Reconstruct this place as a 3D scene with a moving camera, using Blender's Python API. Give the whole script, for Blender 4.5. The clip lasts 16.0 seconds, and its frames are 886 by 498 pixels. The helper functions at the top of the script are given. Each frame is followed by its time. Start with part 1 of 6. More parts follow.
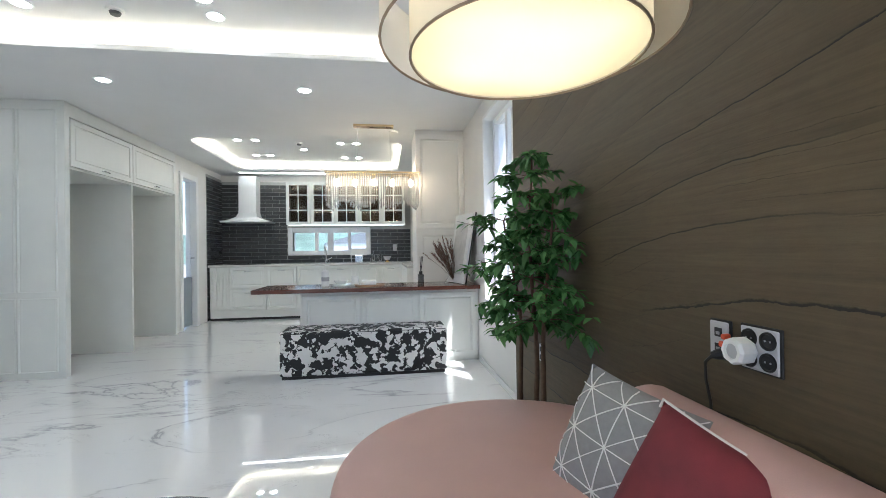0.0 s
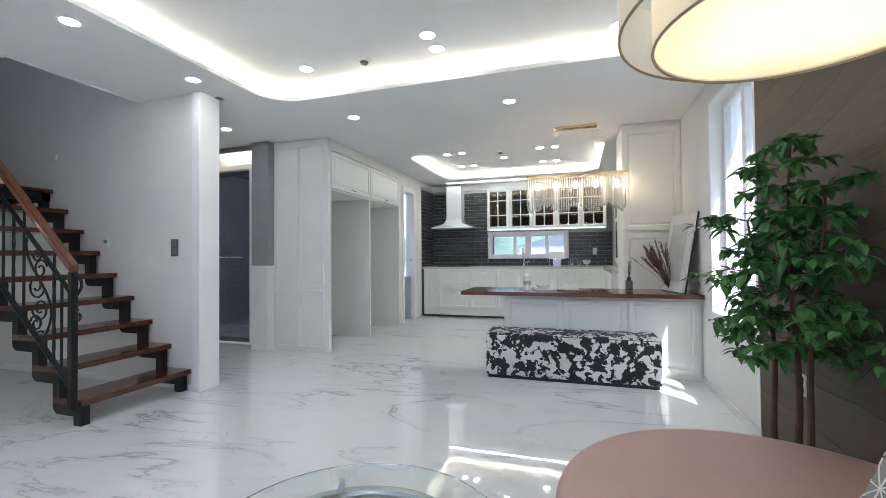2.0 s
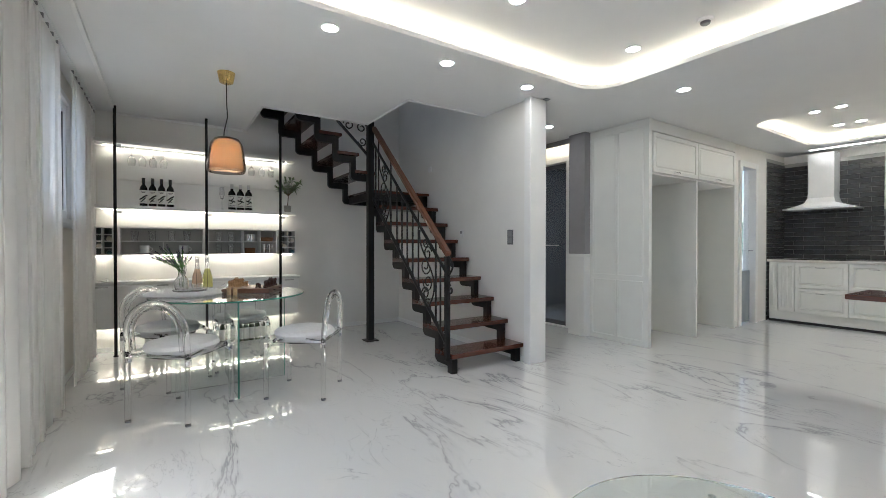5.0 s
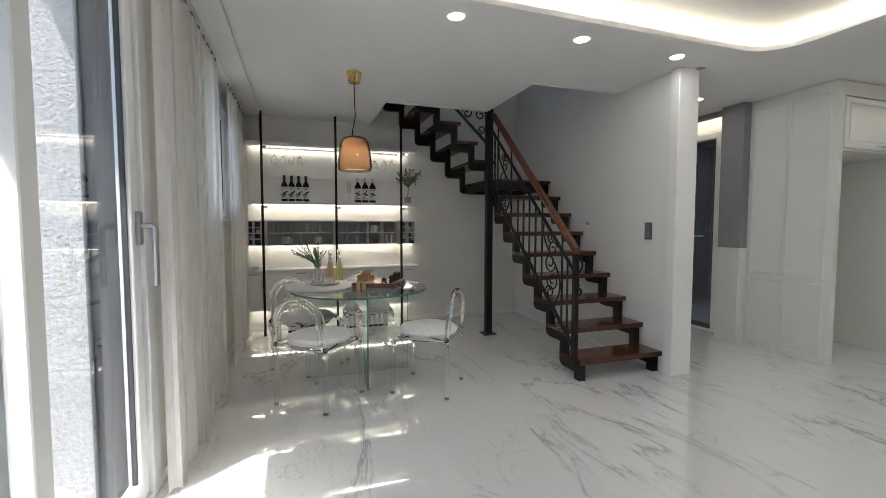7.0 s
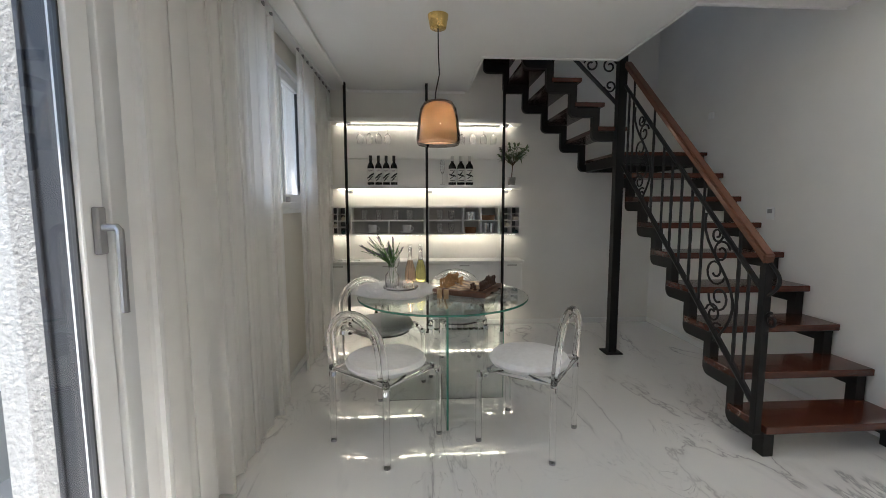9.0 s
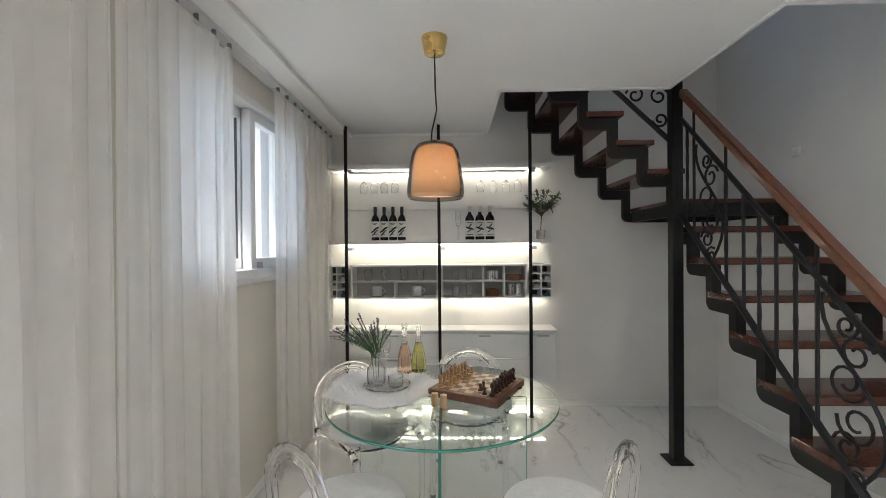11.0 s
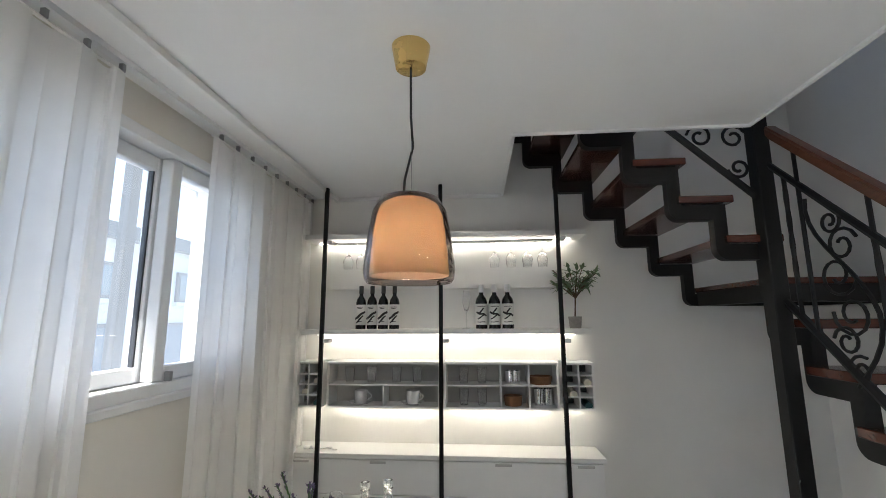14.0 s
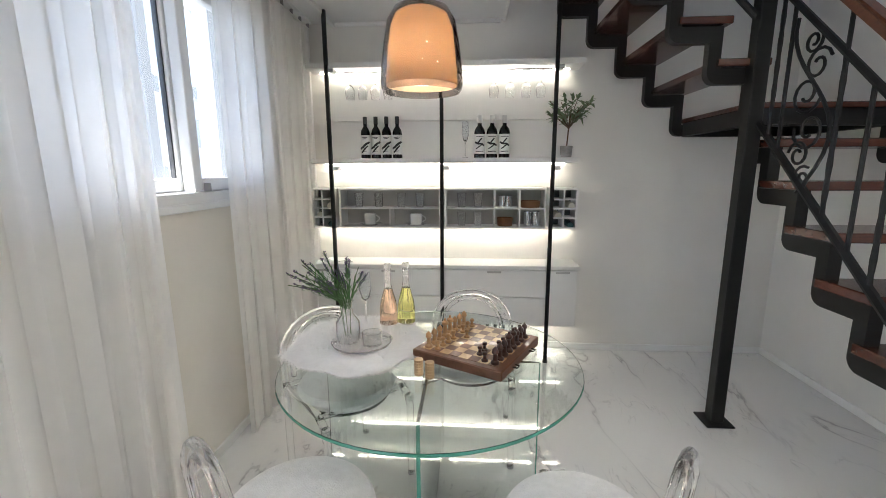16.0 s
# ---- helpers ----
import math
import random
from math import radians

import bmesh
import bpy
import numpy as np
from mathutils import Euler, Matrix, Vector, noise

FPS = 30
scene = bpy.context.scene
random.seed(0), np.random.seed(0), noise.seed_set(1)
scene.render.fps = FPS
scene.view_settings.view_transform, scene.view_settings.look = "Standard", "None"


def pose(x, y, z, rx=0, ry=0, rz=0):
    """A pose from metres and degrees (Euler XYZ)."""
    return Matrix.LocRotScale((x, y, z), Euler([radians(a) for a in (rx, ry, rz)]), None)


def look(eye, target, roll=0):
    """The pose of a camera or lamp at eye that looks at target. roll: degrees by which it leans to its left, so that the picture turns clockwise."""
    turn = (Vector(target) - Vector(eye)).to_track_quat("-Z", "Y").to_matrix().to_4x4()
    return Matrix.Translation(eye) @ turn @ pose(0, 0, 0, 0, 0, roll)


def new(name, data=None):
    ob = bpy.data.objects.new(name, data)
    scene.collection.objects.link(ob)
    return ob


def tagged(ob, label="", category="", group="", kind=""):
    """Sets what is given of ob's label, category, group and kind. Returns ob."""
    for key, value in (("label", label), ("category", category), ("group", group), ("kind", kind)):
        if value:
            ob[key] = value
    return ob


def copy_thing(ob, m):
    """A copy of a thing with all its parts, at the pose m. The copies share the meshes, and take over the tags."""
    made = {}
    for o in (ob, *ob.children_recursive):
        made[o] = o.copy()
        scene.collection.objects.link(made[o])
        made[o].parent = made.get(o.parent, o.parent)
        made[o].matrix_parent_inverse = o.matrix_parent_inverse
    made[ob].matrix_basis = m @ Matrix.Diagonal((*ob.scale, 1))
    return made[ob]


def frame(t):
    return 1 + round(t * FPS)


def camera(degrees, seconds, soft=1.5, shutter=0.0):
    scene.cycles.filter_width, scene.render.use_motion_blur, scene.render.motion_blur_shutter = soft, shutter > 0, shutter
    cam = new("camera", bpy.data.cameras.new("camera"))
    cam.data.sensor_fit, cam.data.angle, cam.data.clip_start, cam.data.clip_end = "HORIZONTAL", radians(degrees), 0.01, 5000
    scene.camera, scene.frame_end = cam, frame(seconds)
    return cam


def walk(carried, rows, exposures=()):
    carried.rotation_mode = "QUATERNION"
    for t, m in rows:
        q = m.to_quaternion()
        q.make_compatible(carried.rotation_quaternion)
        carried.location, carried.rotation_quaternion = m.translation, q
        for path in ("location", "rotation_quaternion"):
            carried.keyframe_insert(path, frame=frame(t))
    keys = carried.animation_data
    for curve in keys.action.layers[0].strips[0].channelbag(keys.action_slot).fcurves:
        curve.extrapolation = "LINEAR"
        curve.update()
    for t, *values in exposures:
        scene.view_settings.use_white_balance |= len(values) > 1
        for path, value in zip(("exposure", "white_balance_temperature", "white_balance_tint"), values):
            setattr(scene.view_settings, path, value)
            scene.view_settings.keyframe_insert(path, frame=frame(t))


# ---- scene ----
cam = camera(92.6, 16.0, soft=0.7)
PATH = [
    (0, (0.215, 0.092, 1.068), (0.489, 2.073, 1.079), -0.8),
    (0.5, (0.187, 0.09, 1.072), (0.226, 2.089, 1.095), -0.7),
    (1, (0.159, 0.074, 1.071), (-0.04, 2.063, 1.104), -0.6),
    (1.5, (0.124, 0.062, 1.075), (-0.28, 2.02, 1.112), -0.5),
    (2, (0.126, 0.066, 1.08), (-0.482, 1.971, 1.115), -0.5),
    (2.5, (0.128, 0.058, 1.075), (-0.672, 1.891, 1.112), -0.5),
    (3, (0.112, 0.044, 1.089), (-0.891, 1.775, 1.121), -0.4),
    (3.5, (0.073, 0.022, 1.088), (-1.135, 1.616, 1.112), -0.2),
    (4, (0.047, -0.01, 1.078), (-1.337, 1.434, 1.099), -0.1),
    (4.5, (0.013, -0.031, 1.08), (-1.54, 1.229, 1.084), -0.0),
    (7, (-0.213, -0.075, 1.223), (-2.105, 0.564, 1.11), 0.0),
    (7.5, (-0.434, -0.07, 1.251), (-2.364, 0.435, 1.109), -0.0),
    (8, (-0.654, 0.012, 1.262), (-2.606, 0.411, 1.085), 0.1),
    (8.5, (-0.811, 0.114, 1.287), (-2.781, 0.403, 1.095), 0.0),
    (9, (-1.008, 0.213, 1.282), (-2.993, 0.34, 1.079), -0.1),
    (11.5, (-1.82, 0.46, 1.482), (-3.816, 0.347, 1.546), -0.5),
    (12, (-1.971, 0.463, 1.528), (-3.955, 0.326, 1.733), -0.6),
    (12.5, (-2.15, 0.49, 1.581), (-4.125, 0.341, 1.857), -0.5),
    (13, (-2.33, 0.542, 1.609), (-4.298, 0.382, 1.932), -0.4),
    (13.5, (-2.437, 0.571, 1.594), (-4.405, 0.403, 1.911), -0.3),
    (14, (-2.473, 0.569, 1.559), (-4.44, 0.405, 1.882), -0.3),
    (14.5, (-2.472, 0.545, 1.513), (-4.461, 0.398, 1.664), -0.2),
    (15, (-2.433, 0.548, 1.47), (-4.428, 0.402, 1.439), -0.2),
    (15.5, (-2.328, 0.537, 1.437), (-4.308, 0.397, 1.192), -0.1),
    (16, (-2.236, 0.53, 1.405), (-4.198, 0.399, 1.039), -0.2),
]
walk(cam, [(t, look(eye, target, roll)) for t, eye, target, roll in PATH],
     exposures=[(0, 1.63, 5690, 6), (2.5, 1.61, 5720, 8), (4.5, 1.56, 5980, 8), (7, 1.13, 6300, 9), (9, 1.17, 6400, 9), (11.5, 1.74, 6250, 9), (12.5, 1.62, 6150, 9), (13.5, 1.6, 6150, 9), (14, 1.68, 6150, 9), (15, 1.74, 6200, 10), (16, 2.06, 6180, 10)])

# ---- world, sun and lights ----
world = bpy.data.worlds.new("sky")
scene.world = world
world.use_nodes = True
wn = world.node_tree.nodes
sky = wn.new("ShaderNodeTexSky")
sky.sky_type, sky.sun_disc = "NISHITA", False
sky.sun_elevation, sky.sun_rotation = radians(65), radians(140)
wn["Background"].inputs["Strength"].default_value = 0.15
world.node_tree.links.new(sky.outputs["Color"], wn["Background"].inputs["Color"])
sun = new("sun", bpy.data.lights.new("sun", "SUN"))
sun.data.energy, sun.data.angle, sun.data.color = 3.9, radians(0.55), (1.0, 0.95, 0.88)
sun.matrix_basis = look((3.0, -3.6, 10.0), (0.0, 0.0, 0.0))
LED_COVE, LED_SHELF, DOWNLIGHT = 7.0, 7.2, 31.0
for nm, at, sx, sz, power in (("patio_daylight", (-0.7, -0.862, 1.15), 3.0, 2.2, 2.2), ("dining_daylight", (-4.0, -0.862, 1.78), 1.4, 0.95, 0.7)):
    lamp = new(nm, bpy.data.lights.new(nm, "AREA"))
    lamp.data.shape, lamp.data.size, lamp.data.size_y = "RECTANGLE", sx, sz
    lamp.data.energy, lamp.data.color = power, (0.86, 0.93, 1.0)
    lamp.matrix_basis = look(at, (at[0], at[1] + 1.0, at[2]))


# ---- materials ----
def nodes_of(name):
    m = bpy.data.materials.new(name)
    m.use_nodes = True
    nt = m.node_tree
    return m, nt, nt.nodes["Principled BSDF"]


def coords(nt, scale=(1, 1, 1), turn=(0, 0, 0), kind="Object"):
    tc, mp = nt.nodes.new("ShaderNodeTexCoord"), nt.nodes.new("ShaderNodeMapping")
    mp.inputs["Scale"].default_value = scale
    mp.inputs["Rotation"].default_value = [radians(a) for a in turn]
    nt.links.new(tc.outputs[kind], mp.inputs["Vector"])
    return mp.outputs["Vector"]


def noise_of(nt, vec, scale, detail=3.0, rough=0.55, distort=0.0):
    n = nt.nodes.new("ShaderNodeTexNoise")
    n.inputs["Scale"].default_value, n.inputs["Detail"].default_value = scale, detail
    n.inputs["Roughness"].default_value, n.inputs["Distortion"].default_value = rough, distort
    nt.links.new(vec, n.inputs["Vector"])
    return n.outputs["Fac"]


def ramp(nt, fac, stops, smooth=False):
    r = nt.nodes.new("ShaderNodeValToRGB")
    e = r.color_ramp.elements
    while len(e) < len(stops):
        e.new(0.5)
    for el, (p, c) in zip(e, stops):
        el.position, el.color = p, (*c, 1) if len(c) == 3 else c
    if smooth:
        r.color_ramp.interpolation = "EASE"
    nt.links.new(fac, r.inputs["Fac"])
    return r.outputs["Color"]


def mixed(nt, fac, a, b, how="MIX"):
    m = nt.nodes.new("ShaderNodeMix")
    m.data_type, m.blend_type = "RGBA", how
    for sock, v in ((m.inputs["Factor"], fac), (m.inputs["A"], a), (m.inputs["B"], b)):
        if isinstance(v, (int, float)):
            sock.default_value = v
        elif isinstance(v, tuple):
            sock.default_value = (*v, 1)
        else:
            nt.links.new(v, sock)
    return m.outputs["Result"]


def bumped(nt, bsdf, fac, strength, distance=0.01):
    b = nt.nodes.new("ShaderNodeBump")
    b.inputs["Strength"].default_value, b.inputs["Distance"].default_value = strength, distance
    nt.links.new(fac, b.inputs["Height"])
    nt.links.new(b.outputs["Normal"], bsdf.inputs["Normal"])


def plain(name, color, rough=0.5, metal=0.0, vary=0.06, scale=6.0, bump=0.05, grain=90.0, coat=0.0):
    """A surface with slight cloudy variation and a fine grain."""
    m, nt, b = nodes_of(name)
    v = coords(nt)
    big, fine = noise_of(nt, v, scale, 4), noise_of(nt, v, grain, 2)
    lo = tuple(c * (1 - vary) for c in color)
    hi = tuple(min(1, c * (1 + vary)) for c in color)
    col = ramp(nt, big, [(0.3, lo), (0.7, hi)])
    nt.links.new(col, b.inputs["Base Color"])
    r = nt.nodes.new("ShaderNodeMapRange")
    r.inputs["To Min"].default_value, r.inputs["To Max"].default_value = max(0.01, rough * 0.85), min(1, rough * 1.15)
    nt.links.new(big, r.inputs["Value"])
    nt.links.new(r.outputs["Result"], b.inputs["Roughness"])
    b.inputs["Metallic"].default_value = metal
    b.inputs["Coat Weight"].default_value = coat
    if bump:
        bumped(nt, b, fine, bump, 0.002)
    return m


def clear(name, color=(1, 1, 1), rough=0.0, ior=1.45):
    m, nt, b = nodes_of(name)
    b.inputs["Base Color"].default_value = (*color, 1)
    b.inputs["Transmission Weight"].default_value = 1.0
    b.inputs["Roughness"].default_value, b.inputs["IOR"].default_value = rough, ior
    return m


def glow(name, color, strength):
    m, nt, b = nodes_of(name)
    b.inputs["Base Color"].default_value = (0.9, 0.9, 0.9, 1)
    b.inputs["Emission Color"].default_value, b.inputs["Emission Strength"].default_value = (*color, 1), strength
    return m


def cloth(name, color, through_part, vary=0.05, weave=500.0):
    """Thin cloth that lets some light through."""
    m, nt, b = nodes_of(name)
    v = coords(nt)
    col = ramp(nt, noise_of(nt, v, 8, 4), [(0.3, tuple(c * (1 - vary) for c in color)), (0.7, color)])
    nt.links.new(col, b.inputs["Base Color"])
    b.inputs["Roughness"].default_value = 0.9
    bumped(nt, b, noise_of(nt, v, weave, 1), 0.2, 0.001)
    t, mx = nt.nodes.new("ShaderNodeBsdfTranslucent"), nt.nodes.new("ShaderNodeMixShader")
    nt.links.new(col, t.inputs["Color"])
    mx.inputs["Fac"].default_value = through_part
    nt.links.new(b.outputs["BSDF"], mx.inputs[1])
    nt.links.new(t.outputs["BSDF"], mx.inputs[2])
    nt.links.new(mx.outputs["Shader"], nt.nodes["Material Output"].inputs["Surface"])
    return m


def marble():
    m, nt, b = nodes_of("polished_marble_tile")
    v = coords(nt, (0.62, 1.55, 1), (0, 0, 14))
    n1 = noise_of(nt, v, 0.95, 8, 0.58, 0.8)
    n2 = noise_of(nt, coords(nt, (0.7, 1.5, 1), (0, 0, -9)), 1.9, 7, 0.6, 1.6)
    where = noise_of(nt, coords(nt), 0.9, 3)
    where2 = noise_of(nt, coords(nt, (1, 1, 1), (0, 0, 40)), 1.6, 3)
    w = (0, 0, 0), (1, 1, 1)
    v1 = ramp(nt, n1, [(0.489, w[0]), (0.5, w[1]), (0.506, w[0])])
    v2 = ramp(nt, n2, [(0.4955, w[0]), (0.5, (0.9, 0.9, 0.9)), (0.503, w[0])])
    halo = ramp(nt, n1, [(0.45, w[0]), (0.5, (0.55, 0.55, 0.55)), (0.53, w[0])], True)
    on1 = ramp(nt, where, [(0.42, w[0]), (0.56, w[1])])
    on2 = ramp(nt, where2, [(0.48, w[0]), (0.58, w[1])])
    veins = mixed(nt, 1.0, mixed(nt, 1.0, v1, on1, "MULTIPLY"), mixed(nt, 1.0, v2, on2, "MULTIPLY"), "LIGHTEN")
    base = mixed(nt, mixed(nt, 1.0, halo, on1, "MULTIPLY"), (0.815, 0.815, 0.81), (0.66, 0.66, 0.67))
    lk = nt.links.new
    lk(mixed(nt, veins, base, (0.42, 0.42, 0.435)), b.inputs["Base Color"])
    b.inputs["Roughness"].default_value = 0.03
    b.inputs["IOR"].default_value = 1.68
    b.inputs["Coat Weight"].default_value, b.inputs["Coat Roughness"].default_value, b.inputs["Coat IOR"].default_value = 0.6, 0.015, 1.7
    bumped(nt, b, noise_of(nt, coords(nt), 2.2, 2), 0.03, 0.012)
    return m


def strata():
    """Brown stone wall panel: long thin layers that sweep up towards the room's front."""
    m, nt, b = nodes_of("brown_strata_panel")
    lk = nt.links.new

    def calc(op, x, y=None, z=None):
        n = nt.nodes.new("ShaderNodeMath")
        n.operation = op
        for sock, v in zip(n.inputs, (x, y, z)):
            if v is None:
                continue
            if isinstance(v, (int, float)):
                sock.default_value = v
            else:
                lk(v, sock)
        return n.outputs["Value"]
    tc, sp = nt.nodes.new("ShaderNodeTexCoord"), nt.nodes.new("ShaderNodeSeparateXYZ")
    lk(tc.outputs["Object"], sp.inputs["Vector"])
    y, z = sp.outputs["Y"], sp.outputs["Z"]
    big = noise_of(nt, coords(nt, (1, .5, .8)), 1.0, 2, 0.4)
    mid = noise_of(nt, coords(nt, (1, .8, 2.2)), 2.2, 3, 0.5)
    tiny = noise_of(nt, coords(nt, (1, 1, 2.5)), 16, 5, 0.7)
    streak = noise_of(nt, coords(nt, (1, .8, 22), (12, 0, 0)), 3.0, 5, 0.65, 0.4)
    upper = nt.nodes.new("ShaderNodeMapRange")
    upper.interpolation_type = "SMOOTHSTEP"
    upper.inputs["From Min"].default_value, upper.inputs["From Max"].default_value = 0.7, 2.1
    upper.inputs["To Min"].default_value, upper.inputs["To Max"].default_value = 0.03, 0.40
    lk(z, upper.inputs["Value"])
    tilt = calc("MULTIPLY", y, upper.outputs["Result"])
    h = calc("ADD", calc("ADD", z, tilt), calc("MULTIPLY", big, 0.62))
    h = calc("ADD", h, calc("ADD", calc("MULTIPLY", mid, 0.09), calc("MULTIPLY", tiny, 0.020)))
    lv = calc("MULTIPLY", h, 4.1)
    fr = calc("FRACT", lv)
    lv2 = calc("FRACT", calc("ADD", calc("MULTIPLY", h, 13.3), calc("MULTIPLY", big, 2.0)))
    wn = nt.nodes.new("ShaderNodeTexWhiteNoise")
    wn.noise_dimensions = "1D"
    lk(calc("FLOOR", lv), wn.inputs["W"])
    # Random tone per layer; the fr ramp paints soft relief shading across each layer.
    tone = mixed(nt, 0.5, ramp(nt, wn.outputs["Value"], [(0, (0.0474, 0.0340, 0.0163)), (1, (0.1369, 0.0992, 0.0496))]),
                 ramp(nt, fr, [(0, (0.0518, 0.0370, 0.0185)), (0.25, (0.0799, 0.0577, 0.0289)), (1, (0.1110, 0.0814, 0.0414))]))
    tone = mixed(nt, 0.30, tone, ramp(nt, tiny, [(0.3, (0.0429, 0.0311, 0.0155)), (0.7, (0.1221, 0.0895, 0.0459))]))
    tone = mixed(nt, 0.30, tone, ramp(nt, streak, [(0.32, (0.0370, 0.0266, 0.0133)), (0.68, (0.1332, 0.0977, 0.0503))]))
    here = ramp(nt, noise_of(nt, coords(nt, (1, .5, 1.5)), 1.7, 2), [(0.41, (0, 0, 0)), (0.50, (1, 1, 1))])
    there = ramp(nt, mid, [(0.50, (0, 0, 0)), (0.62, (1, 1, 1))])
    line = mixed(nt, 1.0, ramp(nt, fr, [(0.0, (1, 1, 1)), (0.015, (0.95, 0.95, 0.95)), (0.030, (0, 0, 0))]), here, "MULTIPLY")
    thin = mixed(nt, 1.0, ramp(nt, lv2, [(0.0, (0.75, 0.75, 0.75)), (0.035, (0, 0, 0))]), there, "MULTIPLY")
    ln = mixed(nt, 1.0, line, thin, "LIGHTEN")
    lk(mixed(nt, ln, tone, (0.008, 0.006, 0.004)), b.inputs["Base Color"])
    b.inputs["Roughness"].default_value = 0.6
    bumped(nt, b, mixed(nt, ln, mixed(nt, 0.45, mixed(nt, 0.5, fr, tiny), streak), (0, 0, 0)), 0.35, 0.012)
    return m


def wood(name, dark, light, rough=0.3, along=(1, 9, 9), coat=0.3):
    m, nt, b = nodes_of(name)
    oi = nt.nodes.new("ShaderNodeObjectInfo")
    v = coords(nt, along)
    va = nt.nodes.new("ShaderNodeVectorMath")
    nt.links.new(v, va.inputs[0])
    nt.links.new(oi.outputs["Random"], va.inputs[1])
    g = noise_of(nt, va.outputs["Vector"], 5, 6, 0.65, 0.7)
    f = noise_of(nt, va.outputs["Vector"], 34, 3)
    col = mixed(nt, 0.3, ramp(nt, g, [(0.3, dark), (0.7, light)]), ramp(nt, f, [(0.35, dark), (0.7, light)]))
    nt.links.new(col, b.inputs["Base Color"])
    b.inputs["Roughness"].default_value, b.inputs["Coat Weight"].default_value = rough, coat
    bumped(nt, b, f, 0.08, 0.002)
    return m


def cowhide():
    m, nt, b = nodes_of("cowhide_print")
    v = coords(nt)
    a = noise_of(nt, v, 14, 4, 0.55, 0.5)
    s = noise_of(nt, v, 30, 3, 0.5, 0.3)
    mask = ramp(nt, mixed(nt, 0.3, a, s), [(0.480, (0, 0, 0)), (0.488, (1, 1, 1))])
    hair = noise_of(nt, coords(nt, (40, 40, 8)), 20, 2)
    white = ramp(nt, noise_of(nt, v, 3, 3), [(0.3, (0.62, 0.59, 0.56)), (0.7, (0.78, 0.77, 0.76))])
    nt.links.new(mixed(nt, mask, white, (0.012, 0.012, 0.013)), b.inputs["Base Color"])
    b.inputs["Roughness"].default_value = 0.6
    bumped(nt, b, hair, 0.3, 0.003)
    return m


def brick_glaze():
    m, nt, b = nodes_of("dark_glazed_brick")
    oi = nt.nodes.new("ShaderNodeObjectInfo")
    col = ramp(nt, oi.outputs["Random"], [(0.0, (0.028, 0.032, 0.034)), (0.6, (0.05, 0.054, 0.055)), (1.0, (0.075, 0.078, 0.077))])
    v = coords(nt, kind="Generated")
    nt.links.new(mixed(nt, 0.25, col, ramp(nt, noise_of(nt, v, 3, 3), [(0.3, (0.02, 0.022, 0.025)), (0.7, (0.1, 0.1, 0.1))])), b.inputs["Base Color"])
    b.inputs["Roughness"].default_value = 0.16
    bumped(nt, b, noise_of(nt, v, 4, 3), 0.15, 0.003)
    return m


def stucco_mat():
    m, nt, b = nodes_of("rough_white_stucco")
    v = coords(nt)
    n = noise_of(nt, v, 55, 5, 0.6)
    nt.links.new(ramp(nt, n, [(0.3, (0.36, 0.355, 0.345)), (0.6, (0.52, 0.515, 0.50))]), b.inputs["Base Color"])
    b.inputs["Roughness"].default_value = 0.95
    bumped(nt, b, n, 0.9, 0.02)
    return m


WALL = plain("warm_white_wallpaper", (0.80, 0.785, 0.75), 0.85, vary=0.025, scale=3, bump=0.25, grain=220)
WALL_BEIGE = plain("pale_cream_wallpaper", (0.78, 0.75, 0.69), 0.85, vary=0.03, scale=3, bump=0.25, grain=220)
CEIL = plain("matte_white_ceiling", (0.82, 0.82, 0.81), 0.8, vary=0.02, scale=2, bump=0.15, grain=260)
TRIM = plain("white_satin_trim", (0.84, 0.835, 0.82), 0.4, vary=0.02, scale=5, bump=0.04)
LACQUER = plain("ivory_lacquer_cabinet", (0.79, 0.795, 0.76), 0.34, vary=0.02, scale=4, bump=0.05, grain=140)
LACQUER_SHELF = plain("white_laminate", (0.80, 0.79, 0.77), 0.38, vary=0.015, scale=4, bump=0.03)
GREY_WALL = plain("grey_wallpaper", (0.30, 0.29, 0.30), 0.8, vary=0.05, scale=8, bump=0.3, grain=260)
MARBLE, STRATA = marble(), strata()
STEEL_BLACK = plain("black_painted_steel", (0.0075, 0.0072, 0.007), 0.5, 0.0, vary=0.25, scale=20, bump=0.12, grain=160)
STEEL_BLACK.node_tree.nodes["Principled BSDF"].inputs["Specular IOR Level"].default_value = 0.3
TREAD = wood("red_brown_stair_wood", (0.042, 0.010, 0.006), (0.125, 0.036, 0.02), 0.24, (9, 1.2, 9))
RAILWOOD = wood("varnished_brown_handrail", (0.078, 0.024, 0.011), (0.17, 0.058, 0.026), 0.3, (2, 9, 9))
ISLANDWOOD = wood("dark_red_brown_worktop", (0.05, 0.016, 0.011), (0.19, 0.065, 0.04), 0.18, (1.2, 9, 9))
COW, BRICK, STUCCO = cowhide(), brick_glaze(), stucco_mat()
GROUT = plain("pale_grout", (0.42, 0.42, 0.40), 0.9, bump=0.2)
GLASS = clear("window_glass")
GLASS_GREEN = clear("greenish_table_glass", (0.93, 0.985, 0.96), 0.0, 1.5)
GLASS_EDGE = plain("green_glass_edge", (0.07, 0.25, 0.19), 0.10, vary=0.1, bump=0)
DRINKGLASS = clear("thin_drinking_glass", (1, 1, 1), 0.0, 1.4)
DRINKGLASS.node_tree.nodes["Principled BSDF"].inputs["Transmission Weight"].default_value = 0.92
ACRYLIC = clear("clear_acrylic", (0.985, 0.985, 0.985), 0.0, 1.42)
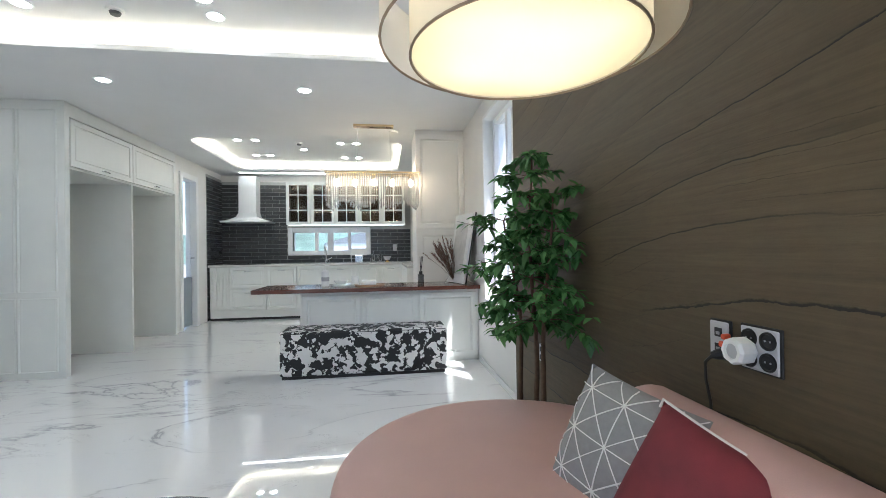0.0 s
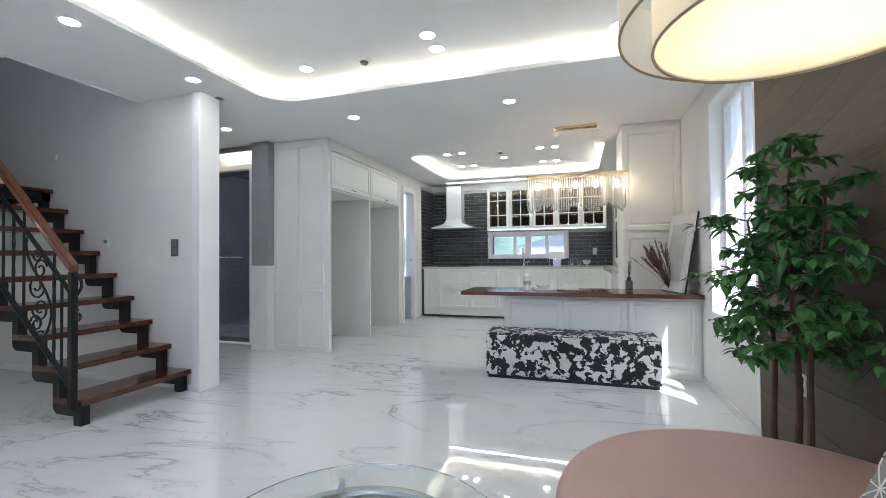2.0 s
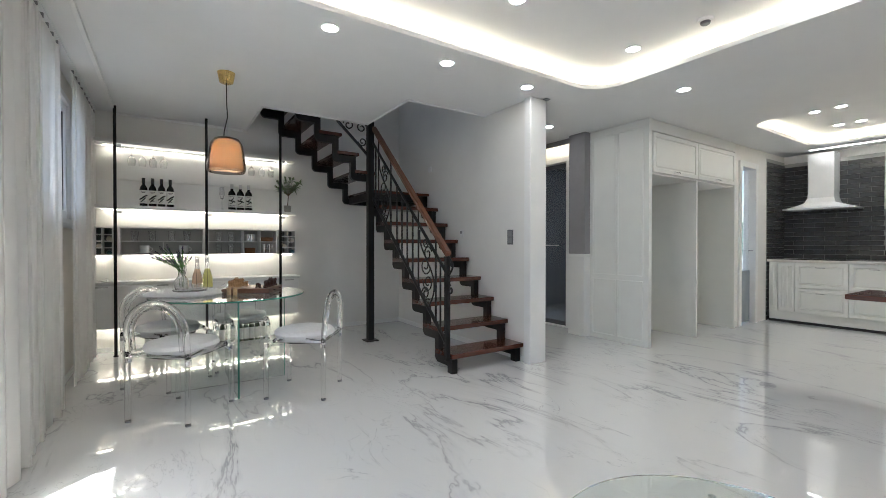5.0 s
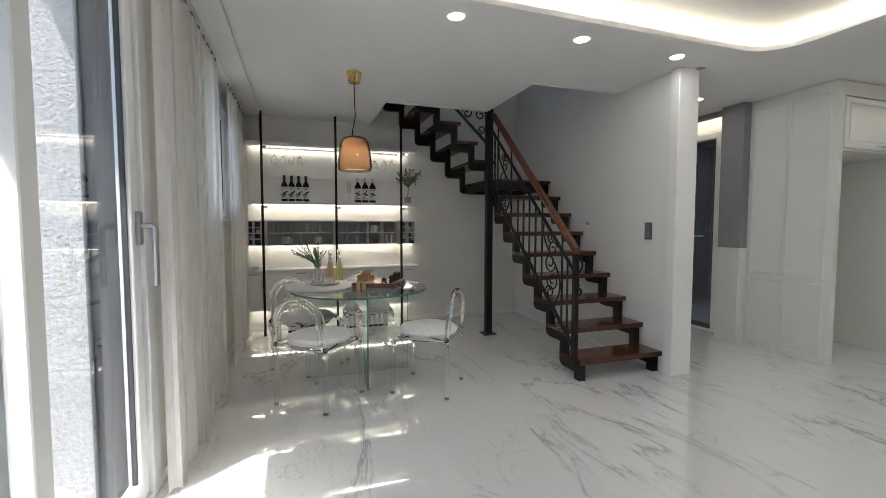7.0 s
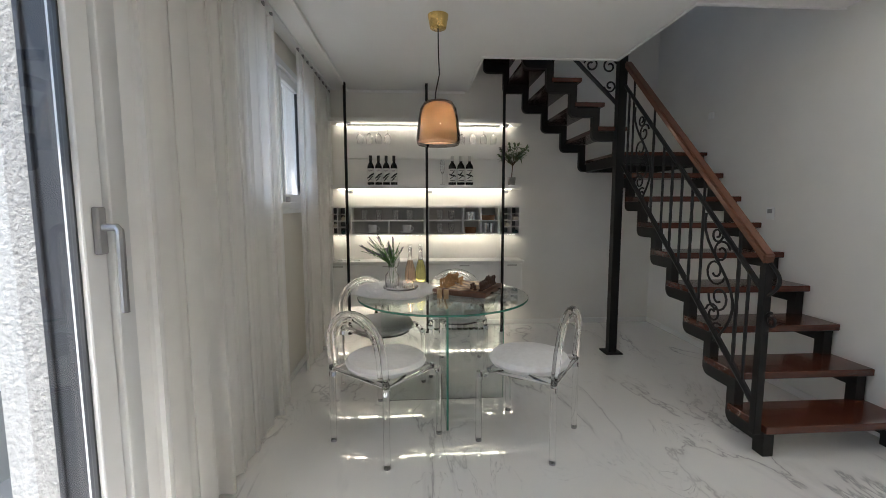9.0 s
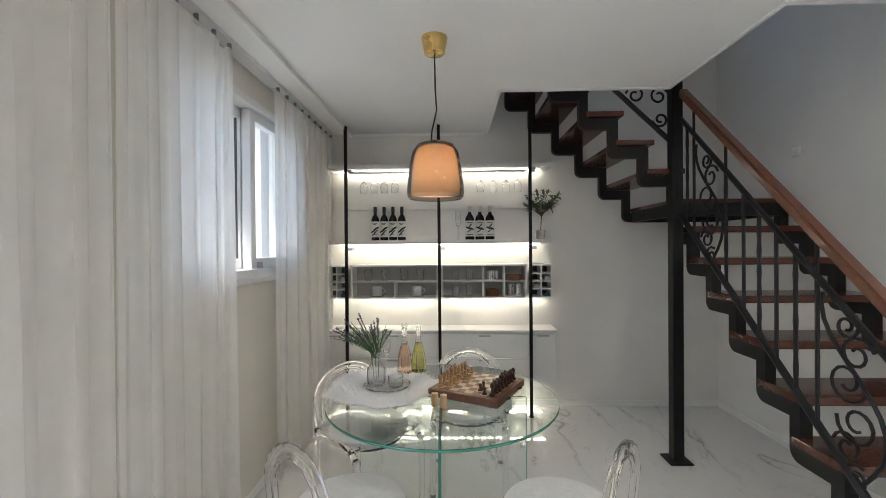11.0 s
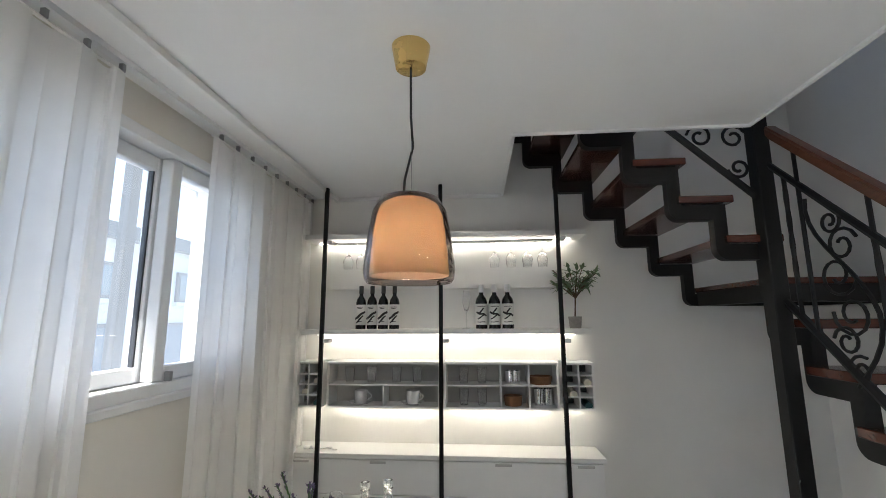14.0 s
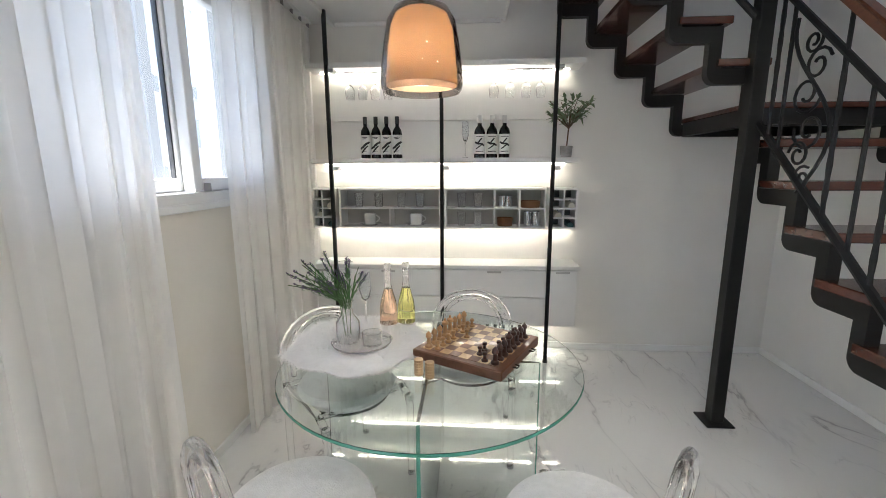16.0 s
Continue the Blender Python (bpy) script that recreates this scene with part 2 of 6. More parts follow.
CHROME = plain("chrome", (0.82, 0.82, 0.83), 0.12, 1.0, vary=0.02, bump=0)
BRASS = plain("brushed_brass", (0.72, 0.52, 0.20), 0.27, 1.0, vary=0.06, bump=0.05)
GREY_METAL = plain("grey_metal", (0.36, 0.36, 0.37), 0.35, 0.8, vary=0.04, bump=0.03)
UPVC = plain("white_window_profile", (0.80, 0.81, 0.82), 0.3, vary=0.02, bump=0.02)
DARK_PROFILE = plain("dark_window_profile", (0.05, 0.053, 0.06), 0.4, vary=0.05, bump=0.03)
CURTAIN = cloth("white_sheer_curtain", (0.95, 0.945, 0.935), 0.52)
BLACK = plain("matte_black_plastic", (0.015, 0.015, 0.016), 0.5, vary=0.1, bump=0.05)
WHITE_PLASTIC = plain("white_plastic", (0.82, 0.82, 0.81), 0.35, vary=0.02, bump=0.02)
SWITCH_GREY = plain("dark_grey_switch_plastic", (0.10, 0.10, 0.105), 0.4, vary=0.05, bump=0.02)
LED_WARM = glow("warm_led_strip", (1.0, 0.86, 0.64), LED_COVE)
LED_SH = glow("shelf_led_strip", (1.0, 0.90, 0.74), LED_SHELF)
LED_DOT = glow("downlight_lens", (1.0, 0.98, 0.95), DOWNLIGHT)
PINK = plain("dusty_pink_leatherette", (0.50, 0.32, 0.285), 0.5, vary=0.04, scale=5, bump=0.12, grain=300)


# ---- building helpers ----
def box(bm, x0, x1, y0, y1, z0, z1, bev=0.0, seg=1):
    r = bmesh.ops.create_cube(bm, size=1.0)
    vs = r["verts"]
    for v in vs:
        v.co = ((x0 + x1) / 2 + v.co.x * (x1 - x0), (y0 + y1) / 2 + v.co.y * (y1 - y0), (z0 + z1) / 2 + v.co.z * (z1 - z0))
    if bev:
        es = list({e for v in vs for e in v.link_edges})
        bmesh.ops.bevel(bm, geom=es, offset=bev, segments=seg, affect="EDGES", profile=0.5)
    return bm


def boxes(*spec, bev=0.0, seg=1):
    bm = bmesh.new()
    for s in spec:
        box(bm, *s, bev=bev, seg=seg)
    return bm


def lathe(profile, cx=0, cy=0, seg=24, bm=None):
    """Turns (radius, height) pairs about the upright axis through cx, cy."""
    bm = bm or bmesh.new()
    rings = []
    for r, z in profile:
        if r < 1e-6:
            rings.append([bm.verts.new((cx, cy, z))])
        else:
            rings.append([bm.verts.new((cx + r * math.cos(2 * math.pi * i / seg), cy + r * math.sin(2 * math.pi * i / seg), z)) for i in range(seg)])
    for a, b in zip(rings, rings[1:]):
        for i in range(seg):
            j = (i + 1) % seg
            if len(a) == 1 and len(b) == 1:
                continue
            if len(a) == 1:
                bm.faces.new((a[0], b[j], b[i]))
            elif len(b) == 1:
                bm.faces.new((a[i], a[j], b[0]))
            else:
                bm.faces.new((a[i], a[j], b[j], b[i]))
    return bm


def tube(points, r, seg=8, bm=None, taper=None, closed=False):
    """A round bar along points."""
    bm = bm or bmesh.new()
    pts = [Vector(p) for p in points]
    rings, side = [], None
    n = len(pts)
    for i, p in enumerate(pts):
        if closed:
            d = pts[(i + 1) % n] - pts[i - 1]
        else:
            d = pts[min(i + 1, n - 1)] - pts[max(i - 1, 0)]
        d.normalize()
        if side is None:
            side = d.orthogonal().normalized()
        side = (side - d * side.dot(d))
        side = side.normalized() if side.length > 1e-6 else d.orthogonal().normalized()
        up = d.cross(side)
        rr = r if taper is None else r * taper[i]
        rings.append([bm.verts.new(p + rr * (math.cos(2 * math.pi * k / seg) * side + math.sin(2 * math.pi * k / seg) * up)) for k in range(seg)])
    pairs = list(zip(rings, rings[1:])) + ([(rings[-1], rings[0])] if closed else [])
    for a, b in pairs:
        for k in range(seg):
            j = (k + 1) % seg
            bm.faces.new((a[k], a[j], b[j], b[k]))
    if not closed:
        bm.faces.new(rings[0][::-1])
        bm.faces.new(rings[-1])
    return bm


def prism(outline, axis, lo, hi, bm=None):
    """A flat outline (pairs) pushed along an axis from lo to hi."""
    bm = bm or bmesh.new()
    put = {"x": lambda a, b, c: (c, a, b), "y": lambda a, b, c: (a, c, b), "z": lambda a, b, c: (a, b, c)}[axis]
    A = [bm.verts.new(put(a, b, lo)) for a, b in outline]
    B = [bm.verts.new(put(a, b, hi)) for a, b in outline]
    n = len(outline)
    fs = [bm.faces.new(A), bm.faces.new(B)]
    for i in range(n):
        fs.append(bm.faces.new((A[i], A[(i + 1) % n], B[(i + 1) % n], B[i])))
    bmesh.ops.recalc_face_normals(bm, faces=fs)
    return bm


def root_of(ob):
    while ob.parent:
        ob = ob.parent
    return ob


def part(name, bm, material, parent=None, label="", smooth=False):
    """Links a bmesh, given in the world's metres, as one mesh object under a thing or a part."""
    bmesh.ops.recalc_face_normals(bm, faces=bm.faces[:])
    me = bpy.data.meshes.new(name)
    if parent:
        o = root_of(parent).location
        bmesh.ops.translate(bm, vec=-o, verts=bm.verts[:])
    bm.to_mesh(me)
    bm.free()
    me.materials.append(material)
    if smooth:
        me.shade_smooth()
        me.set_sharp_from_angle(angle=radians(40))
    ob = new(name, me)
    ob.parent = parent
    if label:
        ob["label"] = label
    return ob


def thing(name, loc, label, category, group="", kind=""):
    ob = new(name)
    ob.empty_display_size = 0.05
    ob.location = loc
    return tagged(ob, label, category, group, kind)


def setting(name, bm, material, label, smooth=False, category=""):
    return tagged(part(name, bm, material, None, "", smooth), label, category or name.split("_")[0], "", "structure")


def round_rect(x0, x1, y0, y1, r, seg=8):
    out = []
    for cx, cy, a0 in ((x1 - r, y1 - r, 0), (x0 + r, y1 - r, 90), (x0 + r, y0 + r, 180), (x1 - r, y0 + r, 270)):
        for i in range(seg + 1):
            a = radians(a0 + 90 * i / seg)
            out.append((cx + r * math.cos(a), cy + r * math.sin(a)))
    return out


def slab(loops, z0, z1):
    """A plate with holes: the first loop is its rim."""
    bm = bmesh.new()
    edges = []
    for lp in loops:
        vs = [bm.verts.new((x, y, z0)) for x, y in lp]
        edges += [bm.edges.new((vs[i], vs[(i + 1) % len(vs)])) for i in range(len(vs))]
    fs = [f for f in bmesh.ops.triangle_fill(bm, use_beauty=True, edges=edges)["geom"] if isinstance(f, bmesh.types.BMFace)]
    ex = bmesh.ops.extrude_face_region(bm, geom=fs, use_keep_orig=True)["geom"]
    bmesh.ops.translate(bm, vec=(0, 0, z1 - z0), verts=[v for v in ex if isinstance(v, bmesh.types.BMVert)])
    return bm


# ---- the room: x runs to the strata wall, y to the kitchen ----
XB, XR, YW, YK = -5.48, 1.13, -0.72, 7.95      # shelf wall, right wall, window wall, kitchen wall
CZ, TZ = 2.45, 2.58                            # ceiling, tray ceiling
YS = 2.775                                      # wall beside the stairs
WX1, WX2, WY_A, WY_B = -4.445, -3.49, 0.745, 1.84   # stair opening: its two edges along each axis
setting("floor", slab([[(XB - .2, YW - .36), (XR + .3, YW - .36), (XR + .3, YK + .3), (XB - .2, YK + .3)]], -0.12, 0.0), MARBLE, "glossy white marble-look porcelain floor with grey veins")

# shelf wall, with the stair shaft above it
setting("wall_back", boxes((XB - .2, XB, YW - .35, YS + .18, 0, 3.3), (XB - .2, XB, WY_A - .1, 1.25, 3.3, 4.9), (XB - .2, XB, 2.05, YS + .18, 3.3, 4.9), (XB - .2, XB, 1.25, 2.05, 4.15, 4.9)), WALL, "plain warm white papered wall behind the shelves")
setting("wall_stair", boxes((XB, -2.886, YS, YS + .14, 0, CZ), (XB, WX2 + .12, YS, YS + .14, CZ, 4.9)), WALL, "warm white wall beside the open staircase")
setting("wall_stair_end", boxes((-2.885, -2.80, YS - .038, YS + .166, 0, CZ), bev=0.006), TRIM, "white boxed end of the staircase wall")
# bathroom corridor and its door wall
YD = 4.40
setting("wall_corridor_end", boxes((-5.0, -4.85, YS + .16, YD + .1, 0, CZ)), WALL, "white wall closing the corridor")
setting("wall_bath", boxes((-5.0, -4.70, YD, YD + .12, 0, CZ), (-3.78, -3.56, YD, YD + .12, 0, CZ), (-4.70, -3.78, YD, YD + .12, 2.22, CZ)), WALL, "white wall around the bathroom door")
setting("wall_pier", boxes((-3.555, -3.315, 4.15, YD + .12, 0.99, CZ)), GREY_WALL, "grey papered pier above a white dado")
setting("wainscot", boxes((-3.555, -3.315, 4.145, YD + .12, 0, 0.955)), TRIM, "white painted dado on the pier")
setting("dado_rail", boxes((-3.57, -3.30, 4.125, YD + .1, 0.955, 0.99), (-3.385, -3.31, 4.13, 4.145, 0.0, 0.955), bev=0.004), TRIM, "white dado rail and corner strip")
setting("door_frame_bath", boxes((-4.75, -4.685, YD - .02, YD + .14, 0, 2.27), (-3.80, -3.735, YD - .02, YD + .14, 0, 2.27), (-4.685, -3.80, YD - .02, YD + .14, 2.20, 2.27), bev=0.004), TRIM, "white frame round the bathroom door", category="door")
setting("bath_room", boxes((-5.5, -3.46, 6.3, 6.4, 0, 2.45), (-5.5, -5.4, YD + .12, 6.3, 0, 2.45), (-3.56, -3.46, YD + .12, 6.3, 0, 2.45), (-5.5, -3.46, YD + .12, 6.4, 2.45, 2.5)), plain("dark_grey_bath_tile", (0.19, 0.20, 0.22), 0.25, vary=0.15, scale=3), "dark grey tiled bathroom walls", category="wall")

# tall cabinet side, left kitchen wall with glazed side door, kitchen wall
XC = -2.57
setting("wall_left", boxes((-3.45, -3.34, 4.24, 6.32, 0, CZ), (-2.72, -2.60, 6.30, 6.42, 0, CZ), (-2.72, -2.60, 6.42, 6.95, 2.20, CZ), (-2.72, -2.60, 6.95, YK, 0, CZ), (-3.40, -2.72, 6.30, 6.42, 0, CZ)), WALL, "white wall with a side door by the kitchen")
setting("wall_kitchen", boxes((-2.72, -1.40, YK, YK + .2, 0, CZ), (-0.12, XR + .2, YK, YK + .2, 0, CZ), (-1.40, -0.12, YK, YK + .2, 0, 1.11), (-1.40, -0.12, YK, YK + .2, 1.44, CZ)), WALL, "kitchen back wall")
# right wall with the tall window
WY0, WY1, WZ0, WZ1 = 2.99, 3.86, 0.63, 2.26
setting("wall_right", boxes((XR, XR + .26, YW - .35, WY0, 0, CZ), (XR, XR + .26, WY1, YK, 0, CZ), (XR, XR + .26, WY0, WY1, 0, WZ0), (XR, XR + .26, WY0, WY1, WZ1, CZ)), WALL, "white wall with a tall window")
setting("strata_panel", boxes((XR - .014, XR - .002, YW, 2.955, 0.0, CZ)), STRATA, "brown stone-look wall panel with flowing strata", category="wall panel")
setting("panel_trim", boxes((XR - .018, XR - .002, 2.955, 2.985, 0.0, CZ), bev=0.003), TRIM, "white edge strip beside the stone panel", category="trim")
# window wall
PX0, PX1, PZ = -2.46, 0.90, 2.30              # patio door opening
DX0, DX1, DZ0, DZ1 = -4.75, -3.25, 1.26, 2.30  # dining window opening
setting("wall_window", boxes((XB, DX0, YW - .35, YW, 0, CZ), (DX1, PX0, YW - .35, YW, 0, CZ), (DX0, DX1, YW - .35, YW, 0, DZ0), (DX0, DX1, YW - .35, YW, DZ1, CZ), (PX0, PX1, YW - .35, YW, PZ, CZ), (PX1, XR, YW - .35, YW, 0, CZ)), WALL_BEIGE, "cream papered window wall")
setting("stucco_reveal", boxes((PX0, PX0 + .112, YW - .352, YW - .208, -.1, PZ), (DX1, PX0, YW - .366, YW - .352, -.1, 5.0), (DX0, DX1, YW - .366, YW - .352, -.1, DZ0), (DX0, DX1, YW - .366, YW - .352, DZ1, 5.0), (XB - .2, DX0, YW - .366, YW - .352, -.1, 5.0), (PX0, XR + .26, YW - .366, YW - .352, PZ, 5.0)), STUCCO, "rough white exterior stucco", category="wall")

# ceiling with trays and the stair opening
T1 = (-2.431, 0.892, -0.143, 3.189, 0.28)
T2 = (-2.102, 0.457, 5.431, 7.382, 0.22)
setting("ceiling", slab([[(XB - .2, YW - .05), (XR + .1, YW - .05), (XR + .1, YK + .1), (-2.7, YK + .1), (-5.2, YK + .1), (-5.2, YS + .12), (WX2, YS + .12), (WX2, WY_B), (WX1, WY_B), (WX1, WY_A), (XB - .2, WY_A)], round_rect(*T1), round_rect(*T2)], CZ, CZ + .035), CEIL, "matte white ceiling with two lit trays")
for nm, (x0, x1, y0, y1, r) in (("living", T1), ("kitchen", T2)):
    o = .13
    setting("ceiling_tray_" + nm, slab([round_rect(x0 - o, x1 + o, y0 - o, y1 + o, r + o)], TZ, TZ + .05), CEIL, "raised white ceiling tray", category="ceiling")
    setting("tray_side_" + nm, slab([round_rect(x0 - o - .03, x1 + o + .03, y0 - o - .03, y1 + o + .03, r + o), round_rect(x0 - o, x1 + o, y0 - o, y1 + o, r + o)], CZ + .036, TZ + .03), CEIL, "white side of the ceiling tray", category="ceiling")
    ring = [(px, py, CZ + .046) for px, py in round_rect(x0 - .075, x1 + .075, y0 - .075, y1 + .075, r + .075)]
    tagged(part("cove_light", tube(ring, 0.008, 6, closed=True), LED_WARM), "warm LED strip hidden in the ceiling cove", "cove light")
setting("upper_slab", boxes((XB, WX2, WY_A - .1, WY_A, CZ + .036, 4.9), (WX1, WX2, WY_B - .1, WY_B, CZ + .036, 3.1), (WX1, WX1 + .04, WY_A, WY_B - .1, CZ + .036, 3.1), (WX2, WX2 + .115, WY_A - .1, YS + .16, CZ + .036, 4.9)), WALL, "white walls of the stair shaft above", category="wall")
setting("ceiling_upper", boxes((XB - .2, WX2 + .12, WY_A - .1, YS + .16, 4.9, 5.0)), CEIL, "white ceiling over the stair shaft")
setting("well_trim", boxes((XB, WX1, WY_A, WY_A + .016, CZ - .012, CZ + .03), (WX1 - .016, WX1, WY_A + .016, WY_B + .016, CZ - .012, CZ + .03), (WX1, WX2, WY_B, WY_B + .016, CZ - .012, CZ + .03), (WX2 - .016, WX2, WY_B + .016, YS, CZ - .012, CZ + .03)), TRIM, "white trim round the stair opening", category="trim")
setting("baseboard", boxes((XB, XB + .012, YW, YS, 0, .05), (XB, -2.886, YS - .012, YS, 0, .05), (XR - .014, XR - .002, 2.99, 4.16, 0, .05), (-2.46 - .9, -2.46, YW, YW + .012, 0, .05), (XB, -3.36, YW, YW + .012, 0, .05), bev=0.002), TRIM, "low white skirting board")
setting("crown_trim", boxes((XB, XR, YW + .235, YW + .26, CZ - .03, CZ), (XB, XB + .02, YW + .245, WY_A - .02, CZ - .025, CZ), bev=0.003), TRIM, "thin white cornice in front of the curtain box", category="trim")
setting("roof", boxes((WX2 + .12, XR + .4, YW - .4, YK + .3, 2.72, 2.82), (XB - .3, WX2 + .12, YW - .4, WY_A - .105, 2.72, 2.82), (XB - .3, WX2 + .12, YS + .17, YK + .3, 2.72, 2.82)), CEIL, "slab of the floor above", category="ceiling")

# ---- staircase ----
def zigzag(n, run, rise, s0, z0, foot):
    """Outline of a stepped steel stringer, in distance along the flight and height."""
    top, low = [], []
    r = 0.055
    for k in range(n):
        s, z = s0 + run * k, z0 + rise * k
        top += [(s + .03, z), (s + run + .03, z)]
        e = s + run + .09
        arc = [(e - r + r * math.sin(radians(a)), z - .075 + r - r * math.cos(radians(a))) for a in range(0, 91, 15)]
        low += arc + [(e, z + rise - .075)] if k < n - 1 else [(e, z - .075)]
    if foot:
        start = [(s0 + .10, z0 - .075), (s0 + .10, 0.0), (s0 + .03, 0.0)]
        return start[::1][-1:] + top + [(s0 + run * n + .09, z0 + rise * (n - 1))] + low[::-1] + start[:2]
    return top + [(s0 + run * n + .09, z0 + rise * (n - 1))] + low[::-1] + [(s0 + .03, z0 - .075)]


def spiral(c, r, turns, start, flip=1, n=18):
    """A small scroll in the plane of the railing: pairs of distance and height."""
    return [(c[0] + flip * r * (1 - .72 * i / n) * math.cos(start + 2 * math.pi * turns * i / n), c[1] + r * (1 - .72 * i / n) * math.sin(start + 2 * math.pi * turns * i / n)) for i in range(n + 1)]


NX, NZ, RUN, RISE = -2.919, 0.173, 0.213, 0.1964     # first nose, its top, and the step
Y0, Y1 = 1.98, 2.768
stair = thing("staircase", (NX, 2.4, 0), "open staircase with dark red-brown wooden treads on black steel stringers", "staircase")
lower = zigzag(9, RUN, RISE, 0.0, NZ - .04, True)
for ya, yb in ((Y0 - .005, Y0 + .05), (Y1 - .07, Y1 - .015)):
    part("stringer", prism([(NX - s, z) for s, z in lower], "y", ya, yb), STEEL_BLACK, stair, "black zigzag steel stringer")
for k in range(8):
    x = NX - RUN * k
    part("tread", boxes((x - .275, x, Y0 - .02, Y1, NZ + RISE * k - .04, NZ + RISE * k), bev=0.004), TREAD, stair)
LZ = NZ + RISE * 8
XN, XF = -4.60, XB + .10                              # near and far stringer of the upper flight
part("landing", boxes((XB + .03, NX - RUN * 8, Y0 - .012, Y1, LZ - .03, LZ), bev=0.004), TREAD, stair, "square wooden landing")
part("landing_frame", boxes((XF + .052, NX - RUN * 8 - .03, Y0 - .014, Y0 + .04, LZ - .115, LZ - .031), (XB + .03, XB + .08, Y0 + .04, Y1, LZ - .115, LZ - .031), (XB + .08, NX - RUN * 8 - .08, Y1 - .06, Y1 - .01, LZ - .115, LZ - .031), (NX - RUN * 8 - .08, NX - RUN * 8 - .03, Y0 + .04, Y1 - .01, LZ - .115, LZ - .031)), STEEL_BLACK, stair, "black steel landing frame")
UY, UR, UZ = 1.985, 0.2, 0.194
upper = zigzag(7, UR, UZ, -UR, LZ - .04, False)
for xa, xb in ((XN, XN + .05), (XF, XF + .05)):
    part("stringer", prism([(UY - s, z) for s, z in upper], "x", xa, xb), STEEL_BLACK, stair, "black zigzag steel stringer of the upper flight")
for k in range(6):
    y, z = UY - UR * k, LZ + UZ * (k + 1)
    part("tread", boxes((XF - .05, XN + .075, y - .25, y, z - .035, z), bev=0.004), TREAD, stair)
for k in range(8):
    if k % 2:
        x = NX - RUN * (k + 1) - .04
        part("bolt", boxes((x - .012, x + .012, Y0 - .010, Y0 + .004, NZ + RISE * k - .032, NZ + RISE * k - .008), bev=.005), STEEL_BLACK, stair)
PX, PY = -4.517, 1.914
part("post", boxes((PX - .035, PX + .035, PY - .035, PY + .035, 0.012, CZ + .25), bev=0.004), STEEL_BLACK, stair, "tall square black steel post")
part("base_plate", boxes((PX - .075, PX + .075, PY - .075, PY + .075, 0, .012), bev=0.003), STEEL_BLACK, stair)
# railing in the plane y = YRL
YRL = 1.935
rail = lambda x, h: 1.0 + h + (-2.945 - x) * 0.925
newel_x = -2.965
part("newel", boxes((newel_x - .02, newel_x + .02, YRL - .02, YRL + .02, 0.12, 1.0), bev=0.003), STEEL_BLACK, stair, "black newel bar")
hr = [(-2.955 - i * .1, YRL, rail(-2.955 - i * .1, 0.012)) for i in range(16)]
hb = prism([(hr[0][0], hr[0][2] - .03), (hr[0][0] + .01, hr[0][2] + .02), (hr[-1][0], hr[-1][2] + .032), (hr[-1][0], hr[-1][2] - .026)], "y", YRL - .03, YRL + .03)
bmesh.ops.bevel(hb, geom=hb.edges[:], offset=.009, segments=2, affect="EDGES")
part("handrail", hb, RAILWOOD, stair, "varnished brown wooden handrail", True)
top_bar = lambda x: rail(x, -.17)
low_bar = lambda x: 0.375 + (-3.1 - x) * 0.90
part("upper_bar", tube([(-2.985, YRL, top_bar(-2.985)), (-4.49, YRL, top_bar(-4.49))], .014, 6), STEEL_BLACK, stair)
part("lower_bar", tube([(-2.985, YRL, low_bar(-2.985)), (-4.49, YRL, low_bar(-4.49))], .017, 6), STEEL_BLACK, stair)


def at_rail(pairs):
    return [(x, YRL, z) for x, z in pairs]


for i, x in enumerate((-3.07, -3.145, -3.45, -3.56, -3.67, -3.78, -3.89, -4.03, -4.335, -4.41)):
    zs = [low_bar(x) + (top_bar(x) - low_bar(x)) * j / 12 for j in range(13)]
    part("baluster", tube([(x, YRL, z) for z in zs], .0085, 6, taper=[1 if j % 2 else 1.25 for j in range(13)] if i % 2 else None), STEEL_BLACK, stair)
    if i in (1, 2, 7, 8):
        part("strut", tube([(x, YRL, top_bar(x)), (x, YRL, rail(x, -.01))], .008, 6), STEEL_BLACK, stair)
for x in (-3.30, -4.185):
    m = (low_bar(x) + top_bar(x)) / 2
    for dz, r, fl, st in ((.16, .07, 1, 0.3), (.05, .085, -1, 3.4), (-.10, .085, 1, 3.0), (-.2, .06, -1, 0.2), (.26, .05, -1, 2.6), (-.30, .055, 1, 1.0)):
        part("scroll", tube(at_rail(spiral((x + .02 * fl, m + dz), r, 1.35, st, fl)), .0062, 6), STEEL_BLACK, stair)
    part("scroll", tube(at_rail([(x + .13 * math.sin(j / 14 * math.pi * 1.6), m - .36 + .74 * j / 14) for j in range(15)]), .0075, 6), STEEL_BLACK, stair)
part("scroll", tube(at_rail([(newel_x + .02 + .06 * math.sin(a / 12 * math.pi), 1.0 - .16 * a / 12) for a in range(13)]), .009, 6), STEEL_BLACK, stair)
part("scroll", tube(at_rail(spiral((newel_x + .05, .72), .04, 1.2, 1.6)), .008, 6), STEEL_BLACK, stair)
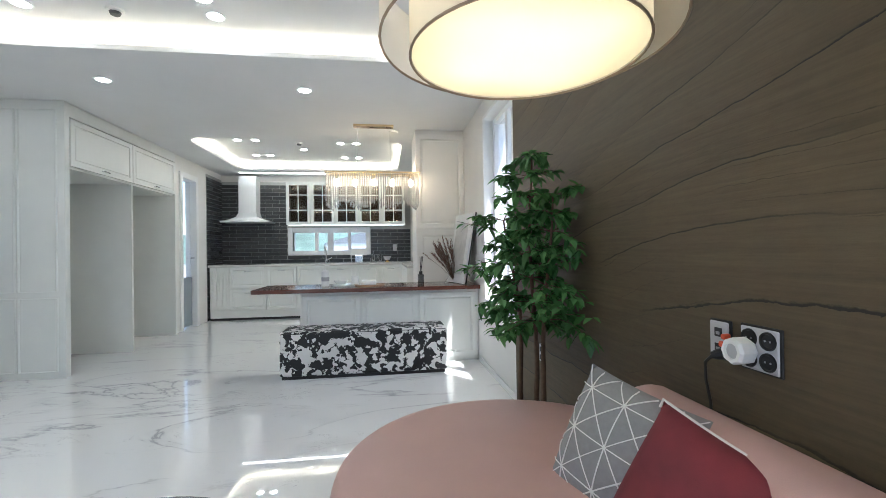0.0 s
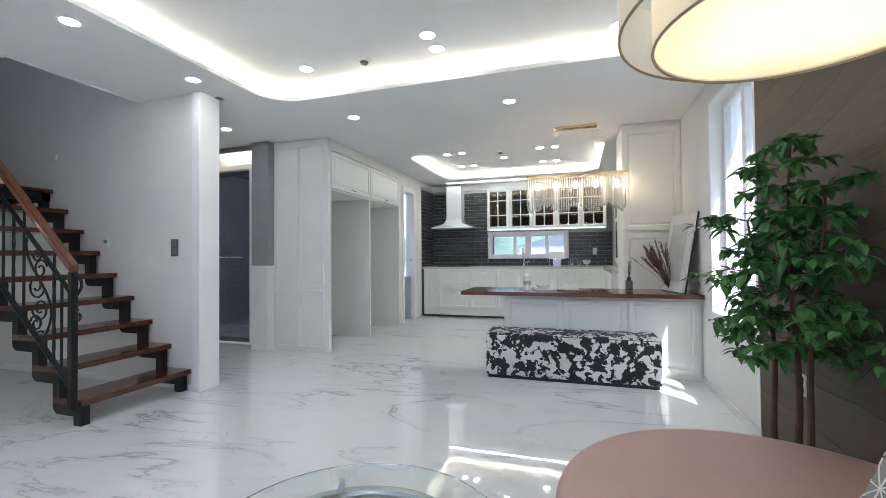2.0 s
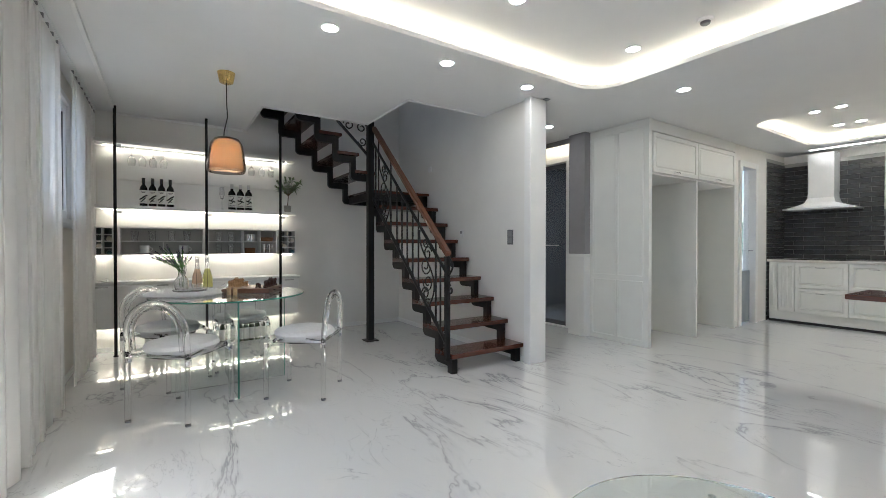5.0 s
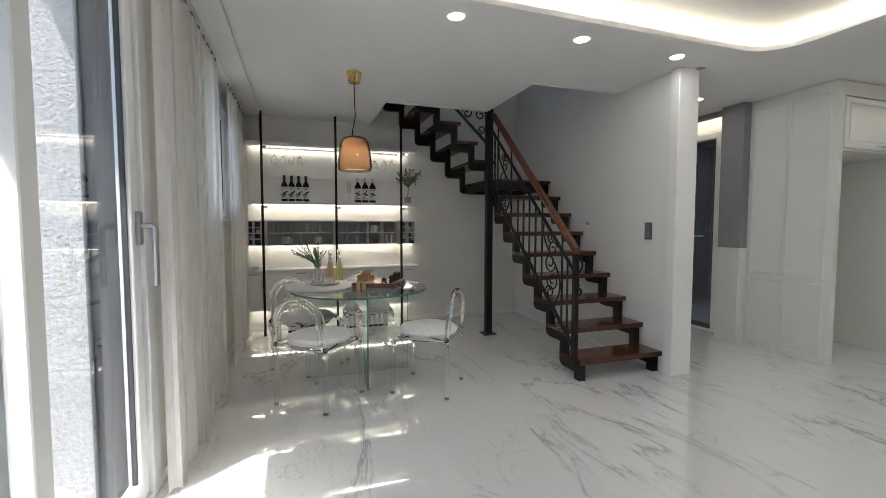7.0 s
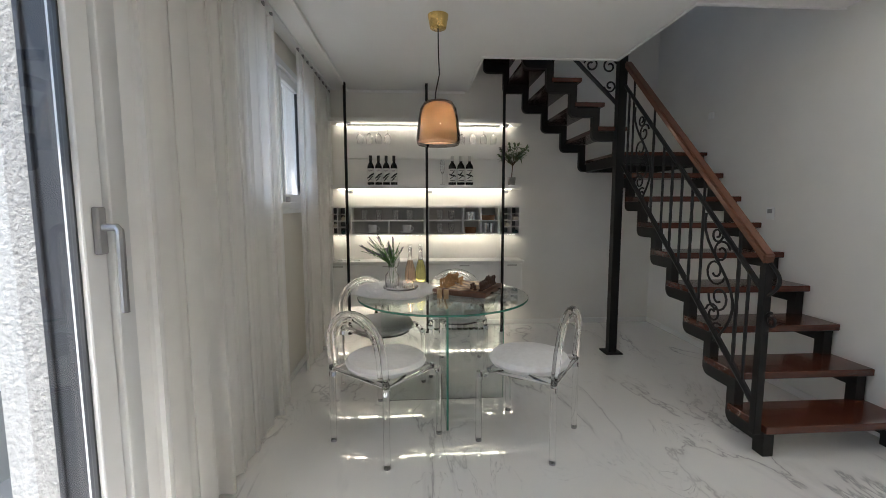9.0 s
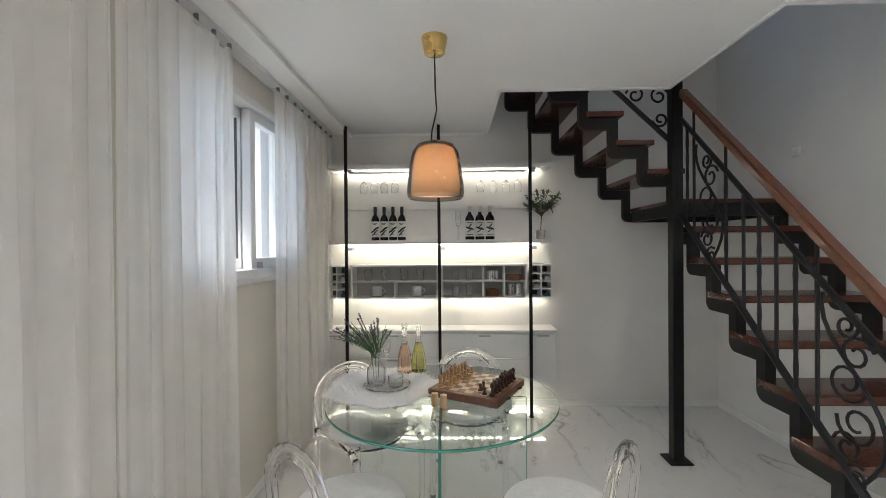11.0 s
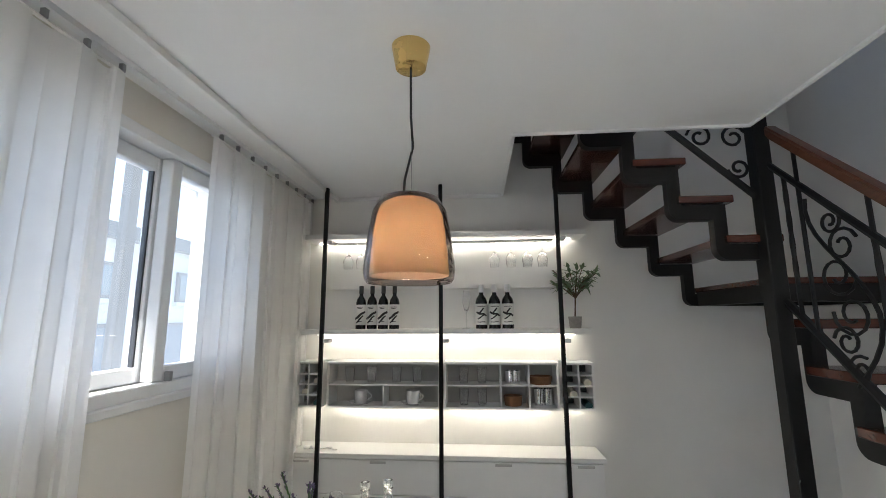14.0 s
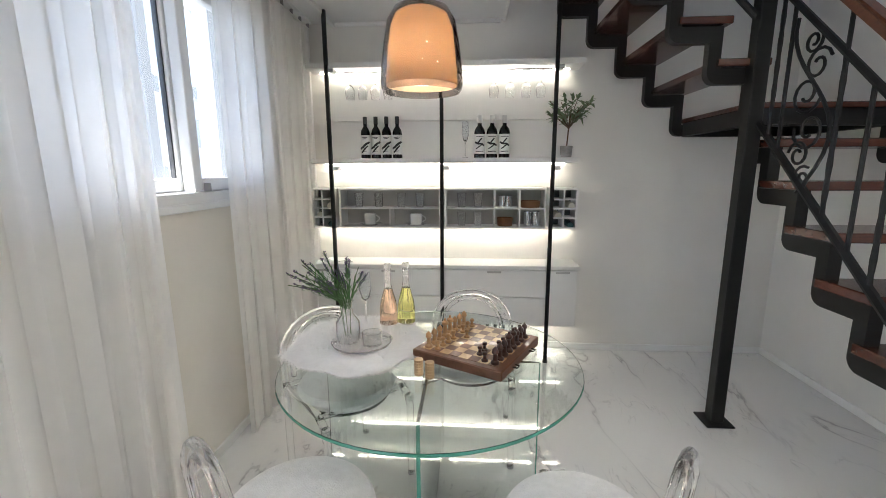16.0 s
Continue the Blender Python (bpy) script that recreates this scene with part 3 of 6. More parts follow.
# upper railing, in the plane of the near upper stringer
XU = -4.53
ub = lambda y: 2.11 + (1.9 - y) * 0.95
part("lower_bar", tube([(XU, 1.9, ub(1.9)), (XU, 1.25, ub(1.25))], .016, 6), STEEL_BLACK, stair)
for c, r, fl, st in (((1.815, 2.42), .062, 1, 0.4), ((1.825, 2.265), .052, 1, 3.3), ((1.66, 2.43), .062, -1, 0.2), ((1.53, 2.57), .055, 1, 2.0)):
    part("scroll", tube([(XU, y, z) for y, z in spiral(c, r, 1.3, st, fl)], .0075, 6), STEEL_BLACK, stair)

# ---- shelf unit on the back wall ----
SY0, SY1 = -0.66, 1.285
for i, y in enumerate((-0.455, 0.325, 1.083)):
    p = thing("shelf_pole", (-5.2085, y, 0), "slim black floor-to-ceiling shelf pole", "shelf pole", "shelf poles")
    part("pole", boxes((-5.221, -5.196, y - .0125, y + .0125, 0.01, CZ - .002), bev=0.003), STEEL_BLACK, p)
    part("foot", lathe([(0, 0), (.022, 0), (.02, .012), (0, .012)], -5.2085, y, 12), STEEL_BLACK, p)
    for z in (1.435, 2.085):
        part("clamp", boxes((-5.275, -5.198, y + .014, y + .05, z - .03, z - .005), bev=0.003), GREY_METAL, p)
for nm, z, dep, lab in (("upper", 2.10, .21, "white wall shelf with stemware rail and warm light below"), ("middle", 1.455, .21, "white wall shelf holding wine bottles, lit from below")):
    sh = thing("wall_shelf", (XB, 0.3, z), lab, "shelf", "lit wall shelves")
    part("board", boxes((XB + .001, XB + dep, SY0 + .02, SY1 - .005, z, z + .035), bev=0.002), LACQUER_SHELF, sh)
    part("led_strip", boxes((XB + .05, XB + .062, SY0 + .09, SY1 - .08, z - .008, z - .001)), LED_SH, sh, "warm LED strip under the shelf")
    part("upstand", boxes((XB + .001, XB + .018, SY0 + .05, SY1 - .03, z + .036, z + .30 if nm == "middle" else z + .045)), LACQUER_SHELF, sh)
tagged(part("backing_panel", boxes((XB + .001, XB + .03, -0.50, 1.10, 1.765, 2.09)), LACQUER_SHELF), "white back panel below the upper shelf", "panel")
hang = thing("stemware_rail", (-5.37, 0.3, 2.08), "thin metal rail for hanging wine glasses", "glass rail")
part("rail", tube([(-5.30, -0.46, 2.075), (-5.30, 1.07, 2.075)], .006, 6), CHROME, hang)
part("rail", tube([(-5.36, -0.46, 2.075), (-5.36, 1.07, 2.075)], .006, 6), CHROME, hang)


def cubby(y0, y1, cells, label, shade_mat):
    """An open wall box: cells are (y, z, w, h) fractions drawn as dividers."""
    t, z0, z1, xf = .014, .985, 1.277, -5.30
    c = thing("cubby_box", (XB, (y0 + y1) / 2, z0), label, "wall box", "wall boxes between the shelves")
    part("carcass", boxes((XB + .001, xf, y0, y0 + t, z0, z1), (XB + .001, xf, y1 - t, y1, z0, z1), (XB + .001, xf, y0 + t, y1 - t, z0, z0 + t), (XB + .001, xf, y0 + t, y1 - t, z1 - t, z1)), LACQUER_SHELF, c)
    part("back", boxes((XB + .002, XB + .012, y0 + t, y1 - t, z0 + t, z1 - t)), shade_mat, c, "back board coloured grey for the shade inside the box")
    for a, b, cc, d in cells:
        part("divider", boxes((XB + .012, xf - .004, y0 + t + a * (y1 - y0 - 2 * t) - .005, y0 + t + b * (y1 - y0 - 2 * t) + .005, z0 + t + cc * (z1 - z0 - 2 * t) - .005, z0 + t + d * (z1 - z0 - 2 * t) + .005)), LACQUER_SHELF, c)
    part("led_strip", boxes((XB + .06, XB + .072, y0 + .03, y1 - .03, z0 - .008, z0 - .001)), LED_SH, c, "warm LED strip under the box")
    return c


# Back colours carry the shade inside the boxes, darker for the small cells.
BOX_BACK_SHADE = plain("shaded_box_back", (0.52, 0.51, 0.49), 0.6, vary=0.03)
RACK_BACK_SHADE = plain("shaded_rack_back", (0.16, 0.17, 0.18), 0.6, vary=0.05)
wine = [(.5, .5, 0, 1)] + [(0, 1, q, q) for q in (.25, .5, .75)]
cubby(SY0, -0.475, wine, "white wine-rack box with eight small cells", RACK_BACK_SHADE)
cubby(-0.44, 0.31, [(0, 1, .5, .5), (.5, .5, 0, .5)], "white two-row wall box with glasses and cups", BOX_BACK_SHADE)
cubby(0.335, 1.065, [(0, 1, .5, .5), (.5, .5, 0, 1), (.755, .755, 0, 1)], "white divided wall box with glasses and tins", BOX_BACK_SHADE)
cubby(1.095, SY1, wine, "white wine-rack box with eight small cells and corks", RACK_BACK_SHADE)
side = thing("sideboard", (XB, 0.32, 0.27), "low floating white drawer cabinet under the wall boxes", "cabinet")
part("body", boxes((XB + .001, -5.245, SY0, SY1 + .01, .27, .70), bev=0.002), LACQUER_SHELF, side)
part("top", boxes((XB + .001, -5.225, SY0 - .012, SY1 + .025, .701, .728), bev=0.003), LACQUER_SHELF, side)
for y0, y1 in ((SY0 + .005, -0.47), (-0.46, 0.315), (0.325, 1.075), (1.085, SY1 + .005)):
    rows = ((.275, .49), (.497, .695)) if y1 - y0 > .4 else ((.275, .695),)
    for z0, z1 in rows:
        d = part("drawer", boxes((-5.244, -5.226, y0, y1, z0, z1), bev=0.002), LACQUER_SHELF, side)
        ym = (y0 + y1) / 2
        # Flat grey strip: the shade of the finger grip given as colour.
        part("handle", boxes((-5.227, -5.2235, ym - .05, ym + .05, z1 - .022, z1 - .008)), plain("painted_grip_shade", (0.45, 0.44, 0.42), 0.5), d)
part("led_strip", boxes((XB + .06, XB + .075, SY0 + .05, SY1 - .05, .262, .269)), LED_SH, side, "warm LED strip under the cabinet")


def bottle(loc, h, r, glass, label_mat, cap_mat, name="wine_bottle", lab="dark wine bottle with a black and white label", grp="bottles on the shelf", bars=True):
    b = thing(name, loc, lab, "bottle", grp)
    x, y, z = loc
    prof = [(0, 0), (r, 0), (r, .6 * h), (r * .86, .68 * h), (r * .38, .77 * h), (r * .36, .97 * h), (r * .42, .975 * h), (r * .42, h), (0, h)]
    part("glass_body", lathe([(a, z + c) for a, c in prof], x, y, 16), glass, b, smooth=True)
    part("label", lathe([(r + .0008, z + .09 * h), (r + .0012, z + .1 * h), (r + .0012, z + .55 * h), (r + .0008, z + .56 * h)], x, y, 16), label_mat, b, "white label with black marks", True)
    if bars:
        strokes = ((.50, 1.2, 0, .002), (.47, .8, 0, .0025), (.31, 2.2, .035, .011), (.22, 1.4, .03, .007), (.17, .9, 0, .002)) if lab.startswith("dark wine") else ((.50, 1.4, 0, .002), (.40, .8, .02, .006), (.33, 1.8, -.012, .009), (.27, 1.3, .02, .005), (.15, 1.4, 0, .003))
        for dz, w, rise, thick in strokes:
            part("label_mark", tube([(x + (r - thick * .75 + .0022) * math.cos(a), y + (r - thick * .75 + .0022) * math.sin(a), z + dz * h + rise * a / w * 1.6 + thick * .35 * math.sin(5 * a)) for a in [w * (q / 8 - .5) for q in range(9)]], thick, 6), BLACK, b)
    part("capsule", lathe([(r * .45, z + .82 * h), (r * .45, z + h * 1.003), (0, z + h * 1.003)], x, y, 12), cap_mat, b, smooth=True)
    return b


DARKGLASS = plain("near_black_bottle_glass", (0.008, 0.009, 0.008), 0.08, vary=0.1, bump=0)
LABEL = plain("white_paper_label", (0.74, 0.73, 0.70), 0.7, vary=0.04)
CAPSULE = plain("black_foil", (0.02, 0.02, 0.02), 0.3, vary=0.1)
CAPSULE2 = plain("white_foil", (0.62, 0.60, 0.60), 0.4, 0.1, vary=0.1)
for i in range(4):
    bottle((-5.33, -0.232 + i * .077, 1.491), .288, .034, DARKGLASS, LABEL, CAPSULE)
for i in range(3):
    bottle((-5.33, 0.585 + i * .087, 1.491), .288, .039, DARKGLASS, LABEL, CAPSULE2, lab="dark round-shouldered wine bottle with a printed white label")
for i in range(2):
    for j in range(9 if i else 3):
        y = (-0.2 + .06 * j) if not i else (0.42 + .06 * j)
        bottle((-5.30, y, 0.0), .27, .028, plain("olive_green_glass", (0.02, 0.04, 0.015), 0.1, vary=0.1, bump=0), LABEL, CAPSULE, "floor_bottle", "small dark green bottle standing under the cabinet", "bottles under the cabinet", False)


def stem_glass(loc, r, h, hang_down=False, name="wine_glass", lab="clear wine glass hanging upside down", grp="hanging wine glasses"):
    g = thing(name, loc, lab, "glass", grp)
    x, y, z = loc
    prof = [(r * .85, 0), (r * .85, .004), (.004, .010), (.004, .42 * h), (r * .6, .5 * h), (r, .68 * h), (r * .8, h), (r * .76, h), (r * .95, .68 * h), (r * .5, .52 * h), (0, .46 * h)]
    part("bowl", lathe([(a, z + (-c if hang_down else c)) for a, c in prof], x, y, 16), DRINKGLASS, g, smooth=True)
    return g


for y in (-0.33, -0.24, -0.15, -0.06, 0.68, 0.79, 0.90, 1.0):
    stem_glass((-5.33, y, 2.072), .036, .175, True)
stem_glass((-5.33, 0.485, 1.491), .026, .25, name="champagne_flute", lab="tall clear champagne flute on the shelf", grp="flutes")


def tumbler(loc, r, h, mat, lab, grp, name="tumbler"):
    g = thing(name, loc, lab, "glass", grp)
    x, y, z = loc
    part("glass_wall", lathe([(0, z), (r * .78, z), (r, z + h), (r * .93, z + h), (r * .7, z + .008), (0, z + .008)], x, y, 16), mat, g, smooth=True)


for y in (-0.31, -0.16, 0.01, 0.15, 0.46, 0.58):
    tumbler((-5.38, y, 1.134), .034, .105, DRINKGLASS, "clear drinking glass in the wall box", "glasses in the wall boxes")
for y in (0.46, 0.58):
    tumbler((-5.38, y, 1.0), .033, .10, DRINKGLASS, "clear drinking glass in the wall box", "glasses in the wall boxes")
BASKET = wood("woven_brown_basket", (0.14, 0.06, 0.025), (0.30, 0.14, 0.06), 0.6, (30, 30, 60), 0)
for (y, z, w, h, m, lab, nm) in ((0.765, 1.134, .035, .085, CHROME, "shiny steel cups in the wall box", "steel_cup"), (0.80, 1.134, .03, .085, CHROME, "shiny steel cups in the wall box", "steel_cup"), (0.945, 1.0, .03, .105, CHROME, "tall steel tumbler in the wall box", "steel_cup"), (1.005, 1.0, .03, .105, CHROME, "tall steel tumbler in the wall box", "steel_cup"), (0.96, 1.134, .075, .05, BASKET, "low woven brown basket in the wall box", "basket"), (0.78, 1.0, .06, .06, BASKET, "round woven brown basket in the wall box", "basket")):
    g = thing(nm, (-5.38, y, z), lab, "basket" if nm == "basket" else "cup", nm + "s in the wall box")
    part("body", lathe([(0, z), (w * .9, z), (w, z + h), (w * .9, z + h), (w * .8, z + .01), (0, z + .01)], -5.38, y, 20), m, g, smooth=True)
CERAMIC = plain("white_glazed_ceramic", (0.80, 0.80, 0.78), 0.15, vary=0.02, bump=0)


def cup(loc, saucer=True):
    x, y, z = loc
    c = thing("coffee_cup", loc, "white ceramic cup on a saucer in the wall box", "cup", "cups")
    part("saucer", lathe([(0, z), (.046, z), (.080, z + .013), (.078, z + .016), (.035, z + .006), (0, z + .006)], x, y, 20), CERAMIC, c, smooth=True)
    part("cup_body", lathe([(0, z + .007), (.036, z + .007), (.044, z + .018), (.045, z + .088), (.041, z + .088), (.038, z + .018), (0, z + .014)], x, y, 20), CERAMIC, c, smooth=True)
    part("handle", tube([(x, y + .043 + .028 * math.sin(a / 6 * math.pi), z + .024 + .05 * a / 6) for a in range(7)], .005, 6), CERAMIC, c)


cup((-5.38, -0.23, 1.0))
cup((-5.38, 0.12, 1.0))
CORK = plain("cream_paper_roll", (0.62, 0.57, 0.48), 0.7)
TEAL = plain("teal_bottle_end", (0.03, 0.09, 0.10), 0.3)
for y, z, m in ((-0.52, 1.15, CORK), (-0.60, 1.08, CORK), (-0.52, 1.01, TEAL), (1.235, 1.15, CORK), (1.145, 1.08, CORK), (1.235, 1.01, TEAL)):
    tagged(part("rolled_item", tube([(-5.44, y, z + .012), (-5.315, y + .01, z)], .024, 10), m), "rolled item lying in a wine-rack cell", "roll", "items in the wine racks")
cord = [(-5.30 + .02 * math.sin(i * .9), -0.56 + .012 * i + .02 * math.sin(i * 1.7), .733 + .004 * abs(math.sin(i))) for i in range(18)]
cb = thing("loose_cable", (-5.3, -0.5, .728), "loose white cable lying on the cabinet", "cable")
part("wire", tube(cord, .004, 6), WHITE_PLASTIC, cb)
part("plug", tube([(-5.30, -0.57, .74), (-5.28, -0.52, .745)], .012, 8), WHITE_PLASTIC, cb)


# ---- leaves and plants ----
def leaf_mesh(bm, base, way, length, width, droop=0.2, up=Vector((0, 0, 1))):
    way = Vector(way).normalized()
    sidev = way.cross(up)
    sidev = sidev.normalized() if sidev.length > .05 else Vector((1, 0, 0))
    nrm = sidev.cross(way)
    pts = []
    for f, w in ((0, .05), (.22, .85), (.45, 1.0), (.75, .6), (1, .02)):
        c = Vector(base) + way * length * f - Vector((0, 0, droop * length * f * f))
        pts.append((bm.verts.new(c - sidev * width * w * .5 + nrm * width * .12 * w), bm.verts.new(c), bm.verts.new(c + sidev * width * w * .5 + nrm * width * .12 * w)))
    for a, b in zip(pts, pts[1:]):
        bm.faces.new((a[0], a[1], b[1], b[0]))
        bm.faces.new((a[1], a[2], b[2], b[1]))


def leaf_mat(name, dark, light, rough=0.35):
    m, nt, b = nodes_of(name)
    g = nt.nodes.new("ShaderNodeNewGeometry")
    nt.links.new(ramp(nt, g.outputs["Random Per Island"], [(0, dark), (.6, tuple((a + c) / 2 for a, c in zip(dark, light))), (1, light)]), b.inputs["Base Color"])
    b.inputs["Roughness"].default_value = rough
    b.inputs["Subsurface Weight"].default_value = 0.0
    t, mx = nt.nodes.new("ShaderNodeBsdfTranslucent"), nt.nodes.new("ShaderNodeMixShader")
    t.inputs["Color"].default_value = (*[c * 1.5 for c in light], 1)
    mx.inputs["Fac"].default_value = 0.15
    nt.links.new(b.outputs["BSDF"], mx.inputs[1])
    nt.links.new(t.outputs["BSDF"], mx.inputs[2])
    nt.links.new(mx.outputs["Shader"], nt.nodes["Material Output"].inputs["Surface"])
    return m


FICUS = leaf_mat("ficus_leaf", (0.022, 0.075, 0.022), (0.15, 0.33, 0.105), 0.25)
OLIVE = leaf_mat("olive_leaf", (0.05, 0.085, 0.04), (0.17, 0.23, 0.12), 0.45)
LAVLEAF = leaf_mat("lavender_leaf", (0.04, 0.13, 0.03), (0.12, 0.26, 0.08), 0.5)
LAVENDER = leaf_mat("lavender_flower", (0.09, 0.07, 0.12), (0.20, 0.16, 0.26), 0.8)
BARK = plain("brown_bark", (0.10, 0.06, 0.035), 0.85, vary=0.3, scale=30, bump=0.5, grain=60)
rng = random.Random(5)
# artificial ficus by the window
FX, FY = 0.93, 2.08
tree = thing("ficus_tree", (FX, FY, 0), "tall artificial ficus tree with dark green leaves", "plant")
part("pot", lathe([(0, 0), (.11, 0), (.13, .2), (.115, .2), (.11, .17), (0, .17)], FX, FY, 20), BLACK, tree, "black pot", True)
crown = bmesh.new()
stems = bmesh.new()
shoots = []
for sx, sy, top in ((.0, .0, 1.52), (-.06, .05, 1.22), (.03, -.07, 1.32)):
    pts = [Vector((FX + sx * (.5 + 1.1 * f) + .016 * math.sin(7 * f + sx * 40), FY + sy * (.5 + 1.3 * f) + .016 * math.cos(6 * f), .15 + (top - .15) * f)) for f in [i / 14 for i in range(15)]]
    tube(pts, .0115, 6, stems, [1.2 - .06 * i for i in range(15)])
    shoots += [(p, (p.z - .68) / .85) for p in pts if p.z > .66 for _ in range(5)]
for i, (p, f) in enumerate(shoots):
    a = 2.4 * i + rng.uniform(-.35, .35)
    reach = rng.uniform(.12, .34) * (1.12 - .70 * max(0, f))
    way = Vector((math.cos(a) * .95, math.sin(a), rng.uniform(.05, .55)))
    bend = rng.uniform(.1, .55)
    arc = [p + way * reach * t - Vector((0, 0, bend * reach * t * t)) for t in (0, .2, .4, .6, .8, 1)]
    for q in arc:
        q.x = min(q.x, 1.07)
    tube(arc, .003, 4, stems, [1, .9, .75, .6, .5, .35])
    for j in range(18):
        t = rng.uniform(.3, 1.0) if j else 1.0
        k = min(4, int(t * 5))
        q = arc[k].lerp(arc[k + 1], t * 5 - k)
        run = (arc[k + 1] - arc[k]).normalized()
        w = run * .45 + Vector((rng.uniform(-1, 1), rng.uniform(-1, 1), rng.uniform(-.7, .45)))
        length = rng.uniform(.042, .064)
        if q.x + w.normalized().x * length > 1.09:
            w.x = -abs(w.x)
        leaf_mesh(crown, q, w, length, length * rng.uniform(.54, .68), rng.uniform(.05, .5))
part("trunk", stems, BARK, tree, "thin brown twisted stems", True)
part("crown", crown, FICUS, tree, "glossy dark green leaves")
# olive on the shelf
ox, oy, oz = -5.30, 1.185, 1.491
olive = thing("potted_olive", (ox, oy, oz), "small olive plant in a grey stone pot on the shelf", "plant")
part("pot", lathe([(0, oz), (.036, oz), (.043, oz + .075), (.036, oz + .075), (.033, oz + .06), (0, oz + .06)], ox, oy, 16), plain("grey_cement_pot", (0.36, 0.34, 0.32), 0.9, vary=0.2, scale=30, bump=0.5), olive, "grey cement pot", True)
st, cr = bmesh.new(), bmesh.new()
tube([(ox, oy, oz + .05), (ox + .005, oy + .005, oz + .14), (ox, oy + .01, oz + .22)], .005, 5, st)
for i in range(22):
    a = 2.4 * i + rng.uniform(-.3, .3)
    d = Vector((math.cos(a) * .08, math.sin(a) * .15, rng.uniform(.03, .20)))
    p = Vector((ox, oy + .01, oz + .19))
    tube([p, p + d * .6 + Vector((0, 0, .02)), p + d], .0025, 4, st)
    for j in range(10):
        leaf_mesh(cr, p + d * rng.uniform(.4, 1), (rng.uniform(-1, 1), rng.uniform(-1, 1), rng.uniform(-.3, .9)), rng.uniform(.045, .07), .022, .15)
part("stem", st, BARK, olive)
part("crown", cr, OLIVE, olive, "grey-green olive leaves")

# ---- dining set ----
TX, TY, TZT, TR = -3.715, 0.385, 0.712, 0.545
table = thing("dining_table", (TX, TY, 0), "round clear glass dining table on crossed glass panels", "table")
part("tabletop", lathe([(0, TZT - .012), (TR - .001, TZT - .012), (TR - .001, TZT), (0, TZT)], TX, TY, 72), GLASS_GREEN, table, smooth=False)
part("rim", lathe([(TR, TZT - .011), (TR + .002, TZT - .006), (TR, TZT - .001)], TX, TY, 72), GLASS_EDGE, table, "green polished glass edge", True)
for ang in (0, 90):
    bm = boxes((-.40, .40, -.006, .006, 0.0, TZT - .013))
    bmesh.ops.rotate(bm, verts=bm.verts[:], cent=(0, 0, 0), matrix=Matrix.Rotation(radians(ang), 3, "Z"))
    bmesh.ops.translate(bm, verts=bm.verts[:], vec=(TX, TY, 0))
    part("glass_panel", bm, GLASS_GREEN, table)
    bm = boxes((.4005, .4045, -.006, .006, 0.0, TZT - .013))
    bmesh.ops.rotate(bm, verts=bm.verts[:], cent=(0, 0, 0), matrix=Matrix.Rotation(radians(ang), 3, "Z"))
    bmesh.ops.translate(bm, verts=bm.verts[:], vec=(TX, TY, 0))
    part("panel_edge", bm, GLASS_EDGE, table, "green edge of the glass panel")
FUR = plain("white_faux_fur", (0.86, 0.855, 0.85), 0.95, vary=0.04, scale=40, bump=0.9, grain=220)


def make_chair():
    """Acrylic tube chair that faces +y, at the origin."""
    c = thing("dining_chair", (0, 0, 0), "clear acrylic tube dining chair with a round white furry seat", "chair", "chairs round the glass table")
    h, w, d = 0.42, 0.205, 0.205
    for sx in (-1, 1):
        part("front_leg", tube([(sx * w, d, .012), (sx * w, d, h - .08), (sx * w, d - .02, h - .03), (sx * w, d - .07, h), (sx * w, d - .2, h), (sx * w, -d, h)], .0165, 10), ACRYLIC, c, smooth=True)
    arch = [(-w, -d, .012), (-w, -d, .45), (-w, -d - .01, .565)] + [(-w * math.cos(radians(a)), -d - .015, .565 + .18 * math.sin(radians(a))) for a in range(15, 180, 15)] + [(w, -d - .01, .565), (w, -d, .45), (w, -d, .012)]
    part("back_frame", tube(arch, .0165, 10), ACRYLIC, c, "arched acrylic back tube", True)
    arch2 = [(x * .80, y, .44 + (z - .44) * .9) for x, y, z in arch[1:-1]]
    part("inner_arch", tube(arch2, .012, 8), ACRYLIC, c, smooth=True)
    for y in (-d, d - .06):
        part("crossbar", tube([(-w, y, h - .005), (w, y, h - .005)], .012, 8), ACRYLIC, c, smooth=True)
    part("seat", lathe([(0, .405), (.17, .405), (.205, .42), (.218, .445), (.205, .468), (.15, .482), (0, .486)], 0, 0, 40), FUR, c, "round white furry seat cushion", True)
    part("seat_plate", lathe([(0, .392), (.19, .392), (.19, .404), (0, .404)], 0, 0, 32), ACRYLIC, c)
    for x in (-w, w):
        for y in (-d, d):
            part("foot_cap", lathe([(0, 0), (.017, 0), (.017, .012), (0, .012)], x, y, 10), GREY_METAL, c)
            part("clip", tube([(x, y * .98, h - .05), (x, y * .98, h - .025)], .019, 8), CHROME, c)
    return c


chair = make_chair()
places = ((-3.265, 0.045, 48.6), (-3.245, 0.832, 144.7), (-4.0, -0.03, -45), (-4.28, 0.53, -92))
for i, (x, y, a) in enumerate(places):
    m = pose(x, y, 0, 0, 0, a)
    if i == 0:
        chair.matrix_basis = m
    else:
        copy_thing(chair, m)

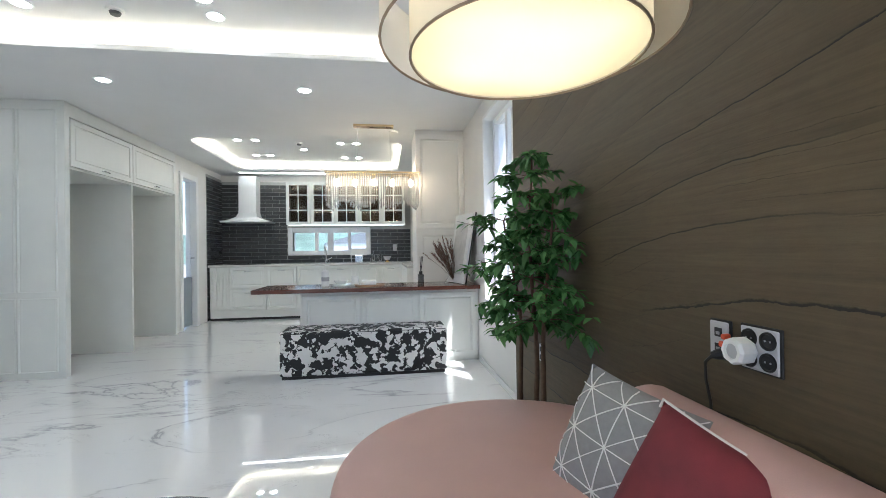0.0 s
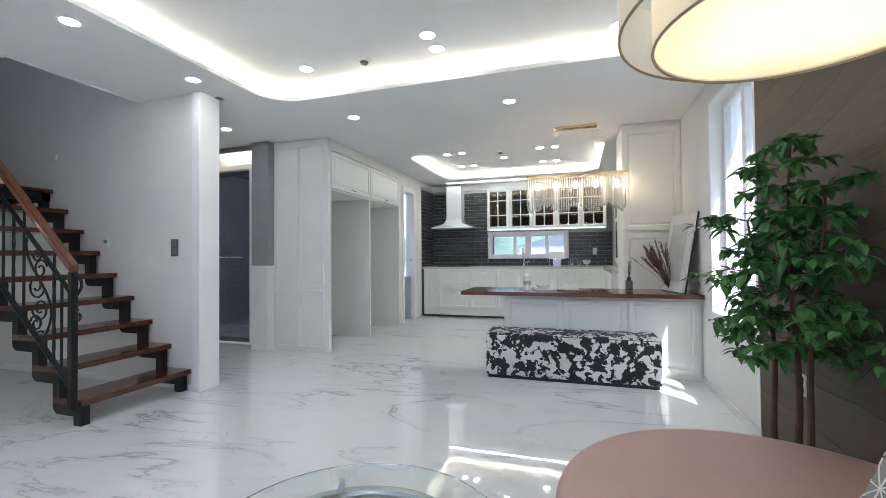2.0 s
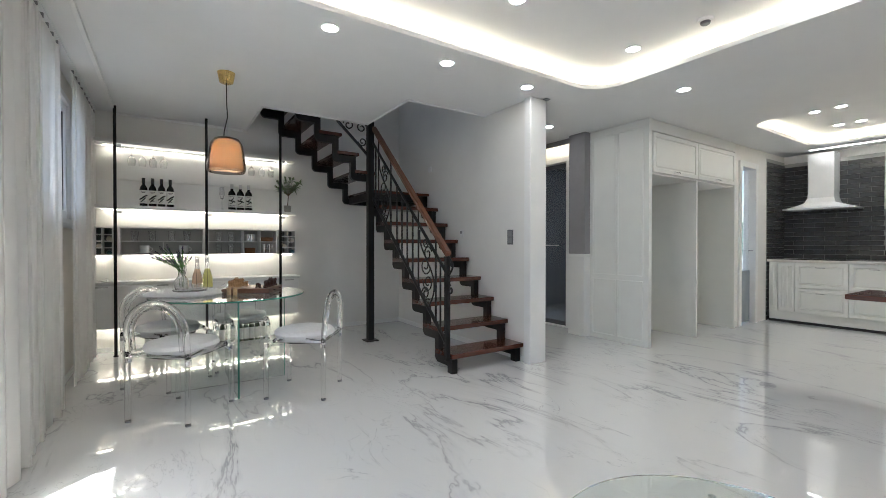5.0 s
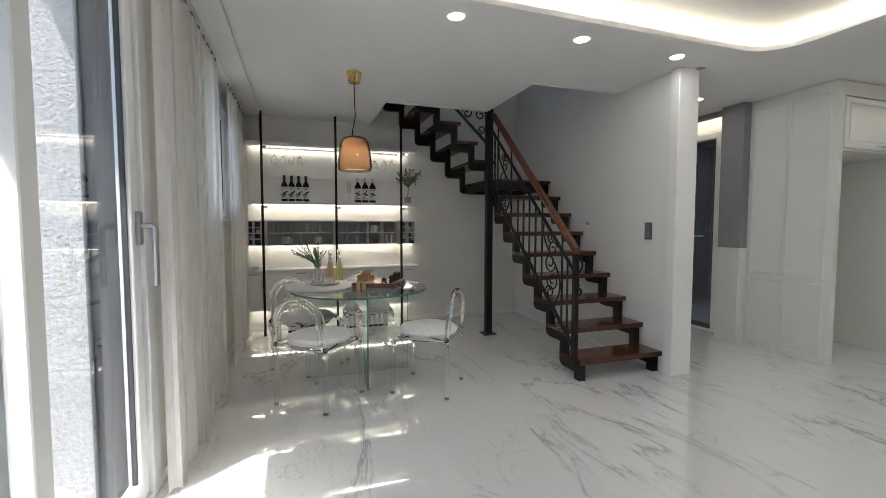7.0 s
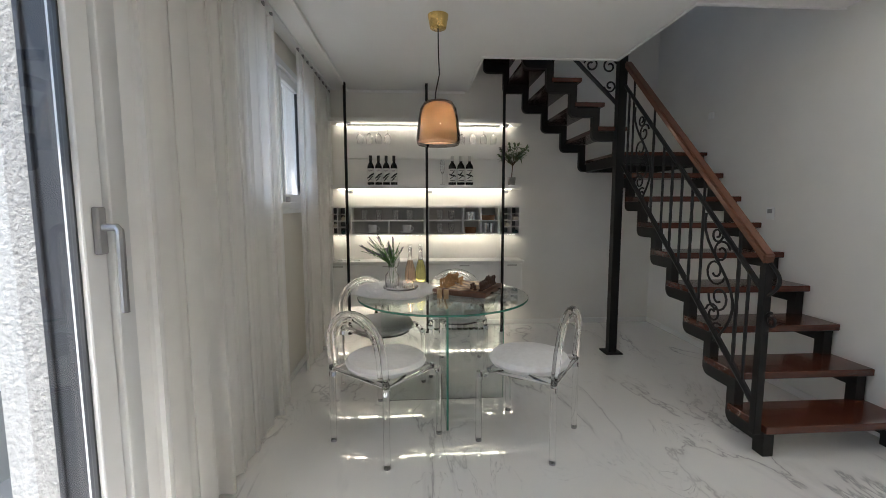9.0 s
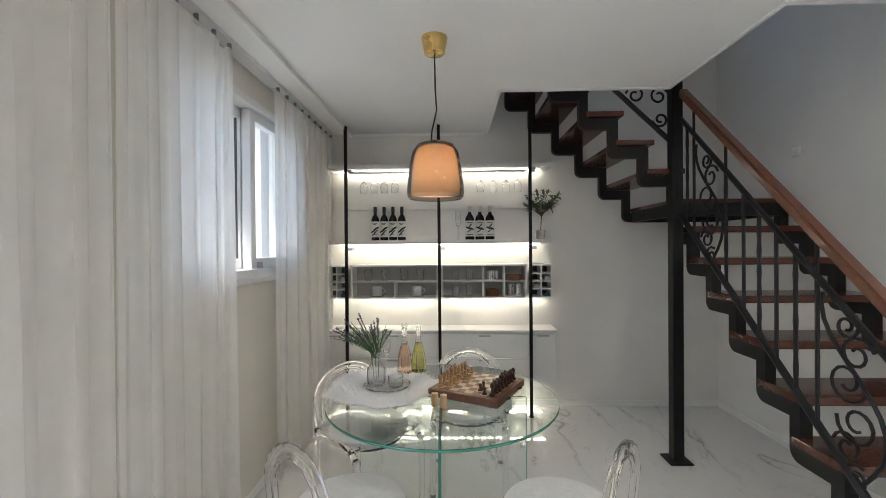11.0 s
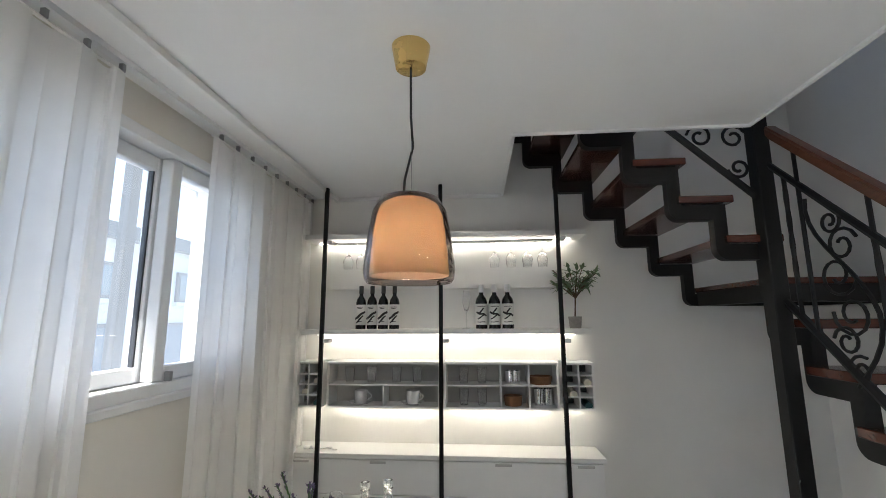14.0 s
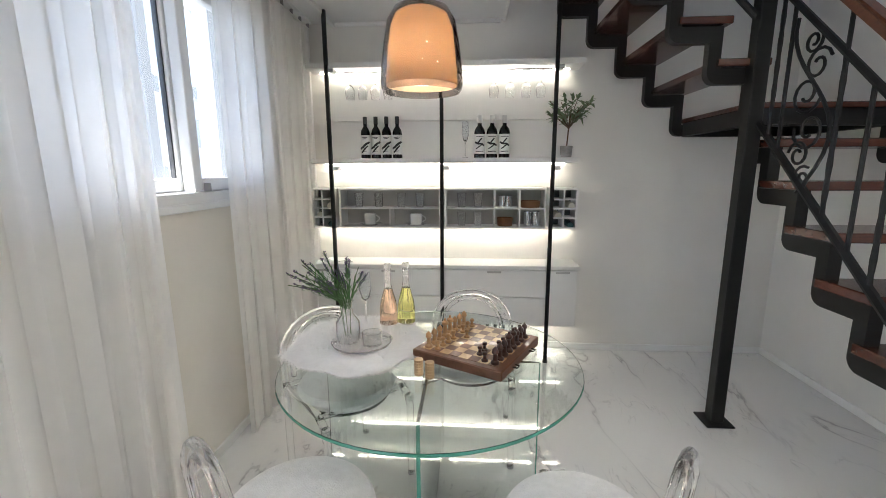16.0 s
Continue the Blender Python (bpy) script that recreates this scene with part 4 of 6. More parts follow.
# ---- objects on the dining table ----
fx, fy = -3.83, 0.085
fur = thing("fur_mat", (fx, fy, TZT), "fluffy white faux-fur mat on the glass table", "mat")
bm = bmesh.new()
ring0 = []
for i in range(40):
    a = 2 * math.pi * i / 40
    r = .27 * (1 + .05 * math.sin(5 * a) + .03 * math.sin(11 * a + 1))
    ring0.append((r * math.cos(a) * 1.08, r * math.sin(a) * 1.0))
rings = [[bm.verts.new((fx + x * f, fy + y * f, TZT + z)) for x, y in ring0] for f, z in ((.98, .002), (1, .012), (.85, .024), (.4, .028))]
for a, b in zip(rings, rings[1:]):
    for i in range(40):
        bm.faces.new((a[i], a[(i + 1) % 40], b[(i + 1) % 40], b[i]))
bm.faces.new(rings[-1])
bm.faces.new(rings[0][::-1])
part("pelt", bm, FUR, fur, smooth=True)
bm = bmesh.new()
rf = random.Random(11)
for i in range(9000):
    a, q = rf.uniform(0, 6.283), math.sqrt(rf.random())
    rr = .27 * (1 + .05 * math.sin(5 * a) + .03 * math.sin(11 * a + 1)) * q
    b0 = Vector((fx + rr * math.cos(a) * 1.06, fy + rr * math.sin(a), TZT + .012 + .014 * (1 - q * q)))
    w = Vector((math.cos(a) * q + rf.uniform(-.6, .6), math.sin(a) * q + rf.uniform(-.6, .6), rf.uniform(.05, .45) * (1.2 - q))).normalized() * rf.uniform(.025, .058)
    s = w.cross(Vector((0, 0, 1))).normalized() * .0015
    bm.faces.new([bm.verts.new(p) for p in (b0 - s, b0 + s, b0 + w)])
tagged(part("pile", bm, cloth("long_white_fur", (.97, .965, .96), .4, .02), fur), kind="stuff")
tray = thing("glass_tray", (-3.77, 0.11, TZT + .03), "small round clear glass tray on the fur mat", "tray")
part("plate", lathe([(0, TZT + .03), (.11, TZT + .03), (.118, TZT + .042), (.115, TZT + .044), (.105, TZT + .036), (0, TZT + .036)], -3.77, 0.11, 32), DRINKGLASS, tray, smooth=True)
bowl = thing("small_cup", (-3.75, 0.155, TZT + .037), "small clear candle cup on the glass tray", "cup")
part("cup_wall", lathe([(0, TZT + .037), (.036, TZT + .037), (.038, TZT + .085), (.034, TZT + .085), (.033, TZT + .045), (0, TZT + .045)], -3.75, 0.155, 20), DRINKGLASS, bowl, smooth=True)
vx, vy = -3.775, 0.055
vase = thing("glass_vase", (vx, vy, TZT + .037), "clear glass bottle vase with green lavender stems", "vase")
part("vase_wall", lathe([(0, TZT + .037), (.042, TZT + .037), (.046, TZT + .06), (.046, TZT + .115), (.022, TZT + .15), (.02, TZT + .19), (.026, TZT + .2), (.023, TZT + .2), (.017, TZT + .185), (.019, TZT + .15), (.042, TZT + .112), (.042, TZT + .064), (.036, TZT + .044), (0, TZT + .044)], vx, vy, 24), DRINKGLASS, vase, smooth=True)
GREENSTEM = plain("green_stem", (0.06, 0.14, 0.04), 0.6)
for i in range(30):
    a = rf.uniform(0, 6.283)
    sp = rf.uniform(.03, .19)
    tip = Vector((vx + math.cos(a) * sp * .8, vy - .06 + math.sin(a) * sp, TZT + .255 + rf.uniform(.02, .15) * (1.25 - sp * 4.2)))
    b0 = Vector((vx + math.cos(a) * .012, vy + math.sin(a) * .012, TZT + (.06 if i < 5 else .17)))
    mid = Vector((vx + math.cos(a) * .012 + (tip.x - vx) * .12, vy + math.sin(a) * .010 + (tip.y - vy) * .12, TZT + .205))
    st = part("stem", tube([b0, mid, (mid + tip) / 2 + Vector((0, 0, .014)), tip], .0016, 4), GREENSTEM, vase)
    d = (tip - mid).normalized()
    lv, fl = bmesh.new(), bmesh.new()
    for j in range(13):
        p = mid + (tip - mid) * (j / 17)
        leaf_mesh(lv, p, d + Vector((rf.uniform(-.8, .8), rf.uniform(-.8, .8), rf.uniform(-.2, .5))), rf.uniform(.02, .036), .005, .05)
    part("leaf_spray", lv, LAVLEAF, st, "narrow green leaves")
    if i % 5 != 4:
        for j in range(26):
            p = tip - d * rf.uniform(0, .06)
            leaf_mesh(fl, p, d * .6 + Vector((rf.uniform(-1, 1), rf.uniform(-1, 1), rf.uniform(-.5, 1))), .012, .007, 0)
        part("flower_head", fl, LAVENDER, st, "dusty violet lavender head")


def carafe(x, y, liquid, lab):
    z = TZT + .02
    c = thing("glass_bottle", (x, y, z), lab, "bottle", "coloured bottles on the table")
    part("bottle_wall", lathe([(.0185, z + .1655), (.0155, z + .185), (.0135, z + .20), (.0135, z + .245), (.016, z + .25), (.012, z + .25), (.011, z + .20), (.0165, z + .1655)], x, y, 24), DRINKGLASS, c, smooth=True)
    part("base", lathe([(0, z), (.036, z), (.040, z + .009), (0, z + .009)], x, y, 24), DRINKGLASS, c, "thick clear glass base", True)
    part("drink", lathe([(0, z + .0095), (.040, z + .0095), (.0385, z + .075), (.0335, z + .11), (.0185, z + .165), (0, z + .165)], x, y, 24), liquid, c, "coloured drink behind glass", True)
    part("stopper", lathe([(0, z + .251), (.012, z + .251), (.017, z + .262), (.015, z + .275), (0, z + .278)], x, y, 16), GLASS, c, smooth=True)


carafe(-4.005, 0.17, clear("pink_drink", (.97, .70, .50), 0, 1.33), "slender glass bottle of pink-orange drink")
carafe(-4.03, 0.245, clear("yellow_drink", (.96, .91, .36), 0, 1.33), "slender glass bottle of yellow drink")
stem_glass((-4.0, 0.07, TZT + .02), .027, .24, name="champagne_flute", lab="tall clear champagne flute on the fur mat", grp="flutes")

# chess set
CXB, CYB, CA, CS = -3.785, 0.56, -28.0, 0.362
board = thing("chess_board", (CXB, CYB, TZT), "open wooden folding chess board on the glass table", "chess board")
CHL = wood("light_maple_square", (0.45, 0.28, 0.14), (0.62, 0.42, 0.23), 0.35)
CHD = wood("walnut_square", (0.10, 0.04, 0.02), (0.20, 0.085, 0.045), 0.35)
cm = Matrix.Translation((CXB, CYB, 0)) @ Matrix.Rotation(radians(CA), 4, "Z")


def on_board(bm):
    bmesh.ops.transform(bm, matrix=cm, verts=bm.verts[:])
    return bm


hs = CS / 2
part("case", on_board(boxes((-hs, hs, -hs, hs, TZT + .001, TZT + .038), bev=0.004)), CHD, board, "dark wooden case")
sq = CS * .86 / 8
for i in range(8):
    for j in range(8):
        part("square", on_board(boxes(((i - 4) * sq, (i - 3) * sq - .0006, (j - 4) * sq, (j - 3) * sq - .0006, TZT + .0385, TZT + .0398))), CHL if (i + j) % 2 else CHD, board)
for u in (-.08, .08):
    part("latch", on_board(tube([(u - .012, hs + .002, TZT + .02), (u - .010, hs + .018, TZT + .02), (u + .010, hs + .018, TZT + .02), (u + .012, hs + .002, TZT + .02)], .0025, 6)), STEEL_BLACK, board)
PIECE_L = wood("boxwood_piece", (0.32, 0.165, 0.065), (0.48, 0.28, 0.125), 0.35)
PIECE_D = wood("dark_rosewood_piece", (0.025, 0.008, 0.005), (0.07, 0.022, 0.013), 0.3)
PROF = {"pawn": (.03, [(.012, 0), (.012, .006), (.006, .010), (.0055, .02), (.009, .024), (.0085, .032), (0, .036)]),
        "officer": (.05, [(.015, 0), (.015, .008), (.008, .014), (.007, .034), (.012, .04), (.010, .052), (.004, .058), (0, .064)]),
        "king": (.06, [(.016, 0), (.016, .009), (.009, .016), (.0075, .046), (.014, .053), (.013, .062), (.005, .068), (.004, .076), (0, .078)])}
pieces = {}


def chess_piece(kindname, i, j, mat, lab, grp):
    key = (kindname, mat.name)
    p = cm @ Vector(((i - 3.5) * sq, (j - 3.5) * sq, TZT + .04))
    if key not in pieces:
        ob = part("chess_" + kindname, lathe([(0, 0)] + PROF[kindname][1], 0, 0, 12), mat, None, "", True)
        pieces[key] = tagged(ob, lab, "chess piece", grp)
        ob.location = p
    else:
        copy_thing(pieces[key], Matrix.Translation(p))


for i in range(8):
    chess_piece("king" if i in (3, 4) else "officer", i, 0, PIECE_L, "pale boxwood chess piece", "light chess pieces")
    chess_piece("pawn", i, 1 + (1 if i == 3 else 0), PIECE_L, "pale boxwood chess pawn", "light chess pieces")
    chess_piece("king" if i in (3, 4) else "officer", i, 7, PIECE_D, "dark wooden chess piece", "dark chess pieces")
    chess_piece("pawn", i, 6 - (1 if i in (5, 6) else 0), PIECE_D, "dark wooden chess pawn", "dark chess pieces")
for x, y in ((-3.585, 0.355), (-3.565, 0.395)):
    s = thing("draughts_stack", (x, y, TZT), "small stack of pale wooden draughts pieces", "game pieces", "draughts stacks")
    for k in range(6):
        part("disc", lathe([(0, TZT + .001 + .0095 * k), (.016, TZT + .001 + .0095 * k), (.016, TZT + .0095 * (k + 1)), (0, TZT + .0095 * (k + 1))], x, y, 14), CHL, s)

# pendant over the table
QX, QY = -3.742, 0.36
pend = thing("pendant_lamp", (QX, QY, 1.66), "smoked glass pendant lamp with peach inner shade and brass rose", "lamp")
part("canopy", lathe([(0, CZ - .002), (.064, CZ - .002), (.061, CZ - .02), (.050, CZ - .078), (.042, CZ - .083), (0, CZ - .083)], QX, QY, 32), BRASS, pend, "brushed brass ceiling rose", True)
part("cord", tube([(QX, QY, CZ - .08), (QX + .004, QY + .002, 2.2), (QX - .004, QY + .008, 2.10), (QX + .004, QY - .016, 1.99), (QX, QY - .02, 1.935)], .004, 8), BLACK, pend, "black cord")
part("wire", tube([(QX, QY + .004, 2.12), (QX, QY + .004, 1.94)], .0012, 5), GREY_METAL, pend)
SMOKE = clear("smoked_grey_glass", (.38, .36, .35), 0, 1.3)
so = [(.012, 1.940), (.06, 1.938), (.092, 1.925), (.115, 1.885), (.128, 1.81), (.138, 1.73), (.140, 1.70), (.136, 1.675), (.128, 1.664)]
part("outer_shade", lathe(so + [(r - .004, z + (.0 if i else 0) - .003 * (z > 1.9)) for i, (r, z) in enumerate(so[::-1])], QX, QY, 40), SMOKE, pend, "smoked transparent glass shade", True)
m, nt, b = nodes_of("peach_opal_shade")
b.inputs["Base Color"].default_value = (0.82, 0.66, 0.52, 1)
b.inputs["Roughness"].default_value = 0.25
tl, mx = nt.nodes.new("ShaderNodeBsdfTranslucent"), nt.nodes.new("ShaderNodeMixShader")
tl.inputs["Color"].default_value = (0.92, 0.74, 0.56, 1)
mx.inputs["Fac"].default_value = 0.6
nt.links.new(b.outputs["BSDF"], mx.inputs[1])
nt.links.new(tl.outputs["BSDF"], mx.inputs[2])
nt.links.new(mx.outputs["Shader"], nt.nodes["Material Output"].inputs["Surface"])
part("inner_shade", lathe([(.012, 1.922), (.066, 1.920), (.088, 1.906), (.102, 1.87), (.112, 1.80), (.119, 1.73), (.121, 1.686), (.118, 1.686), (.115, 1.73), (.108, 1.80), (.098, 1.866), (.085, 1.90), (.012, 1.916)], QX, QY, 40), m, pend, "peach opal inner shade", True)
part("bulb", lathe([(0, 1.74), (.025, 1.75), (.034, 1.78), (.025, 1.81), (.014, 1.84), (0, 1.85)], QX, QY, 16), glow("warm_bulb", (1, .85, .64), 11), pend, "glowing warm bulb", True)


# ---- curtains and windows ----
def curtain(x0, x1, yc, amp, folds, seed, label):
    rc = random.Random(seed)
    c = thing("curtain", ((x0 + x1) / 2, yc, 0), label, "curtain", "white curtains along the window wall")
    bm = bmesh.new()
    n = int(folds * 14)
    ph = [rc.uniform(-.6, .6) for _ in range(6)]
    rows = []
    for k in range(13):
        f = k / 12
        z = CZ - .06 - (CZ - .075) * f
        row = []
        for i in range(n + 1):
            u = i / n
            w = u * folds * 2 * math.pi
            a = amp * (.7 + .5 * f) * (.75 + .35 * math.sin(w * .23 + ph[4])) * (math.sin(w + 1.3 * math.sin(w * .31 + ph[0]) + .35 * f * math.sin(w * .17 + ph[5])) + .3 * math.sin(w * 1.73 + ph[1] + 1.2 * f))
            x = x0 + (x1 - x0) * u + .018 * math.sin(w * 2 + ph[2]) + .02 * (f - .5) * math.sin(u * 9 + ph[3])
            row.append(bm.verts.new((x, yc + a, z)))
        rows.append(row)
    for a, b in zip(rows, rows[1:]):
        for i in range(n):
            bm.faces.new((a[i], a[i + 1], b[i + 1], b[i]))
    part("cloth", bm, CURTAIN, c, smooth=True)
    hem = bmesh.new()
    tube([(x0, yc, CZ - .055), (x1, yc, CZ - .055)], .006, 6, hem)
    part("heading", hem, CURTAIN, c)
    for i in range(int(folds) + 1):
        x = x0 + (x1 - x0) * i / folds
        if x0 <= x <= x1 + .01:
            part("hook", boxes((x - .006, x + .006, yc - .008, yc + .008, CZ - .052, CZ - .024)), GREY_METAL, c)
    return c


curtain(-3.00, -2.36, YW + .085, .030, 4.5, 1, "white floor-length curtain gathered beside the patio door")
curtain(-3.71, -2.98, YW + .085, .024, 5.5, 2, "white sheer floor-length curtain before the dining window")
curtain(-5.40, -4.21, YW + .085, .022, 8.5, 3, "white sheer floor-length curtain in the dining corner")
rail_c = thing("curtain_rail", (-3.9, YW + .12, CZ - .02), "slim white curtain rail at the ceiling", "curtain rail")
part("track", boxes((XB + .05, PX1, YW + .07, YW + .10, CZ - .022, CZ - .001)), UPVC, rail_c)


def pane(x0, x1, y, z0, z1, parent, name="pane"):
    p = part(name, boxes((x0, x1, y - .003, y + .003, z0, z1)), GLASS, parent)
    p.visible_shadow = False
    return p


def sash(x0, x1, y, z0, z1, w, parent, depth=.055, mat=None):
    s = part("sash", boxes((x0, x0 + w, y - depth / 2, y + depth / 2, z0, z1), (x1 - w, x1, y - depth / 2, y + depth / 2, z0, z1), (x0 + w, x1 - w, y - depth / 2, y + depth / 2, z0, z0 + w), (x0 + w, x1 - w, y - depth / 2, y + depth / 2, z1 - w, z1), bev=0.004), mat or UPVC, parent)
    pane(x0 + w - .004, x1 - w + .004, y, z0 + w - .004, z1 - w + .004, s)
    part("gasket", boxes((x0 + w, x0 + w + .008, y - .012, y + .012, z0 + w, z1 - w), (x1 - w - .008, x1 - w, y - .012, y + .012, z0 + w, z1 - w)), DARK_PROFILE, s)
    return s


patio = tagged(thing("window_1", (-0.8, YW - .1, 0), "white framed glass patio doors with grey lever handle", "window"), kind="structure")
part("window_frame", boxes((PX0, PX0 + .10, YW - .17, YW + .01, 0, PZ), (PX1 - .06, PX1, YW - .17, YW + .01, 0, PZ), (PX0 + .10, PX1 - .06, YW - .17, YW + .01, PZ - .06, PZ), (PX0 + .10, PX1 - .06, YW - .17, YW + .01, 0, .035), bev=0.004), UPVC, patio)
s1 = sash(PX0 + .105, -1.54, YW - .035, .04, PZ - .065, .085, patio)
sash(-1.60, -0.55, YW - .105, .04, PZ - .065, .085, patio)
sash(-0.57, 0.36, YW - .035, .04, PZ - .065, .085, patio)
sash(0.34, PX1 - .06, YW - .105, .04, PZ - .065, .085, patio)
part("frame_liner", boxes((PX0 + .1005, PX0 + .107, YW - .207, YW - .066, .036, PZ - .061)), DARK_PROFILE, patio, "dark inner side of the frame")
part("outer_track", boxes((PX0 + .108, PX0 + .118, YW - .206, YW - .19, .036, PZ - .061), (PX0 + .17, PX1, YW - .21, YW - .18, 0, .03), bev=.002), DARK_PROFILE, patio, "dark outer track")
hx = -2.32
part("lever_handle", tube([(hx, YW + .0, 1.22), (hx, YW + .05, 1.22), (hx + .004, YW + .06, 1.21), (hx + .006, YW + .062, 1.19), (hx + .008, YW + .062, 1.02), (hx + .008, YW + .062, .965)], .0115, 8), GREY_METAL, s1, "grey metal lever handle", True)
part("handle_plate", boxes((hx - .018, hx + .018, YW - .009, YW + .012, 1.14, 1.28), bev=.004), GREY_METAL, s1)

dwin = tagged(thing("window_2", ((DX0 + DX1) / 2, YW - .1, DZ0), "white sliding window beside the dining table", "window"), kind="structure")
part("window_frame", boxes((DX0, DX0 + .05, YW - .16, YW + .012, DZ0, DZ1), (DX1 - .05, DX1, YW - .16, YW + .012, DZ0, DZ1), (DX0 + .05, DX1 - .05, YW - .16, YW + .012, DZ1 - .05, DZ1), (DX0 + .05, DX1 - .05, YW - .16, YW + .012, DZ0, DZ0 + .05), bev=.004), UPVC, dwin)
sash(DX0 + .052, -4.115, YW - .04, DZ0 + .052, DZ1 - .052, .06, dwin)
sash(-4.165, DX1 - .052, YW - .10, DZ0 + .052, DZ1 - .052, .06, dwin)
# Added dark bars imitate the outer wall reveal lying in shadow.
part("reveal_shade_bars", boxes((DX0 + .05, DX0 + .09, YW - .21, YW - .165, DZ0, DZ1), (-4.13, -4.08, YW - .21, YW - .165, DZ0, DZ1), (-3.66, -3.61, YW - .21, YW - .165, DZ0, DZ1), (DX1 - .09, DX1 - .05, YW - .21, YW - .165, DZ0, DZ1), bev=.003), DARK_PROFILE, dwin, "added dark bars standing for the shaded outer window reveal")
part("window_sill", boxes((DX0 - .03, DX1 + .03, YW - .005, YW + .035, DZ0 - .03, DZ0 + .004), bev=.005), UPVC, dwin)
part("lock", boxes((-4.19, -4.17, YW - .008, YW + .02, 1.31, 1.35), bev=.003), GREY_METAL, dwin)

rwin = tagged(thing("window_3", (XR + .1, 3.4, WZ0), "tall white framed window on the side wall", "window"), kind="structure")
part("window_frame", boxes((XR + .08, XR + .17, WY0, WY0 + .05, WZ0, WZ1), (XR + .08, XR + .17, WY1 - .05, WY1, WZ0, WZ1), (XR + .08, XR + .17, WY0 + .05, WY1 - .05, WZ1 - .05, WZ1), (XR + .08, XR + .17, WY0 + .05, WY1 - .05, WZ0, WZ0 + .05), (XR + .08, XR + .17, 3.40, 3.46, WZ0 + .05, WZ1 - .05), bev=.004), UPVC, rwin)
part("reveal_lining", boxes((XR - .012, XR + .08, WY0 - .03, WY0 + .004, WZ0 - .03, WZ1 + .03), (XR - .012, XR + .08, WY1 - .004, WY1 + .03, WZ0 - .03, WZ1 + .03), (XR - .012, XR + .08, WY0 + .004, WY1 - .004, WZ1 - .004, WZ1 + .03), (XR - .012, XR + .08, WY0 + .004, WY1 - .004, WZ0 - .03, WZ0 + .004), bev=.003), TRIM, rwin)
for y0, y1 in ((WY0 + .046, 3.404), (3.456, WY1 - .046)):
    p = part("pane", boxes((XR + .122, XR + .128, y0, y1, WZ0 + .046, WZ1 - .046)), GLASS, rwin)
    p.visible_shadow = False

# ---- things on walls ----
sw = thing("light_switch", (-3.107, YS, 1.19), "dark grey double light switch on the wall", "switch")
part("plate", boxes((-3.147, -3.067, YS - .009, YS - .0005, 1.10, 1.245), bev=.003), SWITCH_GREY, sw)
for z in (1.115, 1.178):
    part("rocker", boxes((-3.135, -3.079, YS - .013, YS - .009, z, z + .055), bev=.002), plain("lighter_grey_rocker", (.17, .17, .175), .35), sw)
st2 = thing("thermostat", (-3.92, YS, 1.22), "small white wall socket beside the stairs", "socket")
part("plate", boxes((-3.955, -3.885, YS - .01, YS - .0005, 1.18, 1.27), bev=.003), WHITE_PLASTIC, st2)
part("display", boxes((-3.94, -3.90, YS - .0115, YS - .010, 1.225, 1.255)), GREY_METAL, st2)
st3 = thing("hall_socket", (-4.60, YS, 2.05), "small white sensor on the stair wall", "sensor")
part("plate", boxes((-4.63, -4.57, YS - .02, YS - .0005, 2.02, 2.08), bev=.005), WHITE_PLASTIC, st3)
xo = XR - .0145
OUT = plain("silver_grey_outlet_plate", (0.50, 0.50, 0.52), 0.35, 0.3, vary=0.02, bump=0.02)
o1 = thing("data_outlet", (xo, 1.123, .82), "silver-grey data outlet on the stone panel", "outlet")
# Black plate behind each outlet stands for its shadow border on the panel.
part("shadow_border", boxes((xo - .005, xo, 1.086, 1.160, .766, .874), bev=.002), BLACK, o1, "black plate painted as the shadow round the outlet")
part("plate", boxes((xo - .011, xo - .005, 1.091, 1.155, .771, .869), bev=.003), OUT, o1)
for z in (.786, .828):
    part("port", boxes((xo - .013, xo - .011, 1.110, 1.136, z, z + .024), bev=.001), BLACK, o1)
    part("jack", boxes((xo - .0145, xo - .013, 1.117, 1.129, z + .006, z + .014)), GREY_METAL, o1)
o2 = thing("power_outlet", (xo, 1.0, .82), "silver-grey wall outlet with four round black sockets", "outlet")
part("shadow_border", boxes((xo - .005, xo, .942, 1.058, .763, .877), bev=.002), BLACK, o2, "black plate painted as the shadow round the outlet")
part("plate", boxes((xo - .011, xo - .005, .947, 1.053, .768, .872), bev=.003), OUT, o2)


def turned(profile, y, z, x, seg=24):
    """A lathed part whose axis points out of the stone panel."""
    bm = lathe(profile, seg=seg)
    bmesh.ops.rotate(bm, verts=bm.verts[:], cent=(0, 0, 0), matrix=Matrix.Rotation(radians(-90), 3, "Y"))
    bmesh.ops.translate(bm, verts=bm.verts[:], vec=(x, y, z))
    return bm


for y in (.974, 1.026):
    for z in (.795, .845):
        k = part("socket", turned([(0, .001), (.016, .001), (.018, .004), (.0215, .004), (.0225, 0), (0, 0)], y, z, xo - .011), BLACK, o2)
        for d in (-.007, .007):
            part("pin_hole", turned([(0, 0), (.0025, 0), (.0025, .0015), (0, .0015)], y + d, z, xo - .012, 8), GREY_METAL, k)
plug = thing("plug_adapter", (xo - .03, 1.03, .81), "white faceted plug adapter with two orange switches", "adapter")
part("body", turned([(0, 0), (.030, 0), (.034, .006), (.034, .040), (.029, .048), (.021, .048), (.019, .040), (0, .040)], 1.030, .812, xo - .012, 8), WHITE_PLASTIC, plug)
part("socket_face", turned([(0, .0405), (.0185, .0405), (.0185, .0425), (0, .0425)], 1.030, .812, xo - .012), OUT, plug, "grey socket face")
